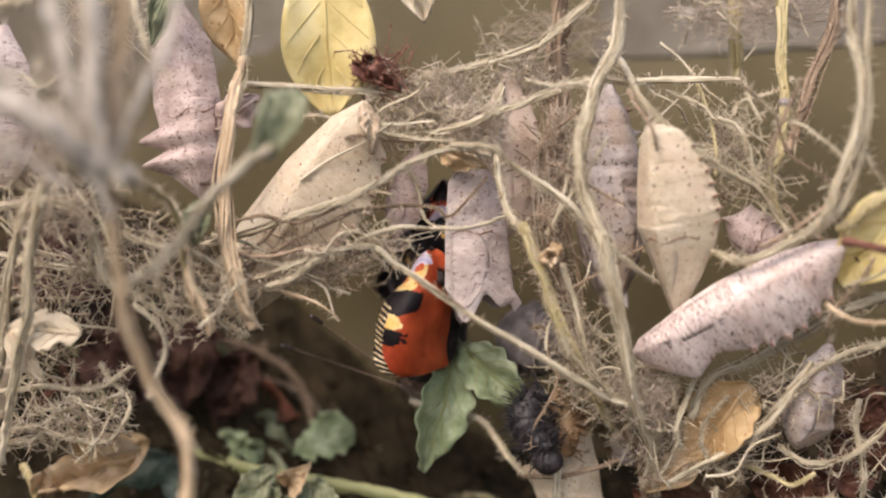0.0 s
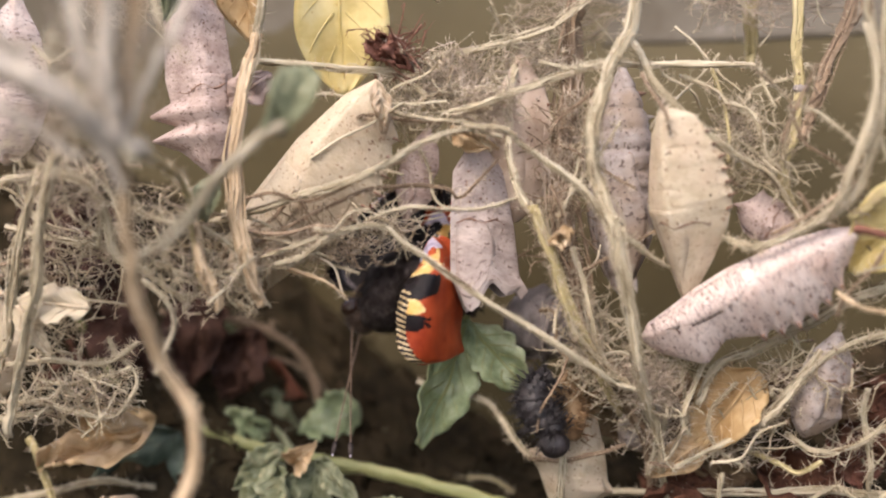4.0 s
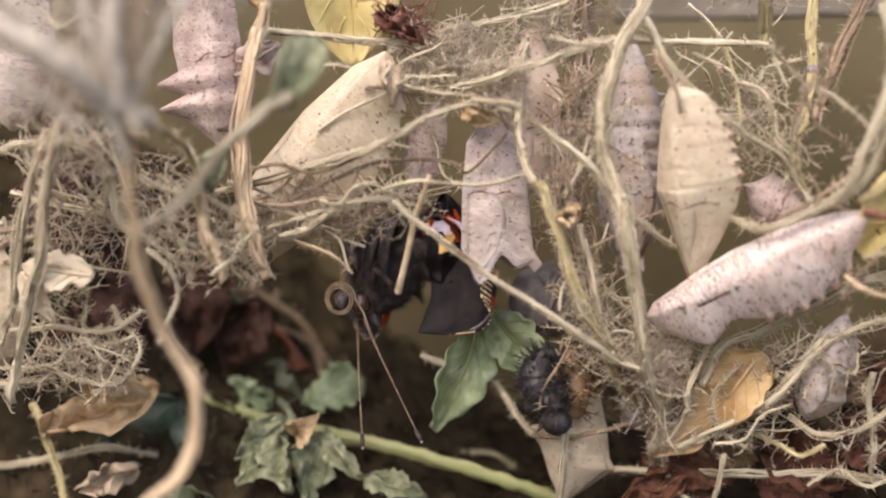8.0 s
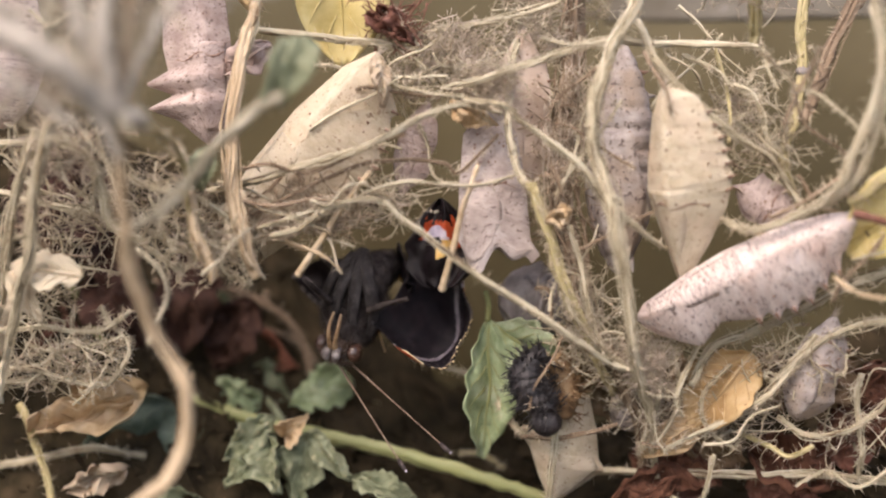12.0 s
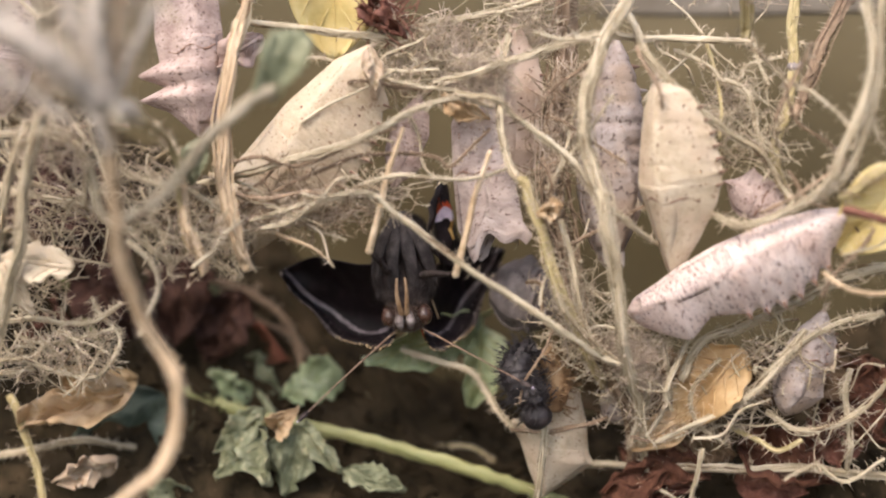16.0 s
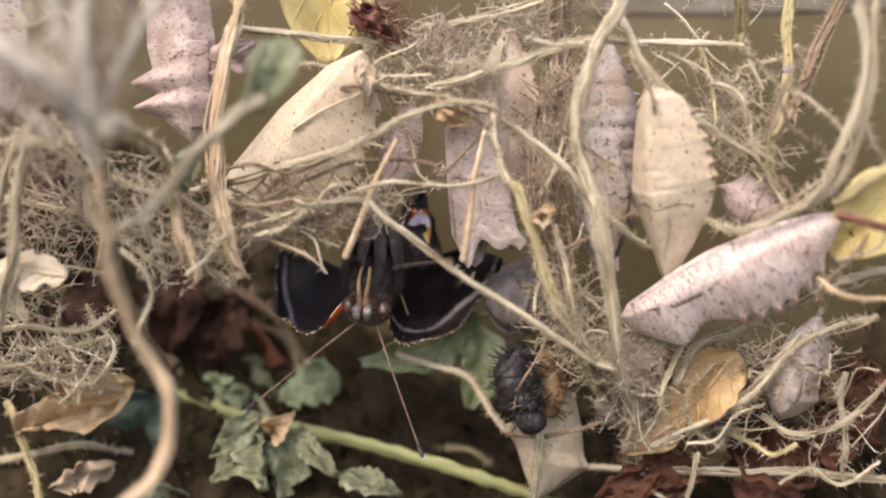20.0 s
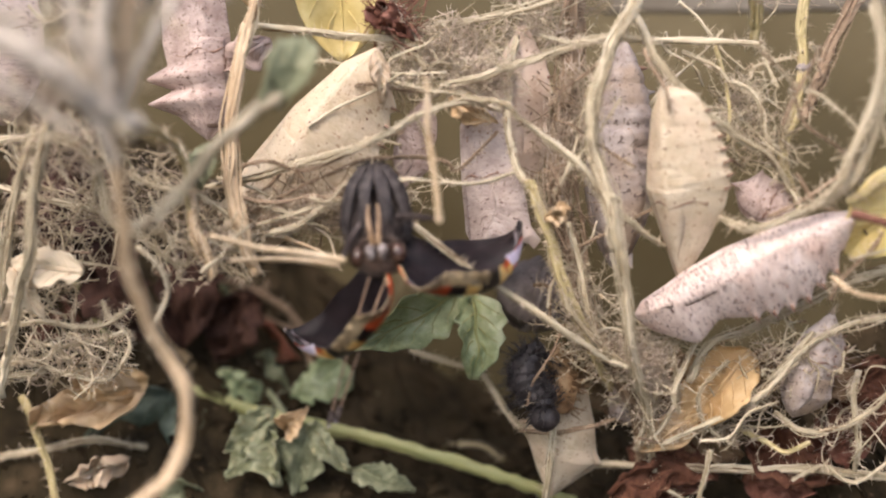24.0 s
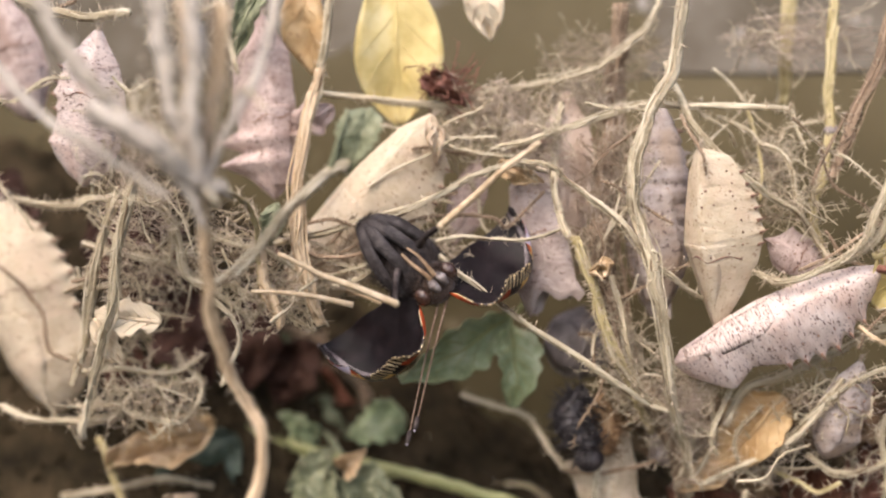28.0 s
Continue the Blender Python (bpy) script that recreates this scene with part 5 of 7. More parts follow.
leaf((-1.7, 6.0, 42.1), (-0.1, 5.0, 31.4), F, 4.8, M_CREAM, "pale cream leaf tip hanging from above", teeth=0, seed=5, ends=1.4)
leaf((50.0, -1.0, 10.0), (42.9, 1.0, 0.8), (0.2, -1, 0.4), 8.0, M_YELLOW, "yellow dead leaf behind the white chrysalis tail", teeth=0, seed=6, cup=0.6, name="yellow_leaf")
leaf((34.1, 6.0, -10.4), (27.0, 6.0, -19.5), (-0.2, -1, 0.3), 7.4, M_OCHRE, "curled ochre dead leaf in the lower tangle", teeth=0, seed=7, cup=0.6, curl=1.2, name="ochre_leaf", crumple=0.7, torn=0.4)
leaf((28.2, 6.0, -18.2), (22.1, 6.0, -21.9), (0, -1, 0.3), 3.8, M_TAN, "pinkish tan leaf scrap beside the ochre leaf", teeth=0, seed=8)
leaf((-35.8, 4.0, -16.1), (-46.6, 2.0, -20.6), (0.1, -1, 0.4), 6.4, M_TAN, "curled tan dead leaf with folds on the peat", teeth=3, seed=9, cup=1.1, curl=1.6, crumple=2.6, name="dead_leaf", torn=0.8)
leaf((-35.6, 7.0, -15.4), (-41.4, 5.0, -18.5), (0.3, -1, 0.5), 4.2, M_OCHRE, "orange brown dead leaf behind a curled tan one", teeth=0, seed=10, name="dead_leaf")
leaf((-36.5, 2.0, -24.2), (-43.3, 1.0, -26.2), F, 3.6, M_CREAM, "small pale star-shaped plant scrap", teeth=3, seed=11, crumple=1.6, torn=1.5)
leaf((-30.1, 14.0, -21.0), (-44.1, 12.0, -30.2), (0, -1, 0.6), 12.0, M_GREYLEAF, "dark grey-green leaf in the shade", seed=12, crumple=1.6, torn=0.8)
leaf((-29.0, 6.0, -28.5), (-34.5, 4.0, -32.8), F, 6.0, M_GREYLEAF, "grey-green leaf on the peat", seed=13, crumple=1.6, torn=0.8)
leaf((-20.5, 8.0, -19.2), (-26.0, 6.0, -23.6), (0.2, -1, 0.3), 3.6, M_PALELEAF, "crumpled green nettle leaflet", seed=14, cup=0.6, crumple=1.1, torn=0.8)
leaf((-21.0, 7.0, -21.0), (-18.9, 4.0, -27.1), (-0.3, -1, 0.2), 3.8, M_PALELEAF, "crumpled green nettle leaflet with a tan edge", seed=15, cup=0.8, crumple=1.2, torn=0.8)
leaf((-21.4, 6.0, -23.5), (-25.4, 4.0, -26.4), (0.1, -1, 0.6), 2.8, M_PALELEAF, "crumpled green nettle leaflet", seed=16, cup=0.8, crumple=1, torn=0.8)
leaf((-16.5, 8.0, -21.1), (-11.1, 6.0, -25.4), (-0.1, -1, 0.5), 2.8, M_PALELEAF, "pale grey-green folded leaflet", seed=17, cup=0.7, crumple=1, torn=0.8)
leaf((-16.1, 9.0, -20.7), (-18.1, 6.0, -28.7), (0.1, -1, 0.2), 6.5, M_GREYLEAF, "broad green nettle leaf low on the peat", seed=18, cup=0.3, crumple=1.2, torn=0.8)
leaf((-11.2, 8.0, -26.4), (-3.5, 6.0, -27.5), (0.1, -1, 0.6), 3.8, M_GREYLEAF, "small dull green leaflet on the peat", seed=19, crumple=1, torn=0.8)
leaf((-18.9, 7.0, -21.0), (-16.0, 6.0, -18.3), F, 3.0, M_TAN, "curled tan leaf edge on the green stem", seed=20, cup=0.9)
leaf((-24.5, 17.0, -19.4), (-29.6, 16.0, -16.1), F, 4.4, M_LEAF, "small green leaf in the shade", seed=21, cup=0.6, crumple=1.6, torn=0.8)
leaf((-13.2, 18.0, -16.4), (-20.6, 16.0, -19.4), (0, -1, 0.4), 6.0, M_LEAF, "soft green leaf in the shade", seed=22, crumple=1.3, torn=0.8)
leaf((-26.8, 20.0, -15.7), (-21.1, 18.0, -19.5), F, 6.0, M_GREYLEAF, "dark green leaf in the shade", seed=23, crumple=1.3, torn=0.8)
leaf((-9.6, -18.0, 22.7), (-12.0, -20.0, 16.3), F, 4.2, M_GREYLEAF, "blurred grey-green leaf scrap on a loose stem", seed=24)
leaf((-22.4, -8.0, 12.7), (-23.4, -8.0, 8.1), F, 2.6, M_GREYLEAF, "grey-green leaf scrap in the tangle", seed=25)
leaf((-35.6, -10.0, -0.5), (-43.4, -10.0, 0.4), (0, -1, 0.3), 4.2, M_CREAM, "pale papery scrap with pointed ends", name="papery_scrap", teeth=2, seed=26, torn=1.0, crumple=0.25, cup=0.08, curl=0.4)
leaf((-43.4, -10.0, -0.1), (-40.6, -9.0, -5.5), F, 3.2, M_CREAM, "pale papery scrap hanging down", name="papery_scrap", teeth=2, seed=27, crumple=0.25, cup=0.05, curl=0.3, torn=0.8)
leaf((-22.4, -2.0, 2.9), (-19.1, -3.0, 1.3), F, 2.6, M_CREAM, "pale torn shell scrap", name="papery_scrap", teeth=2, seed=28, torn=1.0)
leaf((-27.9, 24.0, -12.8), (-21.0, 22.0, -16.0), (0.2, -1, 0.2), 4.4, M_BRICK, "rust red leaf scrap in the shade", name="rust_scrap", teeth=0, seed=29, cup=0.7, crumple=1.0)
tangle("rust_shreds", (-4.8, 3.0, 26.0), (2.0, 1.2, 1.8), 22, 30, "dark rust plant shreds caught in silk", 30, 0.2, material=M_RUST, hair=M_RUST)
leaf((-7.7, 4.0, 27.0), (-2.9, 3.0, 23.8), F, 2.6, M_RUST, "dark rust leaf shred caught in silk", name="rust_scrap", teeth=5, seed=30, crumple=2.2, torn=1.5)
leaf((-6.2, -1.0, 22.4), (-5.6, -1.0, 16.8), (0.4, -1, 0), 2.0, M_CREAM, "folded cream flap at a chrysalis tail", name="papery_scrap", teeth=0, seed=31)
leaf((1.6, 1.0, 17.1), (6.0, 0.0, 14.8), F, 2.6, M_TAN, "amber crust where a shell hangs", name="amber_crust", teeth=5, seed=32, crumple=1.2)
leaf((11.8, -3.0, 4.9), (14.2, -3.0, 5.8), F, 1.8, M_TAN, "small pinkish torn stem end", name="stem_scrap", teeth=7, seed=33, crumple=1.4, torn=2)
leaf((-17.9, 0.0, 23.6), (-23.7, 1.0, 20.3), F, 4.0, M_PINK, "pinkish papery triangle behind a stalk", name="papery_scrap", teeth=3, seed=35, crumple=0.5, cup=0.1, torn=0.8)

# ---- added litter, its dull brown dimmed for the shade ----
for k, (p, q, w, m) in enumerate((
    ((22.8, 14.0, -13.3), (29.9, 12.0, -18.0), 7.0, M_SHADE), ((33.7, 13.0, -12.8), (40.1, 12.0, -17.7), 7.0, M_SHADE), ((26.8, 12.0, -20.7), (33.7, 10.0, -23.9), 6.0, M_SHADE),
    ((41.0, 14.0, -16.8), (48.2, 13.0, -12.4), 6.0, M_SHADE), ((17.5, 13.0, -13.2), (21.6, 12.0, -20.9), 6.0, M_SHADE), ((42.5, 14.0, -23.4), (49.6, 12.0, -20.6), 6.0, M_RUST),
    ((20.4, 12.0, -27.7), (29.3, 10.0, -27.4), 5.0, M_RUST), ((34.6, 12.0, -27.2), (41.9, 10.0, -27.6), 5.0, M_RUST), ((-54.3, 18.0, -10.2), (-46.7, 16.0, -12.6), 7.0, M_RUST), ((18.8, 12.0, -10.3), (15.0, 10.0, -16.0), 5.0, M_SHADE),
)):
    leaf(p, q, (0.1 * (k % 3 - 1), -1, 0.4), w, m, "dull brown dead leaf added on the peat as a dim backdrop", name="dead_leaf", teeth=4, seed=60 + k, crumple=1.4, torn=0.8, cup=0.5)
SHADE = "dim dry stem in the shade of the tub"
stalk([(-34.7, 16.0, -0.9), (-34.1, 18.0, -6.9), (-36.4, 20.0, -13.8), (-33.6, 20.0, -20.3)], 0.5, M_BROWN, SHADE, seed=110, bristles=30)
stalk([(-25.5, 24.0, -6.1), (-27.1, 24.0, -12.0), (-24.2, 24.0, -16.4), (-25.2, 22.0, -20.5)], 0.45, M_BROWN, SHADE, seed=111, bristles=20)
stalk([(-31.1, 20.0, -10.0), (-27.3, 22.0, -10.2), (-20.4, 24.0, -13.4), (-17.4, 24.0, -19.3)], 0.4, M_BROWN, SHADE, seed=112, bristles=20)
stalk([(-36.1, 12.0, -3.3), (-32.7, 16.0, -9.4), (-28.2, 20.0, -15.8), (-26.9, 20.0, -21.6)], 0.45, M_BROWN, SHADE, seed=113, bristles=30)
stalk([(-11.5, 24.0, -20.6), (-5.3, 22.0, -26.6), (2.2, 20.0, -25.8), (5.9, 18.0, -27.2)], 0.3, M_OLIVE, SHADE, seed=114)
stalk([(39.1, 8.0, -25.8), (42.5, 7.0, -23.4), (45.6, 7.0, -25.2), (50.0, 8.0, -22.8)], 0.4, M_STALK, "curved tan twig over the peat", seed=115, bristles=30)
stalk([(31.5, 4.0, -11.0), (28.5, 3.0, -14.6), (29.3, 4.0, -18.6), (32.5, 5.0, -20.7)], 0.36, M_STALK, OLD, seed=117, bristles=60)
tangle("silk_web", (20.0, 3.0, -9.9), (5.0, 2, 3.0), 20, 60, WEB, 41, 0.16)
tangle("silk_web", (-3.7, 4.0, 20.6), (4.5, 2, 4.0), 16, 50, WEB, 42, 0.16)
tangle("silk_web", (32.3, 7.0, 16.9), (4.0, 2, 3.0), 16, 40, WEB, 43, 0.16)
tangle("bristle_tangle", (-15.4, 0.0, 7.1), (6.0, 2, 3.0), 24, 40, WEB, 44, 0.2, material=M_BROWN)
tangle("bristle_tangle", (-43.1, -2.0, -4.2), (4.0, 2, 4.0), 14, 16, WEB, 45, 0.25)
tangle("silk_web", (-33.7, -20.0, 18.6), (6.0, 3, 5.0), 12, 70, WEB, 46, 0.3)
tangle("bristle_tangle", (12.4, 3.0, 9.6), (2.5, 2, 9.0), 40, 70, "brown frayed fibres round a stalk", 47, 0.22, material=M_BROWN)
tangle("bristle_tangle", (15.7, 2.0, -6.1), (3.0, 2, 6.0), 40, 50, "bristly frayed fibres round stalks", 48, 0.2)

tangle("silk_web", (36.9, 12.0, 31.3), (11.0, 2, 4.5), 14, 90, WEB, 49, 0.2)
tangle("silk_web", (13.7, 12.0, 29.7), (9.0, 2, 3.5), 12, 70, WEB, 50, 0.2)
# Added leaves that paint the tangle's gaps dark where shade lies.
leaf((-52.6, 13.0, 10.9), (-46.1, 12.0, -2.8), (0.2, -1, 0.2), 9.0, M_MAROON, "dark maroon leaf added to stand in for shaded gaps behind the tangle", name="dead_leaf", teeth=4, seed=81, crumple=1.4, torn=0.7)
leaf((-43.9, 14.0, 3.3), (-39.1, 13.0, -7.6), (-0.1, -1, 0.2), 7.0, M_MAROON, "dark maroon leaf added to stand in for shaded gaps behind the tangle", name="dead_leaf", teeth=4, seed=82, crumple=1.4, torn=0.7)
leaf((-65.6, 14.0, 16.3), (-64.0, 13.0, 2.8), (-0.1, -1, 0.2), 9.0, M_MAROON, "dark maroon leaf added to stand in for shaded gaps behind the tangle", name="dead_leaf", teeth=4, seed=83, crumple=1.4, torn=0.7)

# More added leaves, dark in place of the shaded holes at left.
leaf((-48.6, 12.0, 8.9), (-39.4, 10.0, 1.0), (0.1, -1, 0.2), 9, M_MAROON, "dark maroon leaf added to stand in for shaded gaps behind the tangle", name="dead_leaf", teeth=4, seed=130, crumple=1.4, torn=0.7)
leaf((-31.1, 14.0, 0.7), (-33.2, 13.0, -13.1), (0.1, -1, 0.2), 8, M_MAROON, "dark maroon leaf added to stand in for shaded gaps behind the tangle", name="dead_leaf", teeth=4, seed=131, crumple=1.4, torn=0.7)
leaf((-43.2, 12.0, -2.7), (-37.4, 11.0, -11.4), (0.1, -1, 0.2), 8, M_MAROON, "dark maroon leaf added to stand in for shaded gaps behind the tangle", name="dead_leaf", teeth=4, seed=132, crumple=1.4, torn=0.7)
leaf((-25.4, 16.0, -6.4), (-29.6, 15.0, -14.8), (0.1, -1, 0.2), 7, M_MAROON, "dark maroon leaf added to stand in for shaded gaps behind the tangle", name="dead_leaf", teeth=4, seed=133, crumple=1.4, torn=0.7)
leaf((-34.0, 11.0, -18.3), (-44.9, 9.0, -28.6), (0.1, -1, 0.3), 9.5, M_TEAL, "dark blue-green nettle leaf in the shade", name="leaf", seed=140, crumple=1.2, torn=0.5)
leaf((20.9, 10.0, -23.1), (31.0, 8.0, -25.4), (0.1, -1, 0.5), 7, M_REDPEAT, "dark reddish brown dead leaf on the peat", name="dead_leaf", teeth=4, seed=150, crumple=1.5, torn=0.8)
leaf((34.4, 11.0, -22.2), (44.8, 9.0, -25.9), (0.1, -1, 0.5), 7, M_REDPEAT, "dark reddish brown dead leaf on the peat", name="dead_leaf", teeth=4, seed=151, crumple=1.5, torn=0.8)
leaf((43.8, 12.0, -16.2), (50.4, 10.0, -21.4), (0.1, -1, 0.5), 7, M_REDPEAT, "dark reddish brown dead leaf on the peat", name="dead_leaf", teeth=4, seed=152, crumple=1.5, torn=0.8)
leaf((26.5, 7.0, -24.7), (19.0, 6.0, -27.3), (0.1, -1, 0.5), 5, M_REDPEAT, "dark reddish brown dead leaf on the peat", name="dead_leaf", teeth=4, seed=153, crumple=1.5, torn=0.8)
leaf((49.5, 13.0, -12.4), (47.0, 12.0, -17.5), (0.1, -1, 0.5), 6, M_REDPEAT, "dark reddish brown dead leaf on the peat", name="dead_leaf", teeth=4, seed=154, crumple=1.5, torn=0.8)

# thin bristly stems strung through the tangle
THIN = "thin bristly dry nettle stem in the tangle"
for zone, (centre, wide, high, count, slope) in enumerate((
    ((42.2, -1.0, 10.6), 8.0, 10.0, 9, 1.2), ((15.3, -1.0, -0.2), 3.5, 14.0, 8, 1.3), ((3.0, 0.0, 18.6), 13.0, 6.0, 9, 0.3), ((-31.1, -7.0, 6.2), 14.0, 9.0, 6, 0.5),
    ((33.7, 2.0, -13.6), 17.0, 7.0, 4, 0.5), ((31.6, 6.0, 18.7), 8.0, 7.0, 7, 1.0), ((-12.0, -4.0, 6.2), 9.0, 3.5, 7, 0.3), ((-47.8, -6.0, -0.5), 9.0, 14.0, 6, 0.9), ((-42.5, -8.0, 29.9), 9.0, 8.0, 6, 0.8),
)):
    rz = random.Random(300 + zone)
    for k in range(count):
        mid = vec(centre) + vec((rz.uniform(-1, 1) * wide, rz.uniform(-2.5, 2.5), rz.uniform(-1, 1) * high))
        ang = math.atan(slope) * rz.choice((-1, 1)) + rz.uniform(-0.5, 0.5)
        way = vec((math.cos(ang), rz.uniform(-0.25, 0.25), math.sin(ang))) * rz.uniform(3.0, 6.5)
        bow = vec((rz.uniform(-1, 1), 0.4 * rz.uniform(-1, 1), rz.uniform(-1, 1))) * 1.4
        stalk([mid - way, mid - way * 0.35 + bow, mid + way * 0.3 - bow * 0.3, mid + way], rz.uniform(0.16, 0.30), rz.choice((M_STALK, M_STALK, M_BROWN)), THIN, seed=400 + zone * 20 + k, bristles=26, length=1.0, fibres=1)


# ---- spiny caterpillar ----
def caterpillar():
    ob = thing("caterpillar", (10.1, 4.0, -14.8), "black spiny caterpillar with an amber rear on a pale chrysalis", "caterpillar")
    rnd = random.Random(3)
    line = smooth([(12.3, 1.5, -16.3), (10.6, 2.0, -14.9), (9.5, 2.5, -13.1), (9.9, 3.0, -11.4), (11.3, 4.0, -10.4)], 8)
    g = Geo()
    g.tube(line, lambda t: 2.1 * (0.72 + 0.3 * math.sin(math.pi * min(t * 1.1, 1)) - 0.09 * (0.5 + 0.5 * math.cos(t * 50))), 16, seed=3)
    part("body", g, M_CAT, ob)
    g = Geo()
    g.blob((11.7, 1.0, -17.3), (vec((0, 0, 1.5)), vec((1.7, 0, 0)), vec((0, 1.5, 0))), 10, 14, 0.05)
    part("head", g, M_CAT, ob, "glossy black head")
    rear = smooth([(12.0, 4.5, -10.9), (13.3, 4.5, -12.4), (13.7, 4.5, -14.8), (13.1, 5.0, -17.2)], 6)
    part("rear_body", Geo().tube(rear, lambda t: (2.0 - 0.5 * t) * (1 - 0.12 * (0.5 + 0.5 * math.cos(t * 44))), 14, seed=4), M_CATFUR, ob, "amber brown ribbed rear segments")
    for k in range(300):
        fromrear = k > 210
        p, ahead = along(rear if fromrear else line, rnd.random())
        out = unit(cross(ahead, (rnd.uniform(-1, 1), rnd.uniform(-1, 1), rnd.uniform(-1, 1))))
        if out[1] > 0.5:
            out[1] *= -1
        q = p + out * 1.5
        tip = q + out * rnd.uniform(0.9, 2.6) + ahead * rnd.uniform(-0.5, 0.5)
        g = Geo()
        g.spike(q, tip, 0.13, 5)
        for w in range(5):
            s = q + (tip - q) * rnd.uniform(0.2, 0.8)
            g.spike(s, s + unit((rnd.uniform(-1, 1), rnd.uniform(-1, 1), rnd.uniform(-1, 1))) * 0.6 + (tip - q) * 0.15, 0.05)
        part("spine", g, M_CATFUR if fromrear else M_CAT, ob)
    return ob


caterpillar()


# ---- butterfly, built at the origin: y to the head, z to the back ----
def tuft(g, centre, spread, count, length, lean, rnd, r=0.06):
    for k in range(count):
        d = unit((rnd.uniform(-1, 1), rnd.uniform(-1, 1), rnd.uniform(-1, 1)))
        p = vec(centre) + d * vec(spread) * 0.9
        g.spike(p, p + d * length * rnd.uniform(0.4, 1.0) + vec(lean) * length * rnd.uniform(0.5, 1.2), r)


FORE_LEN, FORE_ARC = 14.4, 11.4


def ease(x):
    x = min(max(x, 0.0), 1.0)
    return x * x * (3 - 2 * x)


def forewing(side, seed):
    """A soft forewing, cupped beneath, with its front rim rolled under: hinge at the origin, tip along x, front rim along y."""
    n, m = 150, 60
    rows, arcs = [], []
    spine, x, z = [], 0.0, 0.0
    for i in range(n + 1):
        phi = radians(68) * ease((i / n - 0.55) / 0.45) - 0.16
        spine.append((x, z, phi))
        x, z = x + FORE_LEN / n * math.cos(phi), z - FORE_LEN / n * math.sin(phi)
    for i, (x, z, phi) in enumerate(spine):
        u = i / n
        arc = FORE_ARC * max(0.50 * (1 - u) ** 3 + 0.98 * math.sin(math.pi * u**0.88) ** 0.55, 0.04)
        arcs.append(arc)
        row, y, d = [], 0.0, 0.0
        for j in range(m + 1):
            s = j / m
            ang = -0.20 + 0.25 * s + radians(105) * ease((s - 0.52) / 0.48) * min(1.0, arc / 7.0) * (0.3 + 0.7 * ease(u / 0.3))
            y, d = y + arc / m * math.cos(ang), d - arc / m * math.sin(ang)
            fold = 0.30 * math.sin(s * 9 + u * 5 + seed) * (1 - s) * u + 0.28 * noise.noise(Vector((u * 5, s * 3.5, seed))) * (1 - 0.6 * s)
            d2 = d + fold
            lap = 0.10 * math.sin(u * 95) * max(0.0, s - 0.94) / 0.06
            row.append(vec(((x + d2 * math.sin(phi)) * side, y + lap + 0.5 * math.sin(u * 7) * (1 - s), z + d2 * math.cos(phi))))
        rows.append(row)

    def upper(i, j):
        u, w = i / n, 1 - j / m
        wob = 0.05 * noise.noise(Vector((u * 9, w * 9, 1))) + 0.02 * noise.noise(Vector((u * 30, w * 30, 2)))
        if w < 0.125 + wob * 0.3 and 0.03 < u < 0.57 + wob:
            return 5 if (u * 25 + w * 4 + wob * 3) % 1 < 0.40 else 1
        e = math.hypot((u - 0.83) * 1.15, (w - 0.30) * 0.45)
        if e < 0.035 + wob * 0.4:
            return 0
        if u > 0.83 and e < 0.14 + wob * 0.5:
            return 3
        if e < 0.085 + wob:
            return 2
        if math.hypot((u - 0.345) / 0.065, (w - 0.12) / (0.25 + wob * 3)) < 1 - 0.5 * max(0, w - 0.25):
            return 1
        if math.hypot((u - 0.46) / 0.06, (w - 0.08) / (0.24 + wob * 3)) < 1:
            return 2
        if math.hypot((u - 0.60) / 0.10, (w - 0.10) / (0.33 + wob * 2)) < 1:
            return 1
        if math.hypot((u - 0.72) / 0.05, (w - 0.14) / (0.22 + wob * 3)) < 1:
            return 2
        return 1 if u > 0.965 or (w < 0.05 and u > 0.5) else 0

    def under(i, j):
        u = i / n
        deep = (1 - j / m) * arcs[i]
        wob = 0.25 * noise.noise(Vector((u * 8, deep, 4)))
        if 2.9 + wob < deep < 3.55 + wob + 0.5 * ease((u - 0.75) * 5) and 0.05 < u < 0.95:
            return 4
        if deep < 0.85:
            return (5 if deep < 0.5 and u < 0.55 else 6) if (u * 34 + deep * 0.5) % 1 < 0.36 + 0.1 * wob else 1
        if 1.5 < deep < 1.75 and (u * 21) % 1 < 0.12:
            return 6
        return 1

    if side > 0:
        return Geo().sheet(rows, 0.16, upper, under)
    return Geo().sheet([r[::-1] for r in rows], 0.16, lambda i, j: upper(i, m - 1 - j), lambda i, j: under(i, m - 1 - j))


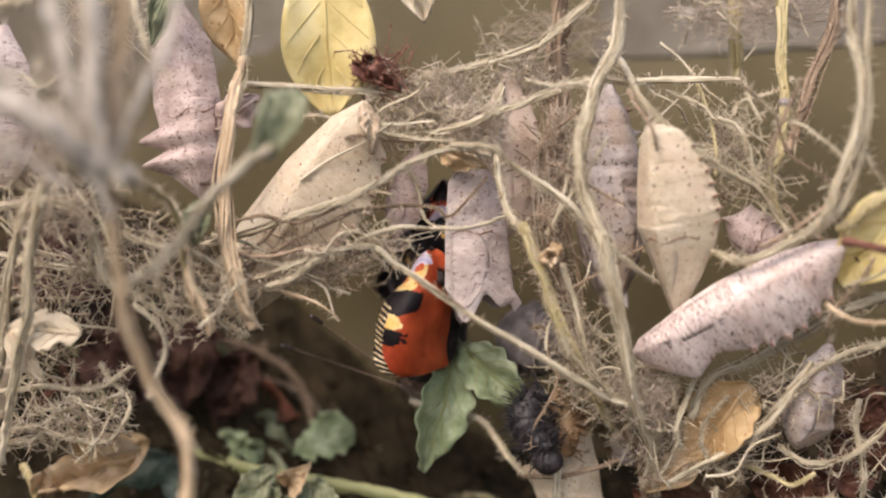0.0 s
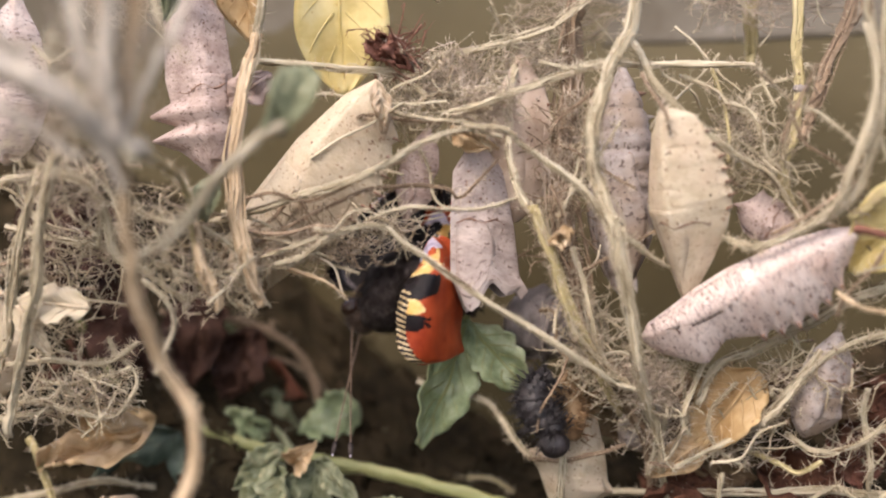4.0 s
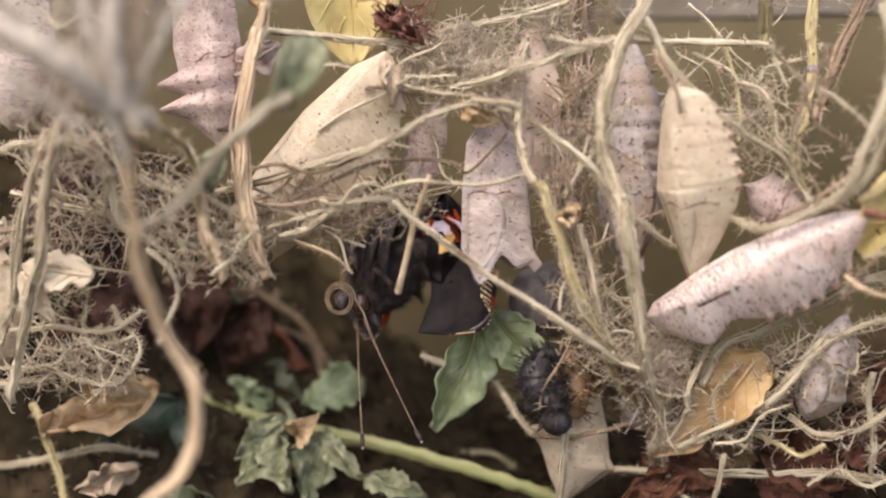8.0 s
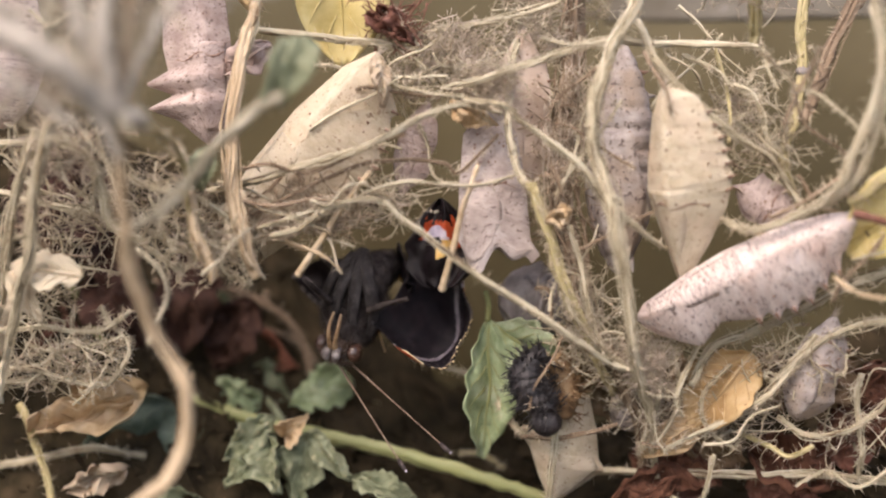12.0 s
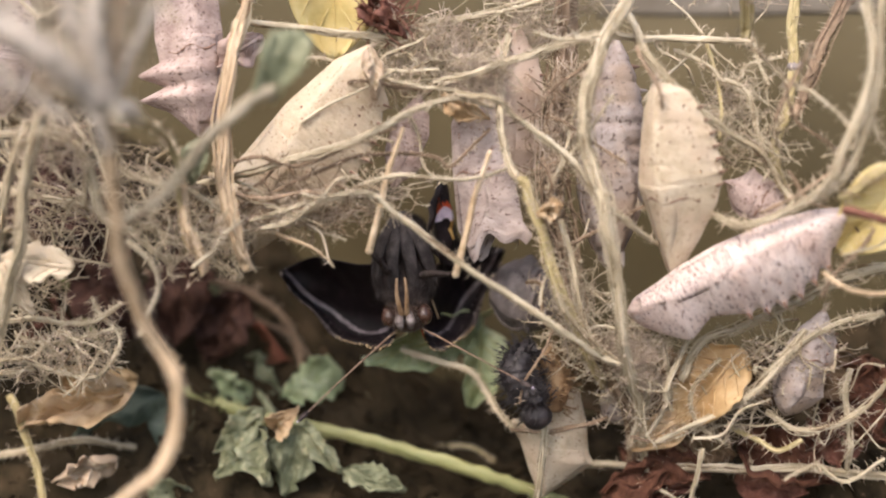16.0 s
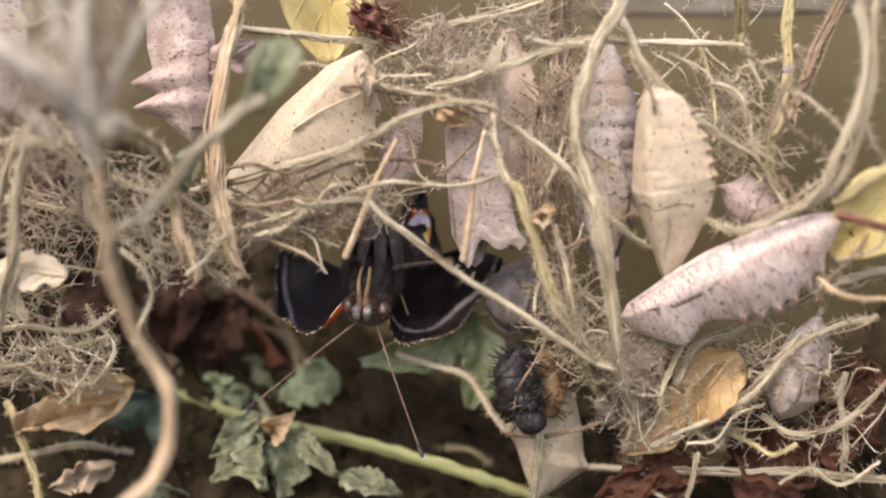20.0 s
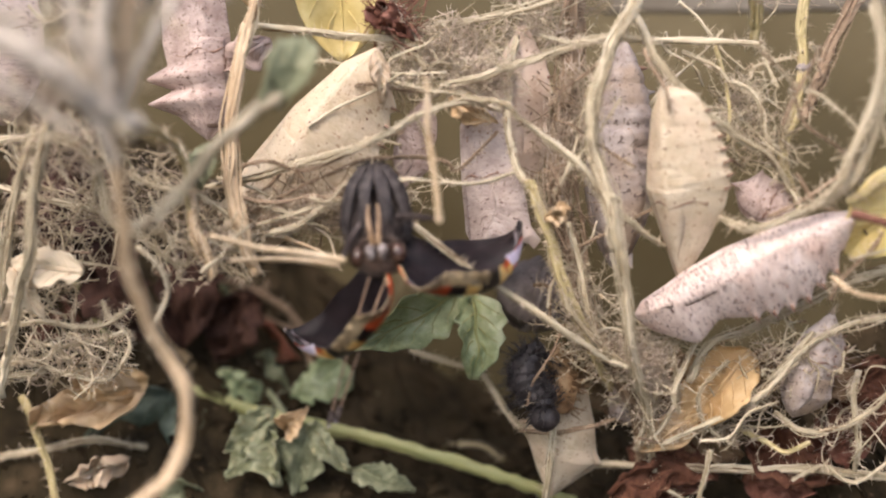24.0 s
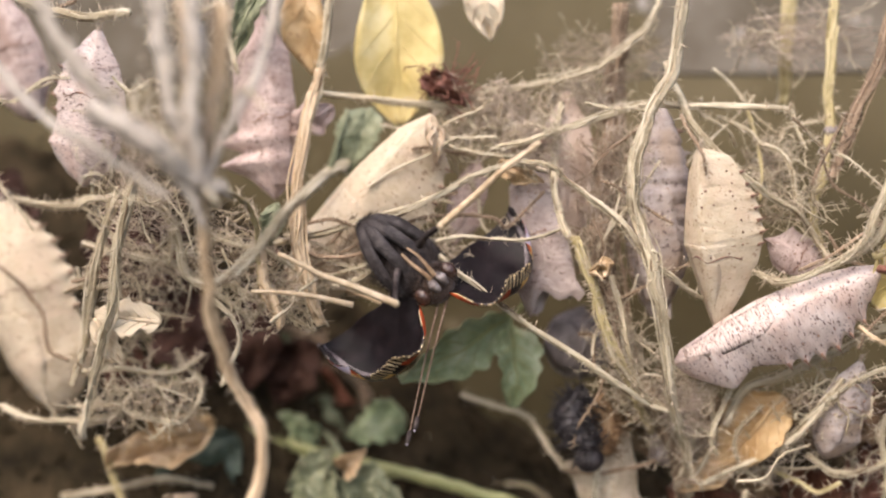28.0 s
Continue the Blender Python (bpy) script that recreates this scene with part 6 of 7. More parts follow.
def hindwing(side, seed):
    """A small limp hindwing with an eyespot: hinge at the origin, tip along x."""
    n, m = 60, 36
    rows = []
    for i in range(n + 1):
        u = i / n
        half = 3.4 * max(0.3 * (1 - u) + math.sin(math.pi * u**0.8) ** 0.7, 0.05)
        row = []
        for j in range(m + 1):
            v = 1 - 2 * j / m
            y = v * half * (1 + 0.06 * math.sin(u * 24 + seed) * abs(v))
            z = -1.1 * abs(v) ** 2 * math.sin(math.pi * u) - 2.0 * max(0, u - 0.6) ** 2 + 0.35 * math.sin(v * 6 + u * 4) + 0.35 * noise.noise(Vector((u * 5, v * 3, seed)))
            row.append(vec((u * 10.0 * side, y, z)))
        rows.append(row[::-1])

    def upper(i, j):
        u, v = i / n, 2 * j / m - 1
        wob = 0.06 * noise.noise(Vector((u * 11, v * 6, 3)))
        e = math.hypot((u - 0.50) * 2.4, (v - 0.1) * 1.1)
        if e < 0.17 + wob or (v > 0.1 and u < 0.53):
            return 1
        if e < 0.46 + wob:
            return 3 if u > 0.53 else 2
        return 1 if u < 0.45 or u > 0.74 + wob * 3 or abs(v) > 0.6 + wob else 0

    if side > 0:
        return Geo().sheet(rows, 0.14, upper, 1)
    return Geo().sheet([r[::-1] for r in rows], 0.14, lambda i, j: upper(i, m - 1 - j), 1)


WING_MATS = [M_REDWING, M_BLACKWING, M_YELLOWWING, M_LILACWING, M_BROWNWING, M_STRIPE, M_SHINE]


def butterfly():
    rnd = random.Random(5)
    ob = thing("butterfly", (0, 0, 0), "newly emerged red butterfly with soft crumpled black-backed wings", "butterfly")
    g = Geo()
    g.blob((0, 0.8, 0.3), (vec((0, 4.3, 0)), vec((3.1, 0, 0)), vec((0, 0, 3.3))), 14, 18, 0.12)
    th = part("thorax", g, M_FUR, ob)
    g = Geo()
    tuft(g, (0, 0.8, 0.3), (3.1, 4.3, 3.3), 3600, 1.6, (0, -0.8, 0), rnd, 0.045)
    tuft(g, (0, -2.2, -2.0), (1.5, 3.0, 0.9), 1200, 1.1, (0, -0.9, -0.3), rnd, 0.045)
    part("fur", g, M_FUR, th)
    line = [vec((0, -2.5 - 5.0 * (t / 16) ** 0.8, 0.2 + 9.0 * (t / 16) ** 1.4)) for t in range(17)]
    g = Geo()
    g.tube(smooth(line, 3), lambda t: 2.5 * (1 - 0.72 * t**2.2) * (1 - 0.03 * (0.5 + 0.5 * math.cos(t * 44))), 18)
    ab = part("abdomen", g, M_FUR, ob)
    g = Geo()
    for k in range(1300):
        t = rnd.random()
        p, ahead = along(line, t)
        d = unit(cross(ahead, (rnd.uniform(-1, 1), rnd.uniform(-1, 1), rnd.uniform(-1, 1))))
        q = p + d * 2.3 * (1 - 0.7 * t**2.2)
        g.spike(q, q + d * 0.35 + ahead * rnd.uniform(0.5, 1.2), 0.06)
    part("fur", g, M_FUR, ab)
    g = Geo()
    g.blob((0, 5.0, -0.5), (vec((0, 1.8, 0)), vec((2.1, 0, 0)), vec((0, 0, 1.8))), 10, 16, 0.05)
    head = part("head", g, M_BROWNFUR, ob, "brown furry head")
    g = Geo()
    tuft(g, (0, 4.8, -0.7), (2.3, 1.7, 2.0), 1100, 1.0, (0, 0.1, -0.3), rnd, 0.045)
    part("fur", g, M_BROWNFUR, head)
    for s in (-1, 1):
        g = Geo()
        g.blob((1.95 * s, 5.0, -1.2), (vec((0.3 * s, 1.15, 0)), vec((0.9, -0.3 * s, 0)), vec((0, 0, 1.15))), 12, 16)
        part("eye", g, M_EYE, head, "round brown eye")
        g = Geo()
        g.tube(smooth([(0.45 * s, 5.0, -2.5), (0.62 * s, 5.9, -2.8), (0.5 * s, 6.6, -2.3)], 5), lambda t: 0.52 * math.sin(math.pi * (0.25 + 0.6 * t)), 10, wobble=0.3)
        part("palp", g, M_SHINE, head, "pale scaly palp")
        g = Geo()
        g.tube(smooth([(0.3 * s, 5.2, -2.9), (0.4 * s, 4.4, -3.8), (0.55 * s, 3.0, -4.5), (0.45 * s, 1.4, -4.7)], 6), lambda t: 0.34 * (1 - 0.6 * t), 8, flat=0.6, wobble=0.2)
        part("proboscis_half", g, M_PROB, head, "amber half of the proboscis")
        for k in range(2):
            a = (1.0 + 1.75 * k) * s
            line = smooth([((0.15 + 0.3 * k) * s, -6.4 + 0.5 * k, -2.6), (a * 0.42, -4.4, -3.9), (a * 0.9, -1.2 - 0.5 * k, -3.9 + 0.6 * k), (a * 1.1, 1.8 - 1.0 * k, -2.4 + 0.6 * k), (a * 1.0, 3.4 - 0.8 * k, -0.6)], 6)
            g = Geo().tube(line, lambda t: 0.34 + 0.42 * math.sin(math.pi * t**0.7), 12, 0.12, 3, 0.75, 0.3, 0.1, 0.2, k)
            leg = part("folded_leg", g, M_LEGFUR, ob, "dark grey furry folded leg")
            g = Geo()
            for w in range(420):
                p, ahead = along(line, rnd.random())
                d = unit(cross(ahead, (rnd.uniform(-1, 1), rnd.uniform(-1, 1), rnd.uniform(-1, 1))))
                q = p + d * 0.5
                g.spike(q, q + d * rnd.uniform(0.2, 0.6) + ahead * rnd.uniform(0.4, 1.3), 0.04)
            part("fur", g, M_LEGFUR, leg)
    body = [ob]
    for s in (-1, 1):
        body.append(part("forewing", forewing(s, 3 + s), WING_MATS, ob, "red and black soft forewing, black beneath"))
    for s in (-1, 1):
        body.append(part("hindwing", hindwing(s, 8 + s), WING_MATS, ob, "small limp hindwing with a pale eyespot"))
    for s in (-1, 1):
        g = Geo()
        shaft = [vec((0, 14.5 * t / 20, 0.5 * math.sin(t / 20 * 3))) for t in range(21)]
        g.tube(shaft, lambda t: 0.105 * (1 + 0.25 * math.cos(t * 130)), 6)
        a = part("antenna", g, M_ANT, ob, "thin ringed grey-brown antenna")
        g = Geo()
        g.tube([shaft[-1] + vec((0, q, 0)) for q in (-0.2, 0.3, 0.9, 1.3)], lambda t: 0.12 + 0.16 * math.sin(math.pi * (0.15 + 0.8 * t)), 8)
        part("club", g, M_FUR, a, "dark antenna club with a pale tip")
        g = Geo()
        g.blob(shaft[-1] + vec((0, 1.35, 0)), (vec((0, 0.15, 0)), vec((0.13, 0, 0)), vec((0, 0, 0.13))), 5, 8)
        part("club_tip", g, M_LILACWING, a)
        body.append(a)
    for s in (-1, 1):
        g = Geo()
        g.tube([vec((0, 6.2 * t / 8, 0.5 * math.sin(t / 8 * 3.1))) for t in range(9)], lambda t: 0.42 * (1 - 0.4 * t), 8)
        f = part("femur", g, M_FUR, ob, "dark furry upper leg")
        g = Geo()
        tuft(g, (0, 3, 0.3), (0.35, 3, 0.35), 60, 0.6, (0, 0.4, 0), rnd, 0.05)
        part("fur", g, M_FUR, f)
        g = Geo()
        line = smooth([(0, 0, 0), (0.1, 4.5, 0.15), (0.0, 8.2, 0.1), (0.25, 10.5, 0.3), (0.5, 13.4, 0.2)], 6)
        g.tube(line, lambda t: 0.40 - 0.16 * t + 0.05 * math.cos(t * 40) * (t > 0.6), 8)
        g.blob((0, 0, 0), (vec((0, 0.45, 0)), vec((0.45, 0, 0)), vec((0, 0, 0.45))), 6, 8)
        t = part("shank", g, M_LEG, ob, "tan lower leg with a jointed foot")
        g = Geo()
        for k in (-1, 1):
            g.tube(smooth([(0.5, 13.3, 0.2), (0.7 + 0.15 * k, 13.8, 0.3), (0.8 + 0.3 * k, 13.9, 0.0)], 3), lambda q: 0.08 * (1 - 0.7 * q), 5)
        part("claw", g, M_SPINE, t)
        body.extend((f, t))
    g = Geo()
    g.tube(smooth([(0, 0, 0), (0.2, 4.5, 0.5), (0.0, 8.2, 0.6), (-0.3, 11.0, 0.2)], 6), lambda t: 0.34 - 0.15 * t, 8)
    body.append(part("shank", g, M_LEG, ob, "thin tan lower leg"))
    coil = [vec((math.cos(k * 0.3) * (1.75 - 0.012 * k), math.sin(k * 0.3) * (1.9 - 0.013 * k), -0.5 + 0.012 * k)) for k in range(56)]
    g = Geo().tube([coil[0] + vec((1.8, -4.2, 0)), coil[0] + vec((0.9, -1.6, 0))] + coil, lambda t: 0.13 * (1 - 0.4 * t), 6)
    body.append(part("proboscis", g, M_PROBTAN, ob, "thin coiled tan proboscis"))
    return body


def empty_case():
    """The butterfly's own emptied case, which it drags aside."""
    ob = keeled((0, 0, 0), (0, 0, -16.0), (1, 0, 0), 8.0, M_CASE, "thin grey-pink emptied chrysalis case beside the butterfly", top=((0, 0.16), (0.15, 0.36), (0.5, 0.46), (0.86, 0.5), (0.95, 0.62), (1, 0.5)), low=((0, 0.16), (0.15, 0.36), (0.5, 0.44), (0.9, 0.48), (1, 0.4)), teeth=0, seed=21, ragged=0.55, seams=(0.5,), bulge=0.2, freckles=16)
    return ob


def hanging_leaf():
    ob = thing("green_leaf", (0, 0, 0), "light green curled nettle leaf hanging below the butterfly", "leaf", "leaves")
    leaf((0, 0, 0), (-4.6, -0.5, -15.0), (0.4, -1, 0.1), 6.0, M_LEAF, "", parent=ob, seed=41, cup=0.75, crumple=0.9, curl=1.6, teeth=5, vein=M_GREENSTEM, ends=0.9)
    leaf((0.6, 0.4, -0.5), (7.6, -0.5, -8.2), (-0.1, -1, 0.3), 5.6, M_LEAF, "", parent=ob, seed=42, cup=0.8, crumple=0.9, curl=1.2, teeth=5, vein=M_GREENSTEM, ends=0.9)
    part("leaf_stalk", Geo().tube(smooth([(0, 0, 0), (0.5, 1, 1.6), (0.4, 2, 3.2)], 5), 0.32, 7), M_GREENSTEM, ob)
    return ob


def frame_of(p, ahead, back):
    """The pose of a body at p (millimetres) whose y goes ahead and whose z goes to its back."""
    y = unit(ahead)
    z = unit(vec(back) - y * np.dot(back, y))
    x = cross(y, z)
    m = Matrix(((x[0], y[0], z[0]), (x[1], y[1], z[1]), (x[2], y[2], z[2]))).to_4x4()
    return Matrix.Translation(Vector(vec(p) * MM)) @ m


BODY, WING_L, WING_R, HIND_L, HIND_R, ANT_L, ANT_R, FEM_L, SHANK_L, FEM_R, SHANK_R, MID_L, PROBOSCIS = butterfly()
CASE = empty_case()
GREEN = hanging_leaf()


def aimed(p, q, up=(0, -1, 0.3)):
    return frame_of(p, vec(q) - vec(p), up)


def motions():
    # time, thorax, way of the head, way of the back
    flight = [
        (0, (-1.5, 9.0, -4.9), (-0.35, -0.1, -0.93), (-0.1, -1, 0)),
        (2, (-5.4, 10.0, -1.8), (-0.65, 0.0, -0.75), (0.4, -0.9, -0.2)),
        (3, (-6.0, 10.0, -1.7), (-0.7, 0.0, -0.7), (0.5, -0.85, -0.3)),
        (6, (-7.8, 9.0, -3.0), (-0.8, -0.15, -0.6), (0.5, -0.2, -0.7)),
        (7, (-6.6, 8.0, -5.2), (-0.25, -0.2, -1), (0.8, 0.1, -0.3)),
        (7.5, (-7.05, 7.5, -3.45), (-0.42, -0.23, -0.9), (0.8, 0.3, -0.4)),
        (8, (-7.5, 7.0, -1.7), (-0.6, -0.25, -0.8), (0.8, 0.5, -0.5)),
        (9.5, (-7.7, 6.0, -3.6), (-0.15, -0.25, -1), (0.5, 0.9, -0.2)),
        (11, (-6.7, 6.0, -4.5), (-0.25, -0.25, -1), (0.3, 1, -0.2)),
        (12, (-10.1, 6.0, -5.7), (-0.3, -0.25, -1), (0.2, 1, -0.2)),
        (12.5, (-7.6, 6.0, -6.4), (-0.3, -0.25, -1), (0.2, 1, -0.2)),
        (13.2, (-6.2, 6.0, -5.1), (-0.15, -0.27, -1), (0.13, 1, -0.23)),
        (13.9, (-5.5, 6.0, -3.5), (0.0, -0.3, -1), (0.06, 1, -0.27)),
        (14.5, (-3.6, 6.0, -2.4), (0.1, -0.3, -1), (0.0, 1, -0.3)),
        (17, (-3.3, 6.0, -2.5), (0.08, -0.3, -1), (0, 1, -0.3)),
        (19, (-4.0, 6.0, -2.6), (0.08, -0.3, -1), (0, 1, -0.3)),
        (20, (-5.8, 5.0, -1.4), (-0.12, -0.45, -0.9), (0.05, 1, -0.5)),
        (20.5, (-6.5, 5.0, -1.4), (-0.2, -0.45, -0.88), (0.1, 1, -0.5)),
        (21, (-7.2, 5.0, -1.4), (-0.25, -0.5, -0.85), (0.12, 1, -0.5)),
        (21.5, (-7.9, 5.0, -1.3), (-0.25, -0.5, -0.85), (0.12, 1, -0.55)),
        (22.5, (-6.6, -1.0, 2.2), (-0.05, -0.65, -0.72), (0.05, 0.8, -0.7)),
        (23.5, (-6.9, -6.0, 5.1), (0.15, -0.75, -0.65), (0, 0.7, -0.8)),
        (24, (-5.2, -6.0, 4.1), (0.15, -0.75, -0.65), (0, 0.7, -0.8)),
        (25, (-2.1, -6.0, 4.3), (0.6, -0.62, -0.5), (-0.1, 0.6, -0.8)),
        (25.5, (-6.2, -6.0, 10.5), (0.3, -0.85, -0.4), (0.1, 0.45, -1)),
        (26, (-9.0, -6.0, 9.3), (0.35, -0.8, -0.45), (0.05, 0.5, -0.9)),
        (27, (-9.5, -6.0, 6.5), (0.75, -0.4, -0.5), (0, 0.85, -0.5)),
        (28, (-8.4, -6.0, 5.9), (0.78, -0.4, -0.5), (0.05, 0.85, -0.5)),
    ]
    poses = {t: frame_of(p, a, b) for t, p, a, b in flight}
    walk(BODY, list(poses.items()))

    # wings: time, hinge, way of the tip, way of the leading edge; turned into the body's space
    def wing_rows(ob, side, rows):
        out = []
        for t, root, tip, lead in rows:
            x = unit(tip) * side
            y = unit(vec(lead) - x * np.dot(lead, x))
            z = cross(x, y)
            out.append((t, poses[t].inverted() @ frame_of(root, y, z)))
        walk(ob, out)

    right = [
        (0, (0.9, 5.0, -7.0), (0.0, -0.1, 1), (-0.55, -0.83, 0.05)),
        (2, (0.5, 5.0, -7.4), (-0.05, -0.1, 1), (-0.5, -0.86, 0.05)),
        (3, (2.2, 4.5, -6.6), (-0.12, -0.1, 1), (-0.4, -0.9, 0)),
        (6, (2.8, 4.5, -9.2), (-0.25, -0.1, 0.95), (-0.4, -0.9, -0.1)),
        (7, (4.0, 4.5, -10.5), (-0.28, -0.1, 0.93), (-0.38, -0.9, -0.15)),
        (7.5, (1.5, 4.0, -9.7), (-0.15, 0, 0.97), (0.1, -0.98, -0.05)),
        (8, (-3.9, 3.5, -8.2), (0.1, 0.3, 0.95), (0.78, -0.5, -0.2)),
        (9.5, (-5.7, 3.0, -7.3), (0.35, 0.5, 0.7), (0.8, -0.2, -0.45)),
        (11, (-5.7, 3.0, -6.1), (0.5, 0.6, 0.55), (0.7, 0.0, -0.68)),
        (12, (-8.2, 3.0, -6.4), (0.5, 0.6, 0.55), (0.7, 0.0, -0.68)),
        (12.5, (-6.6, 3.0, -6.4), (0.5, 0.6, 0.55), (0.7, 0.0, -0.68)),
        (13.2, (-3.8, 3.5, -5.1), (0.55, 0.65, 0.4), (0.5, 0.1, -0.85)),
        (13.9, (-2.3, 4.0, -3.1), (0.55, 0.75, 0.25), (0.25, 0.25, -0.92)),
        (14.5, (-1.6, 4.0, -1.2), (0.55, 0.8, 0.1), (0.1, 0.38, -0.92)),
        (17, (-1.1, 4.0, -1.4), (0.55, 0.8, 0.1), (0.1, 0.38, -0.92)),
        (19, (-1.5, 4.0, -1.4), (0.55, 0.8, 0.1), (0.1, 0.38, -0.92)),
        (20, (-4.1, 4.0, 0.5), (0.8, 0.45, -0.05), (0, 0.12, -0.98)),
        (20.5, (-4.5, 4.0, -1.3), (0.85, 0.4, -0.18), (-0.1, 0.1, -1)),
        (21, (-5.1, 4.0, -2.0), (0.84, 0.4, -0.25), (-0.22, 0.05, -0.97)),
        (21.5, (-5.8, 4.0, -1.9), (0.84, 0.4, -0.25), (-0.22, 0.05, -0.97)),
        (22.5, (-4.3, -2.0, 2.3), (0.9, 0.3, -0.1), (-0.1, -0.4, -0.9)),
        (23.5, (-5.0, -7.0, 4.2), (0.93, 0.3, -0.04), (0.05, -0.83, -0.5)),
        (24, (-3.6, -7.0, 3.5), (0.93, 0.3, 0.02), (0.1, -0.83, -0.5)),
        (25, (-1.2, -7.0, 3.9), (0.75, 0.5, 0.3), (0.3, -0.8, -0.5)),
        (25.5, (-5.6, -7.0, 8.5), (0.97, 0.2, 0.0), (0.05, -0.92, 0.24)),
        (26, (-8.1, -7.0, 7.5), (0.97, 0.2, 0.06), (0.05, -0.92, 0.2)),
        (27, (-7.6, -7.0, 6.0), (0.65, 0.6, 0.42), (0.38, -0.7, -0.58)),
        (28, (-6.5, -7.0, 5.5), (0.65, 0.6, 0.42), (0.38, -0.7, -0.58)),
    ]
    left = [
        (0, (0.3, 15.0, -2.7), (0.2, 0.2, 1), (-1, 0.2, 0)),
        (2, (-3.4, 14.0, -2.2), (0.1, 0.2, 1), (-1, 0.2, 0)),
        (3, (-4.8, 13.0, -2.1), (0.05, 0.2, 1), (-1, 0.2, 0)),
        (6, (-6.6, 12.0, -2.6), (0.1, 0.4, 0.9), (-0.9, 0.1, -0.1)),
        (7, (-6.3, 12.0, -3.0), (-0.1, 0.6, 0.75), (-0.85, 0.1, -0.4)),
        (7.5, (-7.3, 10.0, -1.9), (-0.35, 0.75, 0.5), (-0.6, 0.1, -0.75)),
        (8, (-8.2, 9.0, -0.2), (-0.5, 0.8, 0.1), (-0.3, 0.5, -0.85)),
        (9.5, (-8.0, 6.0, 1.0), (-0.6, 0.75, -0.2), (0, 0.3, -1)),
        (11, (-7.2, 5.0, 1.7), (-0.62, 0.72, -0.25), (0.1, 0.3, -1)),
        (12, (-10.4, 5.0, 1.1), (-0.62, 0.72, -0.25), (0.1, 0.3, -1)),
        (12.5, (-8.4, 5.0, 0.8), (-0.62, 0.72, -0.2), (0.1, 0.3, -1)),
        (13.2, (-7.3, 5.0, 0.2), (-0.75, 0.6, -0.15), (0.05, 0.3, -1)),
        (13.9, (-5.9, 4.5, -0.1), (-0.85, 0.5, -0.1), (0.02, 0.35, -0.95)),
        (14.5, (-5.4, 4.0, -0.3), (-0.93, 0.3, -0.1), (0.02, 0.27, -0.95)),
        (17, (-5.3, 4.0, -0.7), (-0.93, 0.3, -0.1), (0.02, 0.27, -0.95)),
        (19, (-5.8, 4.0, -0.8), (-0.93, 0.3, -0.1), (0.02, 0.27, -0.95)),
        (20, (-7.1, 4.0, -0.6), (-0.8, 0.6, 0.02), (0.02, -0.7, -0.7)),
        (20.5, (-7.7, 4.0, -0.7), (-0.8, 0.6, 0.02), (0.05, -0.88, -0.45)),
        (21, (-8.6, 4.0, -0.5), (-0.8, 0.6, 0.02), (0.05, -0.88, -0.45)),
        (21.5, (-9.3, 4.0, -0.5), (-0.8, 0.6, 0.02), (0.05, -0.88, -0.45)),
        (22.5, (-7.6, -2.0, 1.1), (-0.85, 0.15, -0.45), (0.35, -0.6, -0.7)),
        (23.5, (-7.2, -7.0, 3.1), (-0.68, 0.1, -0.72), (0.45, -0.8, -0.42)),
        (24, (-5.5, -7.0, 2.5), (-0.68, 0.1, -0.72), (0.45, -0.8, -0.42)),
        (25, (-2.9, -7.0, 2.5), (-0.68, 0.15, -0.7), (0.48, -0.78, -0.42)),
        (25.5, (-6.5, -7.0, 7.9), (-0.46, 0, -0.88), (0.5, -0.84, -0.25)),
        (26, (-8.3, -7.0, 7.5), (-0.38, 0, -0.92), (0.5, -0.84, -0.22)),
        (27, (-9.4, -7.0, 5.6), (-0.72, 0.2, -0.62), (0.52, -0.6, -0.6)),
        (28, (-8.5, -7.0, 4.9), (-0.72, 0.2, -0.62), (0.52, -0.6, -0.6)),
    ]
    wing_rows(WING_R, 1, right)
    wing_rows(WING_L, -1, left)
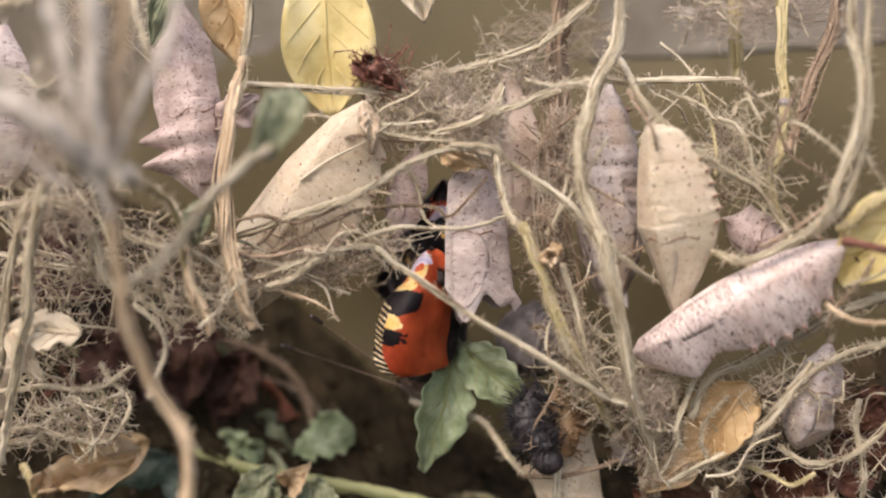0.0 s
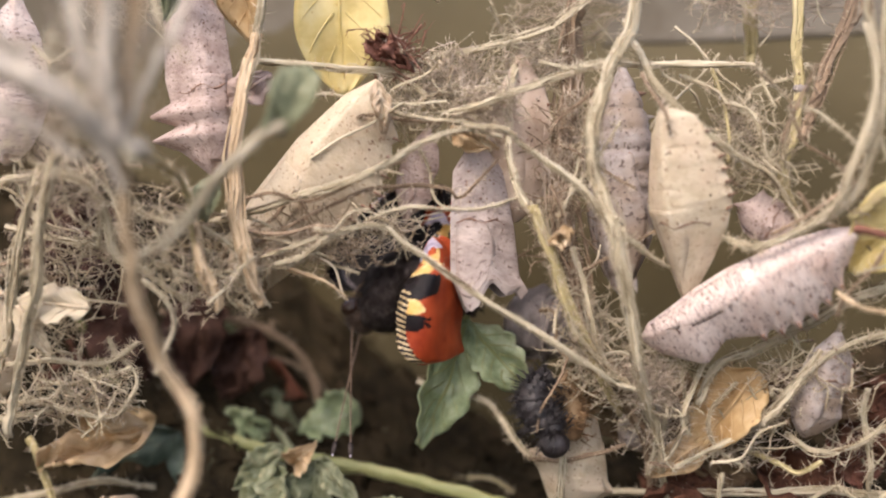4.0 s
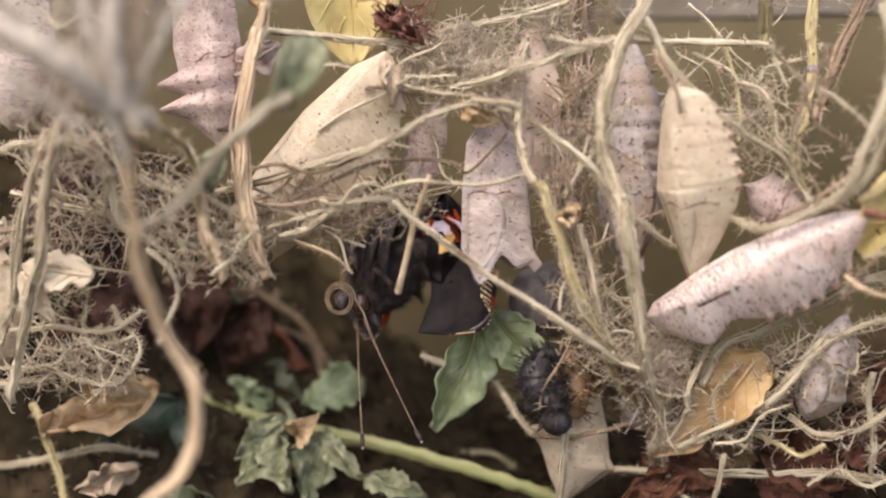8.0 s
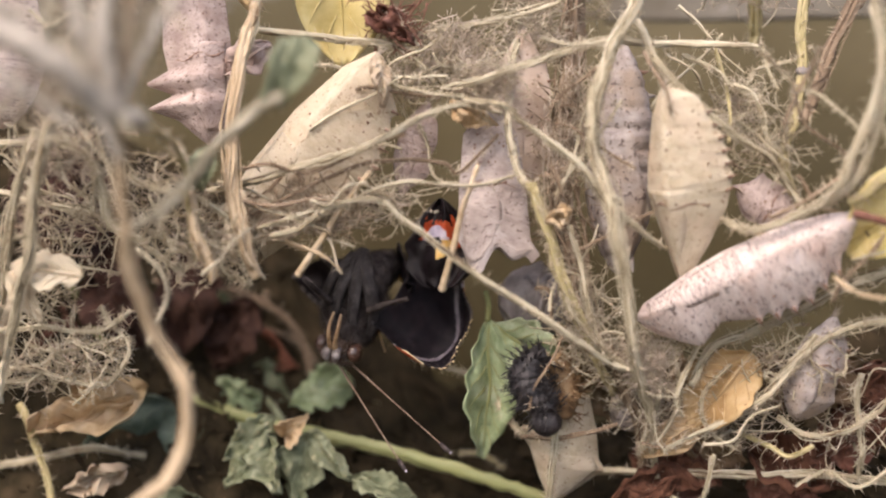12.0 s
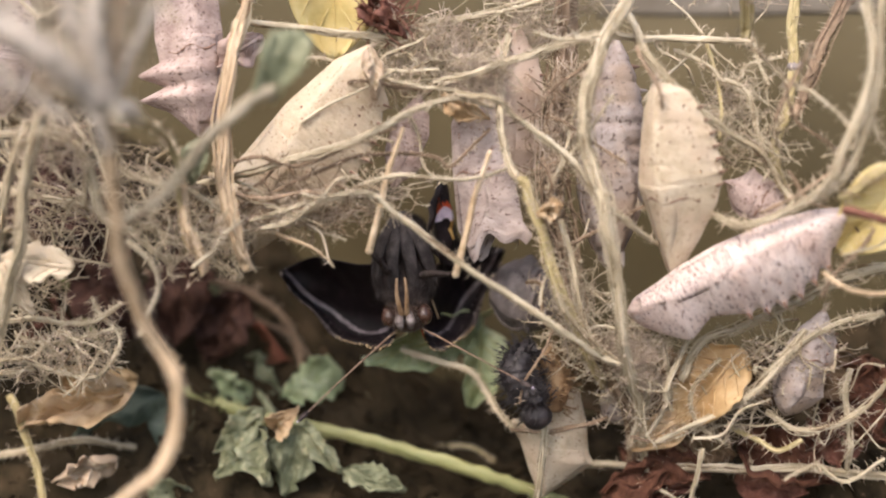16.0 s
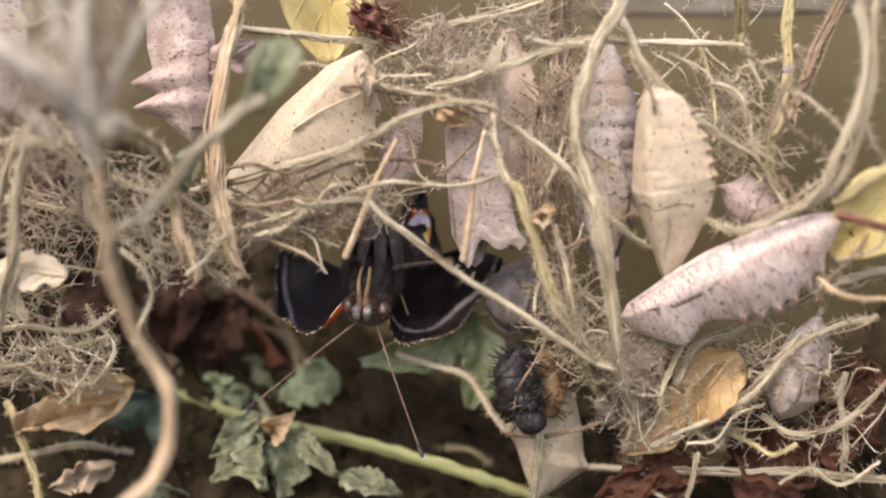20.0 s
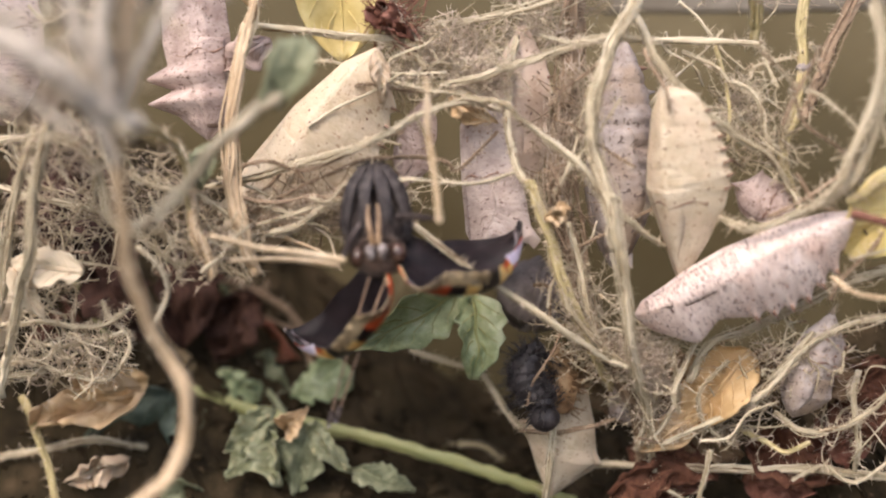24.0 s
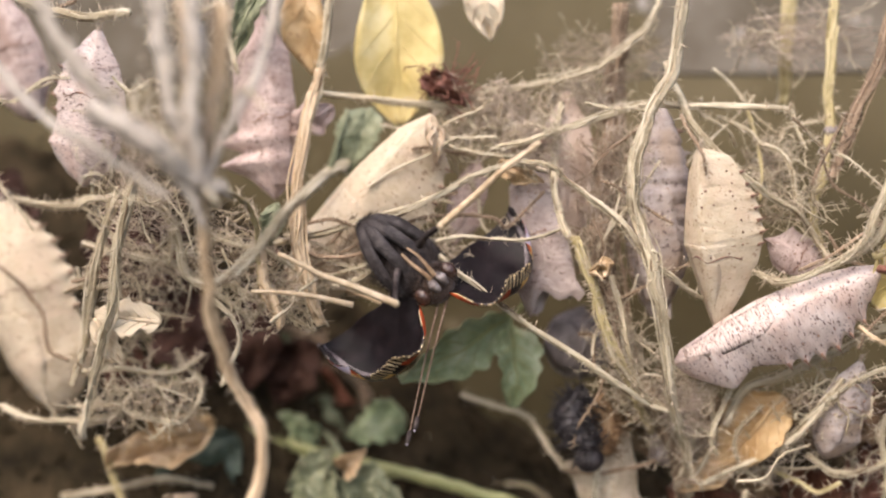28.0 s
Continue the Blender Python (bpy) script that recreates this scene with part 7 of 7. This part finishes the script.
    hind_r = [
        (0, (0.5, 10.0, 3.8), (0, 0.1, 1), (-1, 0, 0)),
        (2, (-0.6, 10.0, 3.4), (0, 0.1, 1), (-1, 0, 0)),
        (3, (-1.2, 10.0, 2.4), (0, 0.1, 1), (-1, 0, 0)),
        (6, (-1.3, 8.0, -2.2), (0, 0.1, 1), (-1, 0, 0)),
        (7, (-1.4, 8.0, -3.2), (0, 0.1, 1), (-1, 0, 0)),
        (7.5, (-1.5, 7.0, -3.2), (0, 0.1, 1), (-1, 0, 0)),
        (8, (-1.2, 5.5, -2.7), (0, 0.1, 1), (-1, 0, 0)),
        (9.5, (-1.2, 5.0, -3.4), (0, 0.1, 1), (-1, 0, 0)),
        (11, (-0.4, 5.0, -3.0), (0, 0.1, 1), (-1, 0, 0)),
        (12, (-0.4, 5.0, -3.2), (0, 0.1, 1), (-1, 0, 0)),
        (12.5, (-0.3, 5.0, -3.3), (0, 0.1, 1), (-1, 0, 0)),
        (13.2, (0.7, 7.5, -3.4), (-0.05, 0.1, 1), (-0.95, -0.3, 0)),
        (13.9, (1.0, 8.0, -2.9), (-0.1, 0.1, 1), (-0.8, -0.6, 0)),
        (14.5, (1.6, 8.0, -2.0), (-0.12, 0.1, 1), (-0.3, -0.95, 0)),
        (17, (1.8, 8.0, -2.0), (-0.12, 0.1, 1), (-0.3, -0.95, 0)),
        (19, (1.5, 8.0, -2.1), (-0.12, 0.1, 1), (-0.3, -0.95, 0)),
        (20, (-0.6, 8.0, -1.9), (-0.1, 0.4, 0.9), (-0.5, -0.8, 0.3)),
        (20.5, (-2.2, 9.0, -1.7), (0.1, 0.9, 0.3), (-0.8, -0.1, 0.3)),
        (21, (-3.4, 8.0, -1.2), (0.2, 0.9, 0.2), (-0.3, -0.1, 0.9)),
        (21.5, (-4.0, 8.0, -1.1), (0.2, 0.95, 0), (-0.3, 0, 0.9)),
        (22.5, (-6.4, 3.0, 1.1), (0.1, 0.95, -0.1), (-0.9, 0.1, 0.1)),
        (23.5, (-7.8, 0.0, 3.7), (0.1, 0.95, -0.1), (-0.9, 0.1, 0.1)),
        (24, (-6.0, 0.0, 2.9), (0.1, 0.95, -0.1), (-0.9, 0.1, 0.1)),
        (25, (-3.1, 0.0, 3.2), (0.1, 0.95, -0.1), (-0.9, 0.1, 0.1)),
        (25.5, (-7.4, 0.0, 9.3), (0.2, 0.8, -0.5), (-0.8, 0.1, 0.1)),
        (26, (-10.0, 0.0, 8.2), (0.2, 0.8, -0.5), (-0.8, 0.1, 0.1)),
        (27, (-10.6, 0.0, 5.5), (0.2, 0.95, 0), (-0.9, 0.1, 0.1)),
        (28, (-9.4, 0.0, 5.2), (0.2, 0.95, 0), (-0.9, 0.1, 0.1)),
    ]
    wing_rows(HIND_R, 1, hind_r)
    hind_l = [(t, vec(p) + vec((-4.0, 3.0, 0.0)), (-0.3, 0.95, 0.1), (-0.3, 0.0, 0.95)) for t, p, tip, lead in hind_r]
    wing_rows(HIND_L, -1, hind_l)

    # feelers and legs: world places at the body's times, turned into its space
    def limb(ob, rows):
        out = []
        for t, p, q in rows:
            out.append((t, poses[t].inverted() @ aimed(p, q)))
        walk(ob, out)

    def point(t, y, x, z):
        return (poses[t] @ Vector((x * MM, y * MM, z * MM))) / MM

    feel_l = [(0, (-13.5, 4.0, -1.6)), (2, (-9.7, 3.0, -14.1)), (3, (-10.8, 2.0, -17.0)), (6, (-11.0, 0.0, -22.8)), (7, (-12.6, 0.0, -22.8)), (8, (-9.6, 0.0, -18.4)), (9.5, (-1.3, -2.0, -22.8)), (11, (-0.8, -2.0, -23.6)), (12.5, (0.5, -2.0, -23.9)), (14.5, (-12.8, -3.0, -16.5)), (17, (-13.1, -3.0, -17.0)), (19, (-13.3, -3.0, -17.0)), (20, (-18.1, -3.0, -15.2)), (21, (-19.9, -3.0, -13.6)), (21.5, (-19.5, -3.0, -13.5)), (23.5, (-11.5, -13.0, -15.6)), (24, (-8.6, -13.0, -13.2)), (25, (-0.4, -13.0, -11.5)), (25.5, (-3.6, -16.0, -10.8)), (26, (-5.2, -16.0, -11.3)), (27, (-5.6, -13.0, -11.3)), (28, (-7.2, -13.0, -12.9))]
    feel_r = [(0, (-13.6, 9.0, -6.9)), (2, (-9.4, 6.0, -15.4)), (3, (-9.7, 3.0, -17.2)), (6, (-9.2, 2.0, -23.2)), (7, (-1.2, 0.0, -23.8)), (8, (-3.2, 0.0, -19.2)), (9.5, (4.8, -2.0, -23.3)), (11, (8.0, -2.0, -24.0)), (12.5, (7.8, -2.0, -23.7)), (14.5, (12.4, -3.0, -13.7)), (17, (13.5, -3.0, -14.6)), (19, (13.5, -3.0, -14.8)), (20, (1.9, -3.0, -25.2)), (21, (1.7, -3.0, -24.9)), (21.5, (0.8, -3.0, -24.8)), (23.5, (-1.2, -13.0, -15.3)), (24, (-8.1, -13.0, -13.8)), (25, (-1.1, -13.0, -13.2)), (25.5, (-3.4, -16.0, -12.5)), (26, (-4.7, -16.0, -11.8)), (27, (-6.1, -13.0, -13.8)), (28, (-6.3, -13.0, -11.1))]
    limb(ANT_L, [(t, point(t, 6.0, -0.9, 0.2), q) for t, q in feel_l])
    limb(ANT_R, [(t, point(t, 6.0, 0.9, 0.2), q) for t, q in feel_r])
    # time, knee, foot
    legs_l = [(0, (-1.1, 14.0, -3.8), (0.7, 16.0, 8.0)), (3, (-2.6, 13.0, -2.7), (0.2, 16.0, 8.6)), (6, (-2.2, 12.0, -3.1), (0.8, 15.0, 8.3)), (7, (-1.9, 11.0, -3.1), (0.7, 13.0, 8.3)), (8, (-5.0, -2.0, -2.8), (-1.4, -5.0, 10.2)), (9.5, (-10.7, -3.0, -0.7), (-5.5, -4.0, 10.1)), (11, (-11.8, -4.0, -0.8), (-4.4, -4.0, 10.6)), (12.5, (-11.7, -4.0, -1.1), (-4.3, -4.0, 10.3)), (14.5, (-6.1, -4.0, 1.1), (-3.2, -4.0, 13.4)), (17, (-5.7, -4.0, 1.0), (-2.4, -4.0, 14.0)), (19, (-6.0, -4.0, 0.9), (-2.3, -4.0, 14.0)), (20, (-7.5, -4.0, 1.2), (-2.1, -4.0, 14.2)), (21, (-9.0, -3.0, 1.3), (-3.3, -3.0, 13.8)), (21.5, (-10.4, -3.0, 0.8), (-20.0, -4.0, 2.1)), (23.5, (-7.8, -13.0, 1.8), (-20.0, -14.0, 3.2)), (24, (-7.6, -13.0, 1.5), (-19.5, -14.0, 3.2)), (25, (-7.6, -13.0, 1.6), (-21.2, -14.0, 3.2)), (25.5, (-8.4, -13.0, 7.5), (-20.1, -14.0, 3.0)), (26, (-10.2, -13.0, 3.7), (-20.8, -14.0, 3.2)), (27, (-9.1, -13.0, 1.8), (-20.3, -14.0, 4.7)), (28, (-8.1, -14.0, 2.5), (-21.8, -15.0, 7.7))]
    legs_r = [(0, (2.2, 14.0, -2.6), (3.4, 15.0, 9.3)), (3, (1.0, 13.0, -2.1), (3.4, 15.0, 9.6)), (6, (0.5, 13.0, -2.1), (3.7, 15.0, 9.4)), (7, (0.6, 12.0, -2.7), (3.8, 14.0, 9.4)), (8, (0.6, 11.0, -2.8), (4.0, 12.0, 9.4)), (9.5, (1.9, 0.0, -2.2), (4.9, -2.0, 10.0)), (11, (3.3, -4.0, -2.0), (6.5, -4.0, 10.6)), (12.5, (3.4, -4.0, -2.4), (6.5, -4.0, 10.2)), (14.5, (3.0, -4.0, -1.2), (5.9, -4.0, 11.0)), (17, (3.5, -4.0, -1.4), (6.5, -4.0, 11.0)), (19, (3.5, -4.0, -1.4), (6.6, -4.0, 11.0)), (20, (4.9, -4.0, 1.0), (6.2, -4.0, 10.8)), (21, (2.7, -4.0, 2.6), (9.1, -4.0, 8.5)), (21.5, (-1.7, -4.0, 3.4), (0.8, -4.0, 13.9)), (23.5, (1.8, -14.0, 5.8), (1.6, -14.0, 13.6)), (24, (2.2, -14.0, 5.7), (1.2, -14.0, 13.7)), (25, (3.4, -14.0, 8.1), (8.8, -14.0, 15.9)), (25.5, (1.2, -14.0, 8.7), (7.7, -14.0, 13.6)), (26, (-0.4, -14.0, 8.3), (6.6, -14.0, 13.2)), (27, (-2.4, -14.0, 6.1), (4.5, -14.0, 14.1)), (28, (-3.2, -14.0, 10.7), (3.8, -14.0, 16.9))]
    for rows, fem, shank, x in ((legs_l, FEM_L, SHANK_L, -1.2), (legs_r, FEM_R, SHANK_R, 1.2)):
        out = []
        for t, knee, foot in rows:
            hip = vec(point(t, 0.8, x, -2.2))
            way = vec(knee) - hip
            k = max(np.linalg.norm(way) - 6.2, 0.0)
            out.append((t, hip + unit(way) * min(k, 2.0), knee))
        limb(fem, out)
        limb(shank, rows)

    # a middle leg stays folded and reaches out at last
    folded = [(t, point(t, 1.0, -1.4, 1.0), point(t, -6.0, -1.2, 8.0)) for t in (0, 3, 7, 8, 9.5, 12.5, 14.5, 19, 21.5)]
    limb(MID_L, folded + [(23.5, (-10.0, -11.0, 1.5), (-18.4, -12.0, 1.8)), (24, (-8.3, -11.0, 0.7), (-17.3, -12.0, 1.3)), (25, (-7.7, -11.0, 0.2), (-17.3, -12.0, 1.1)), (25.5, (-9.1, -11.0, 6.7), (-17.9, -12.0, 3.4)), (26, (-10.6, -11.0, 4.7), (-18.5, -12.0, 3.5)), (27, (-13.6, -12.0, 2.9), (-21.5, -13.0, 4.9)), (28, (-13.1, -12.0, 2.0), (-24.4, -13.0, 3.8))])

    # the proboscis uncoils for a while
    shown = {7: (-12.2, 2.0, -5.8), 8: (-12.4, 2.0, -4.3), 9.5: (-9.3, 2.0, -3.7), 11: (-8.8, 2.0, -4.9), 12.5: (-11.9, 2.0, -6.2)}
    walk(PROBOSCIS, [(t, poses[t].inverted() @ Matrix.Translation(Vector(vec(shown[t] if t in shown else point(t, 1.0, 0, 0)) * MM)) @ pose(0, 0, 0, 90, 0, 0)) for t in poses])

    # the emptied case swings aside on its thread
    walk(CASE, [
        (0, aimed_down((4.7, 3.0, 15.6), (5.1, 0.0, -0.9), 25)),
        (6, aimed_down((3.8, 3.0, 14.7), (4.7, 0.0, -0.9), 22)),
        (8, aimed_down((4.6, 3.0, 15.2), (5.4, 0.0, -0.2), 15)),
        (11, aimed_down((5.6, 3.0, 16.0), (6.4, 0.0, -0.5), 10)),
        (12.5, aimed_down((5.1, 3.0, 16.4), (5.9, 0.0, -0.2), 5)),
        (14.5, aimed_down((4.3, 3.0, 17.1), (6.6, 2.0, 1.9), -20)),
        (28, aimed_down((4.5, 3.0, 16.9), (6.6, 2.0, 1.7), -20)),
    ])
    # the leaf is pushed down and springs back
    walk(GREEN, [
        (0, leaf_pose((1.2, 9.0, -4.7), 0, 0)),
        (3, leaf_pose((1.3, 9.0, -4.5), 4, 0)),
        (8, leaf_pose((3.2, 9.0, -5.7), 6, 0)),
        (9.5, leaf_pose((3.8, 9.0, -7.1), -8, 0)),
        (11, leaf_pose((4.4, 9.0, -7.4), -14, 0)),
        (12.5, leaf_pose((4.6, 9.0, -7.7), -14, 0)),
        (14.5, leaf_pose((3.9, 17.0, -8.7), 50, -25)),
        (17, leaf_pose((4.5, 17.0, -8.8), 52, -25)),
        (20, leaf_pose((4.6, 17.0, -8.5), 52, -25)),
        (21.5, leaf_pose((4.5, 17.0, -7.0), 50, -25)),
        (23.5, leaf_pose((2.7, 9.0, -3.5), 45, -25)),
        (25, leaf_pose((3.2, 9.0, -3.9), 42, -25)),
        (28, leaf_pose((1.6, 9.0, -1.8), 42, -25)),
    ])


def aimed_down(top, low, spin):
    d = unit(vec(low) - vec(top))
    z = -d
    x = unit(cross((0, 1, 0), z))
    y = cross(z, x)
    m = Matrix(((x[0], y[0], z[0]), (x[1], y[1], z[1]), (x[2], y[2], z[2]))).to_4x4()
    return Matrix.Translation(Vector(vec(top) * MM)) @ m @ pose(0, 0, 0, 0, 0, spin)


def leaf_pose(p, turn, tilt):
    return Matrix.Translation(Vector(vec(p) * MM)) @ pose(0, 0, 0, tilt, turn, 0)


motions()
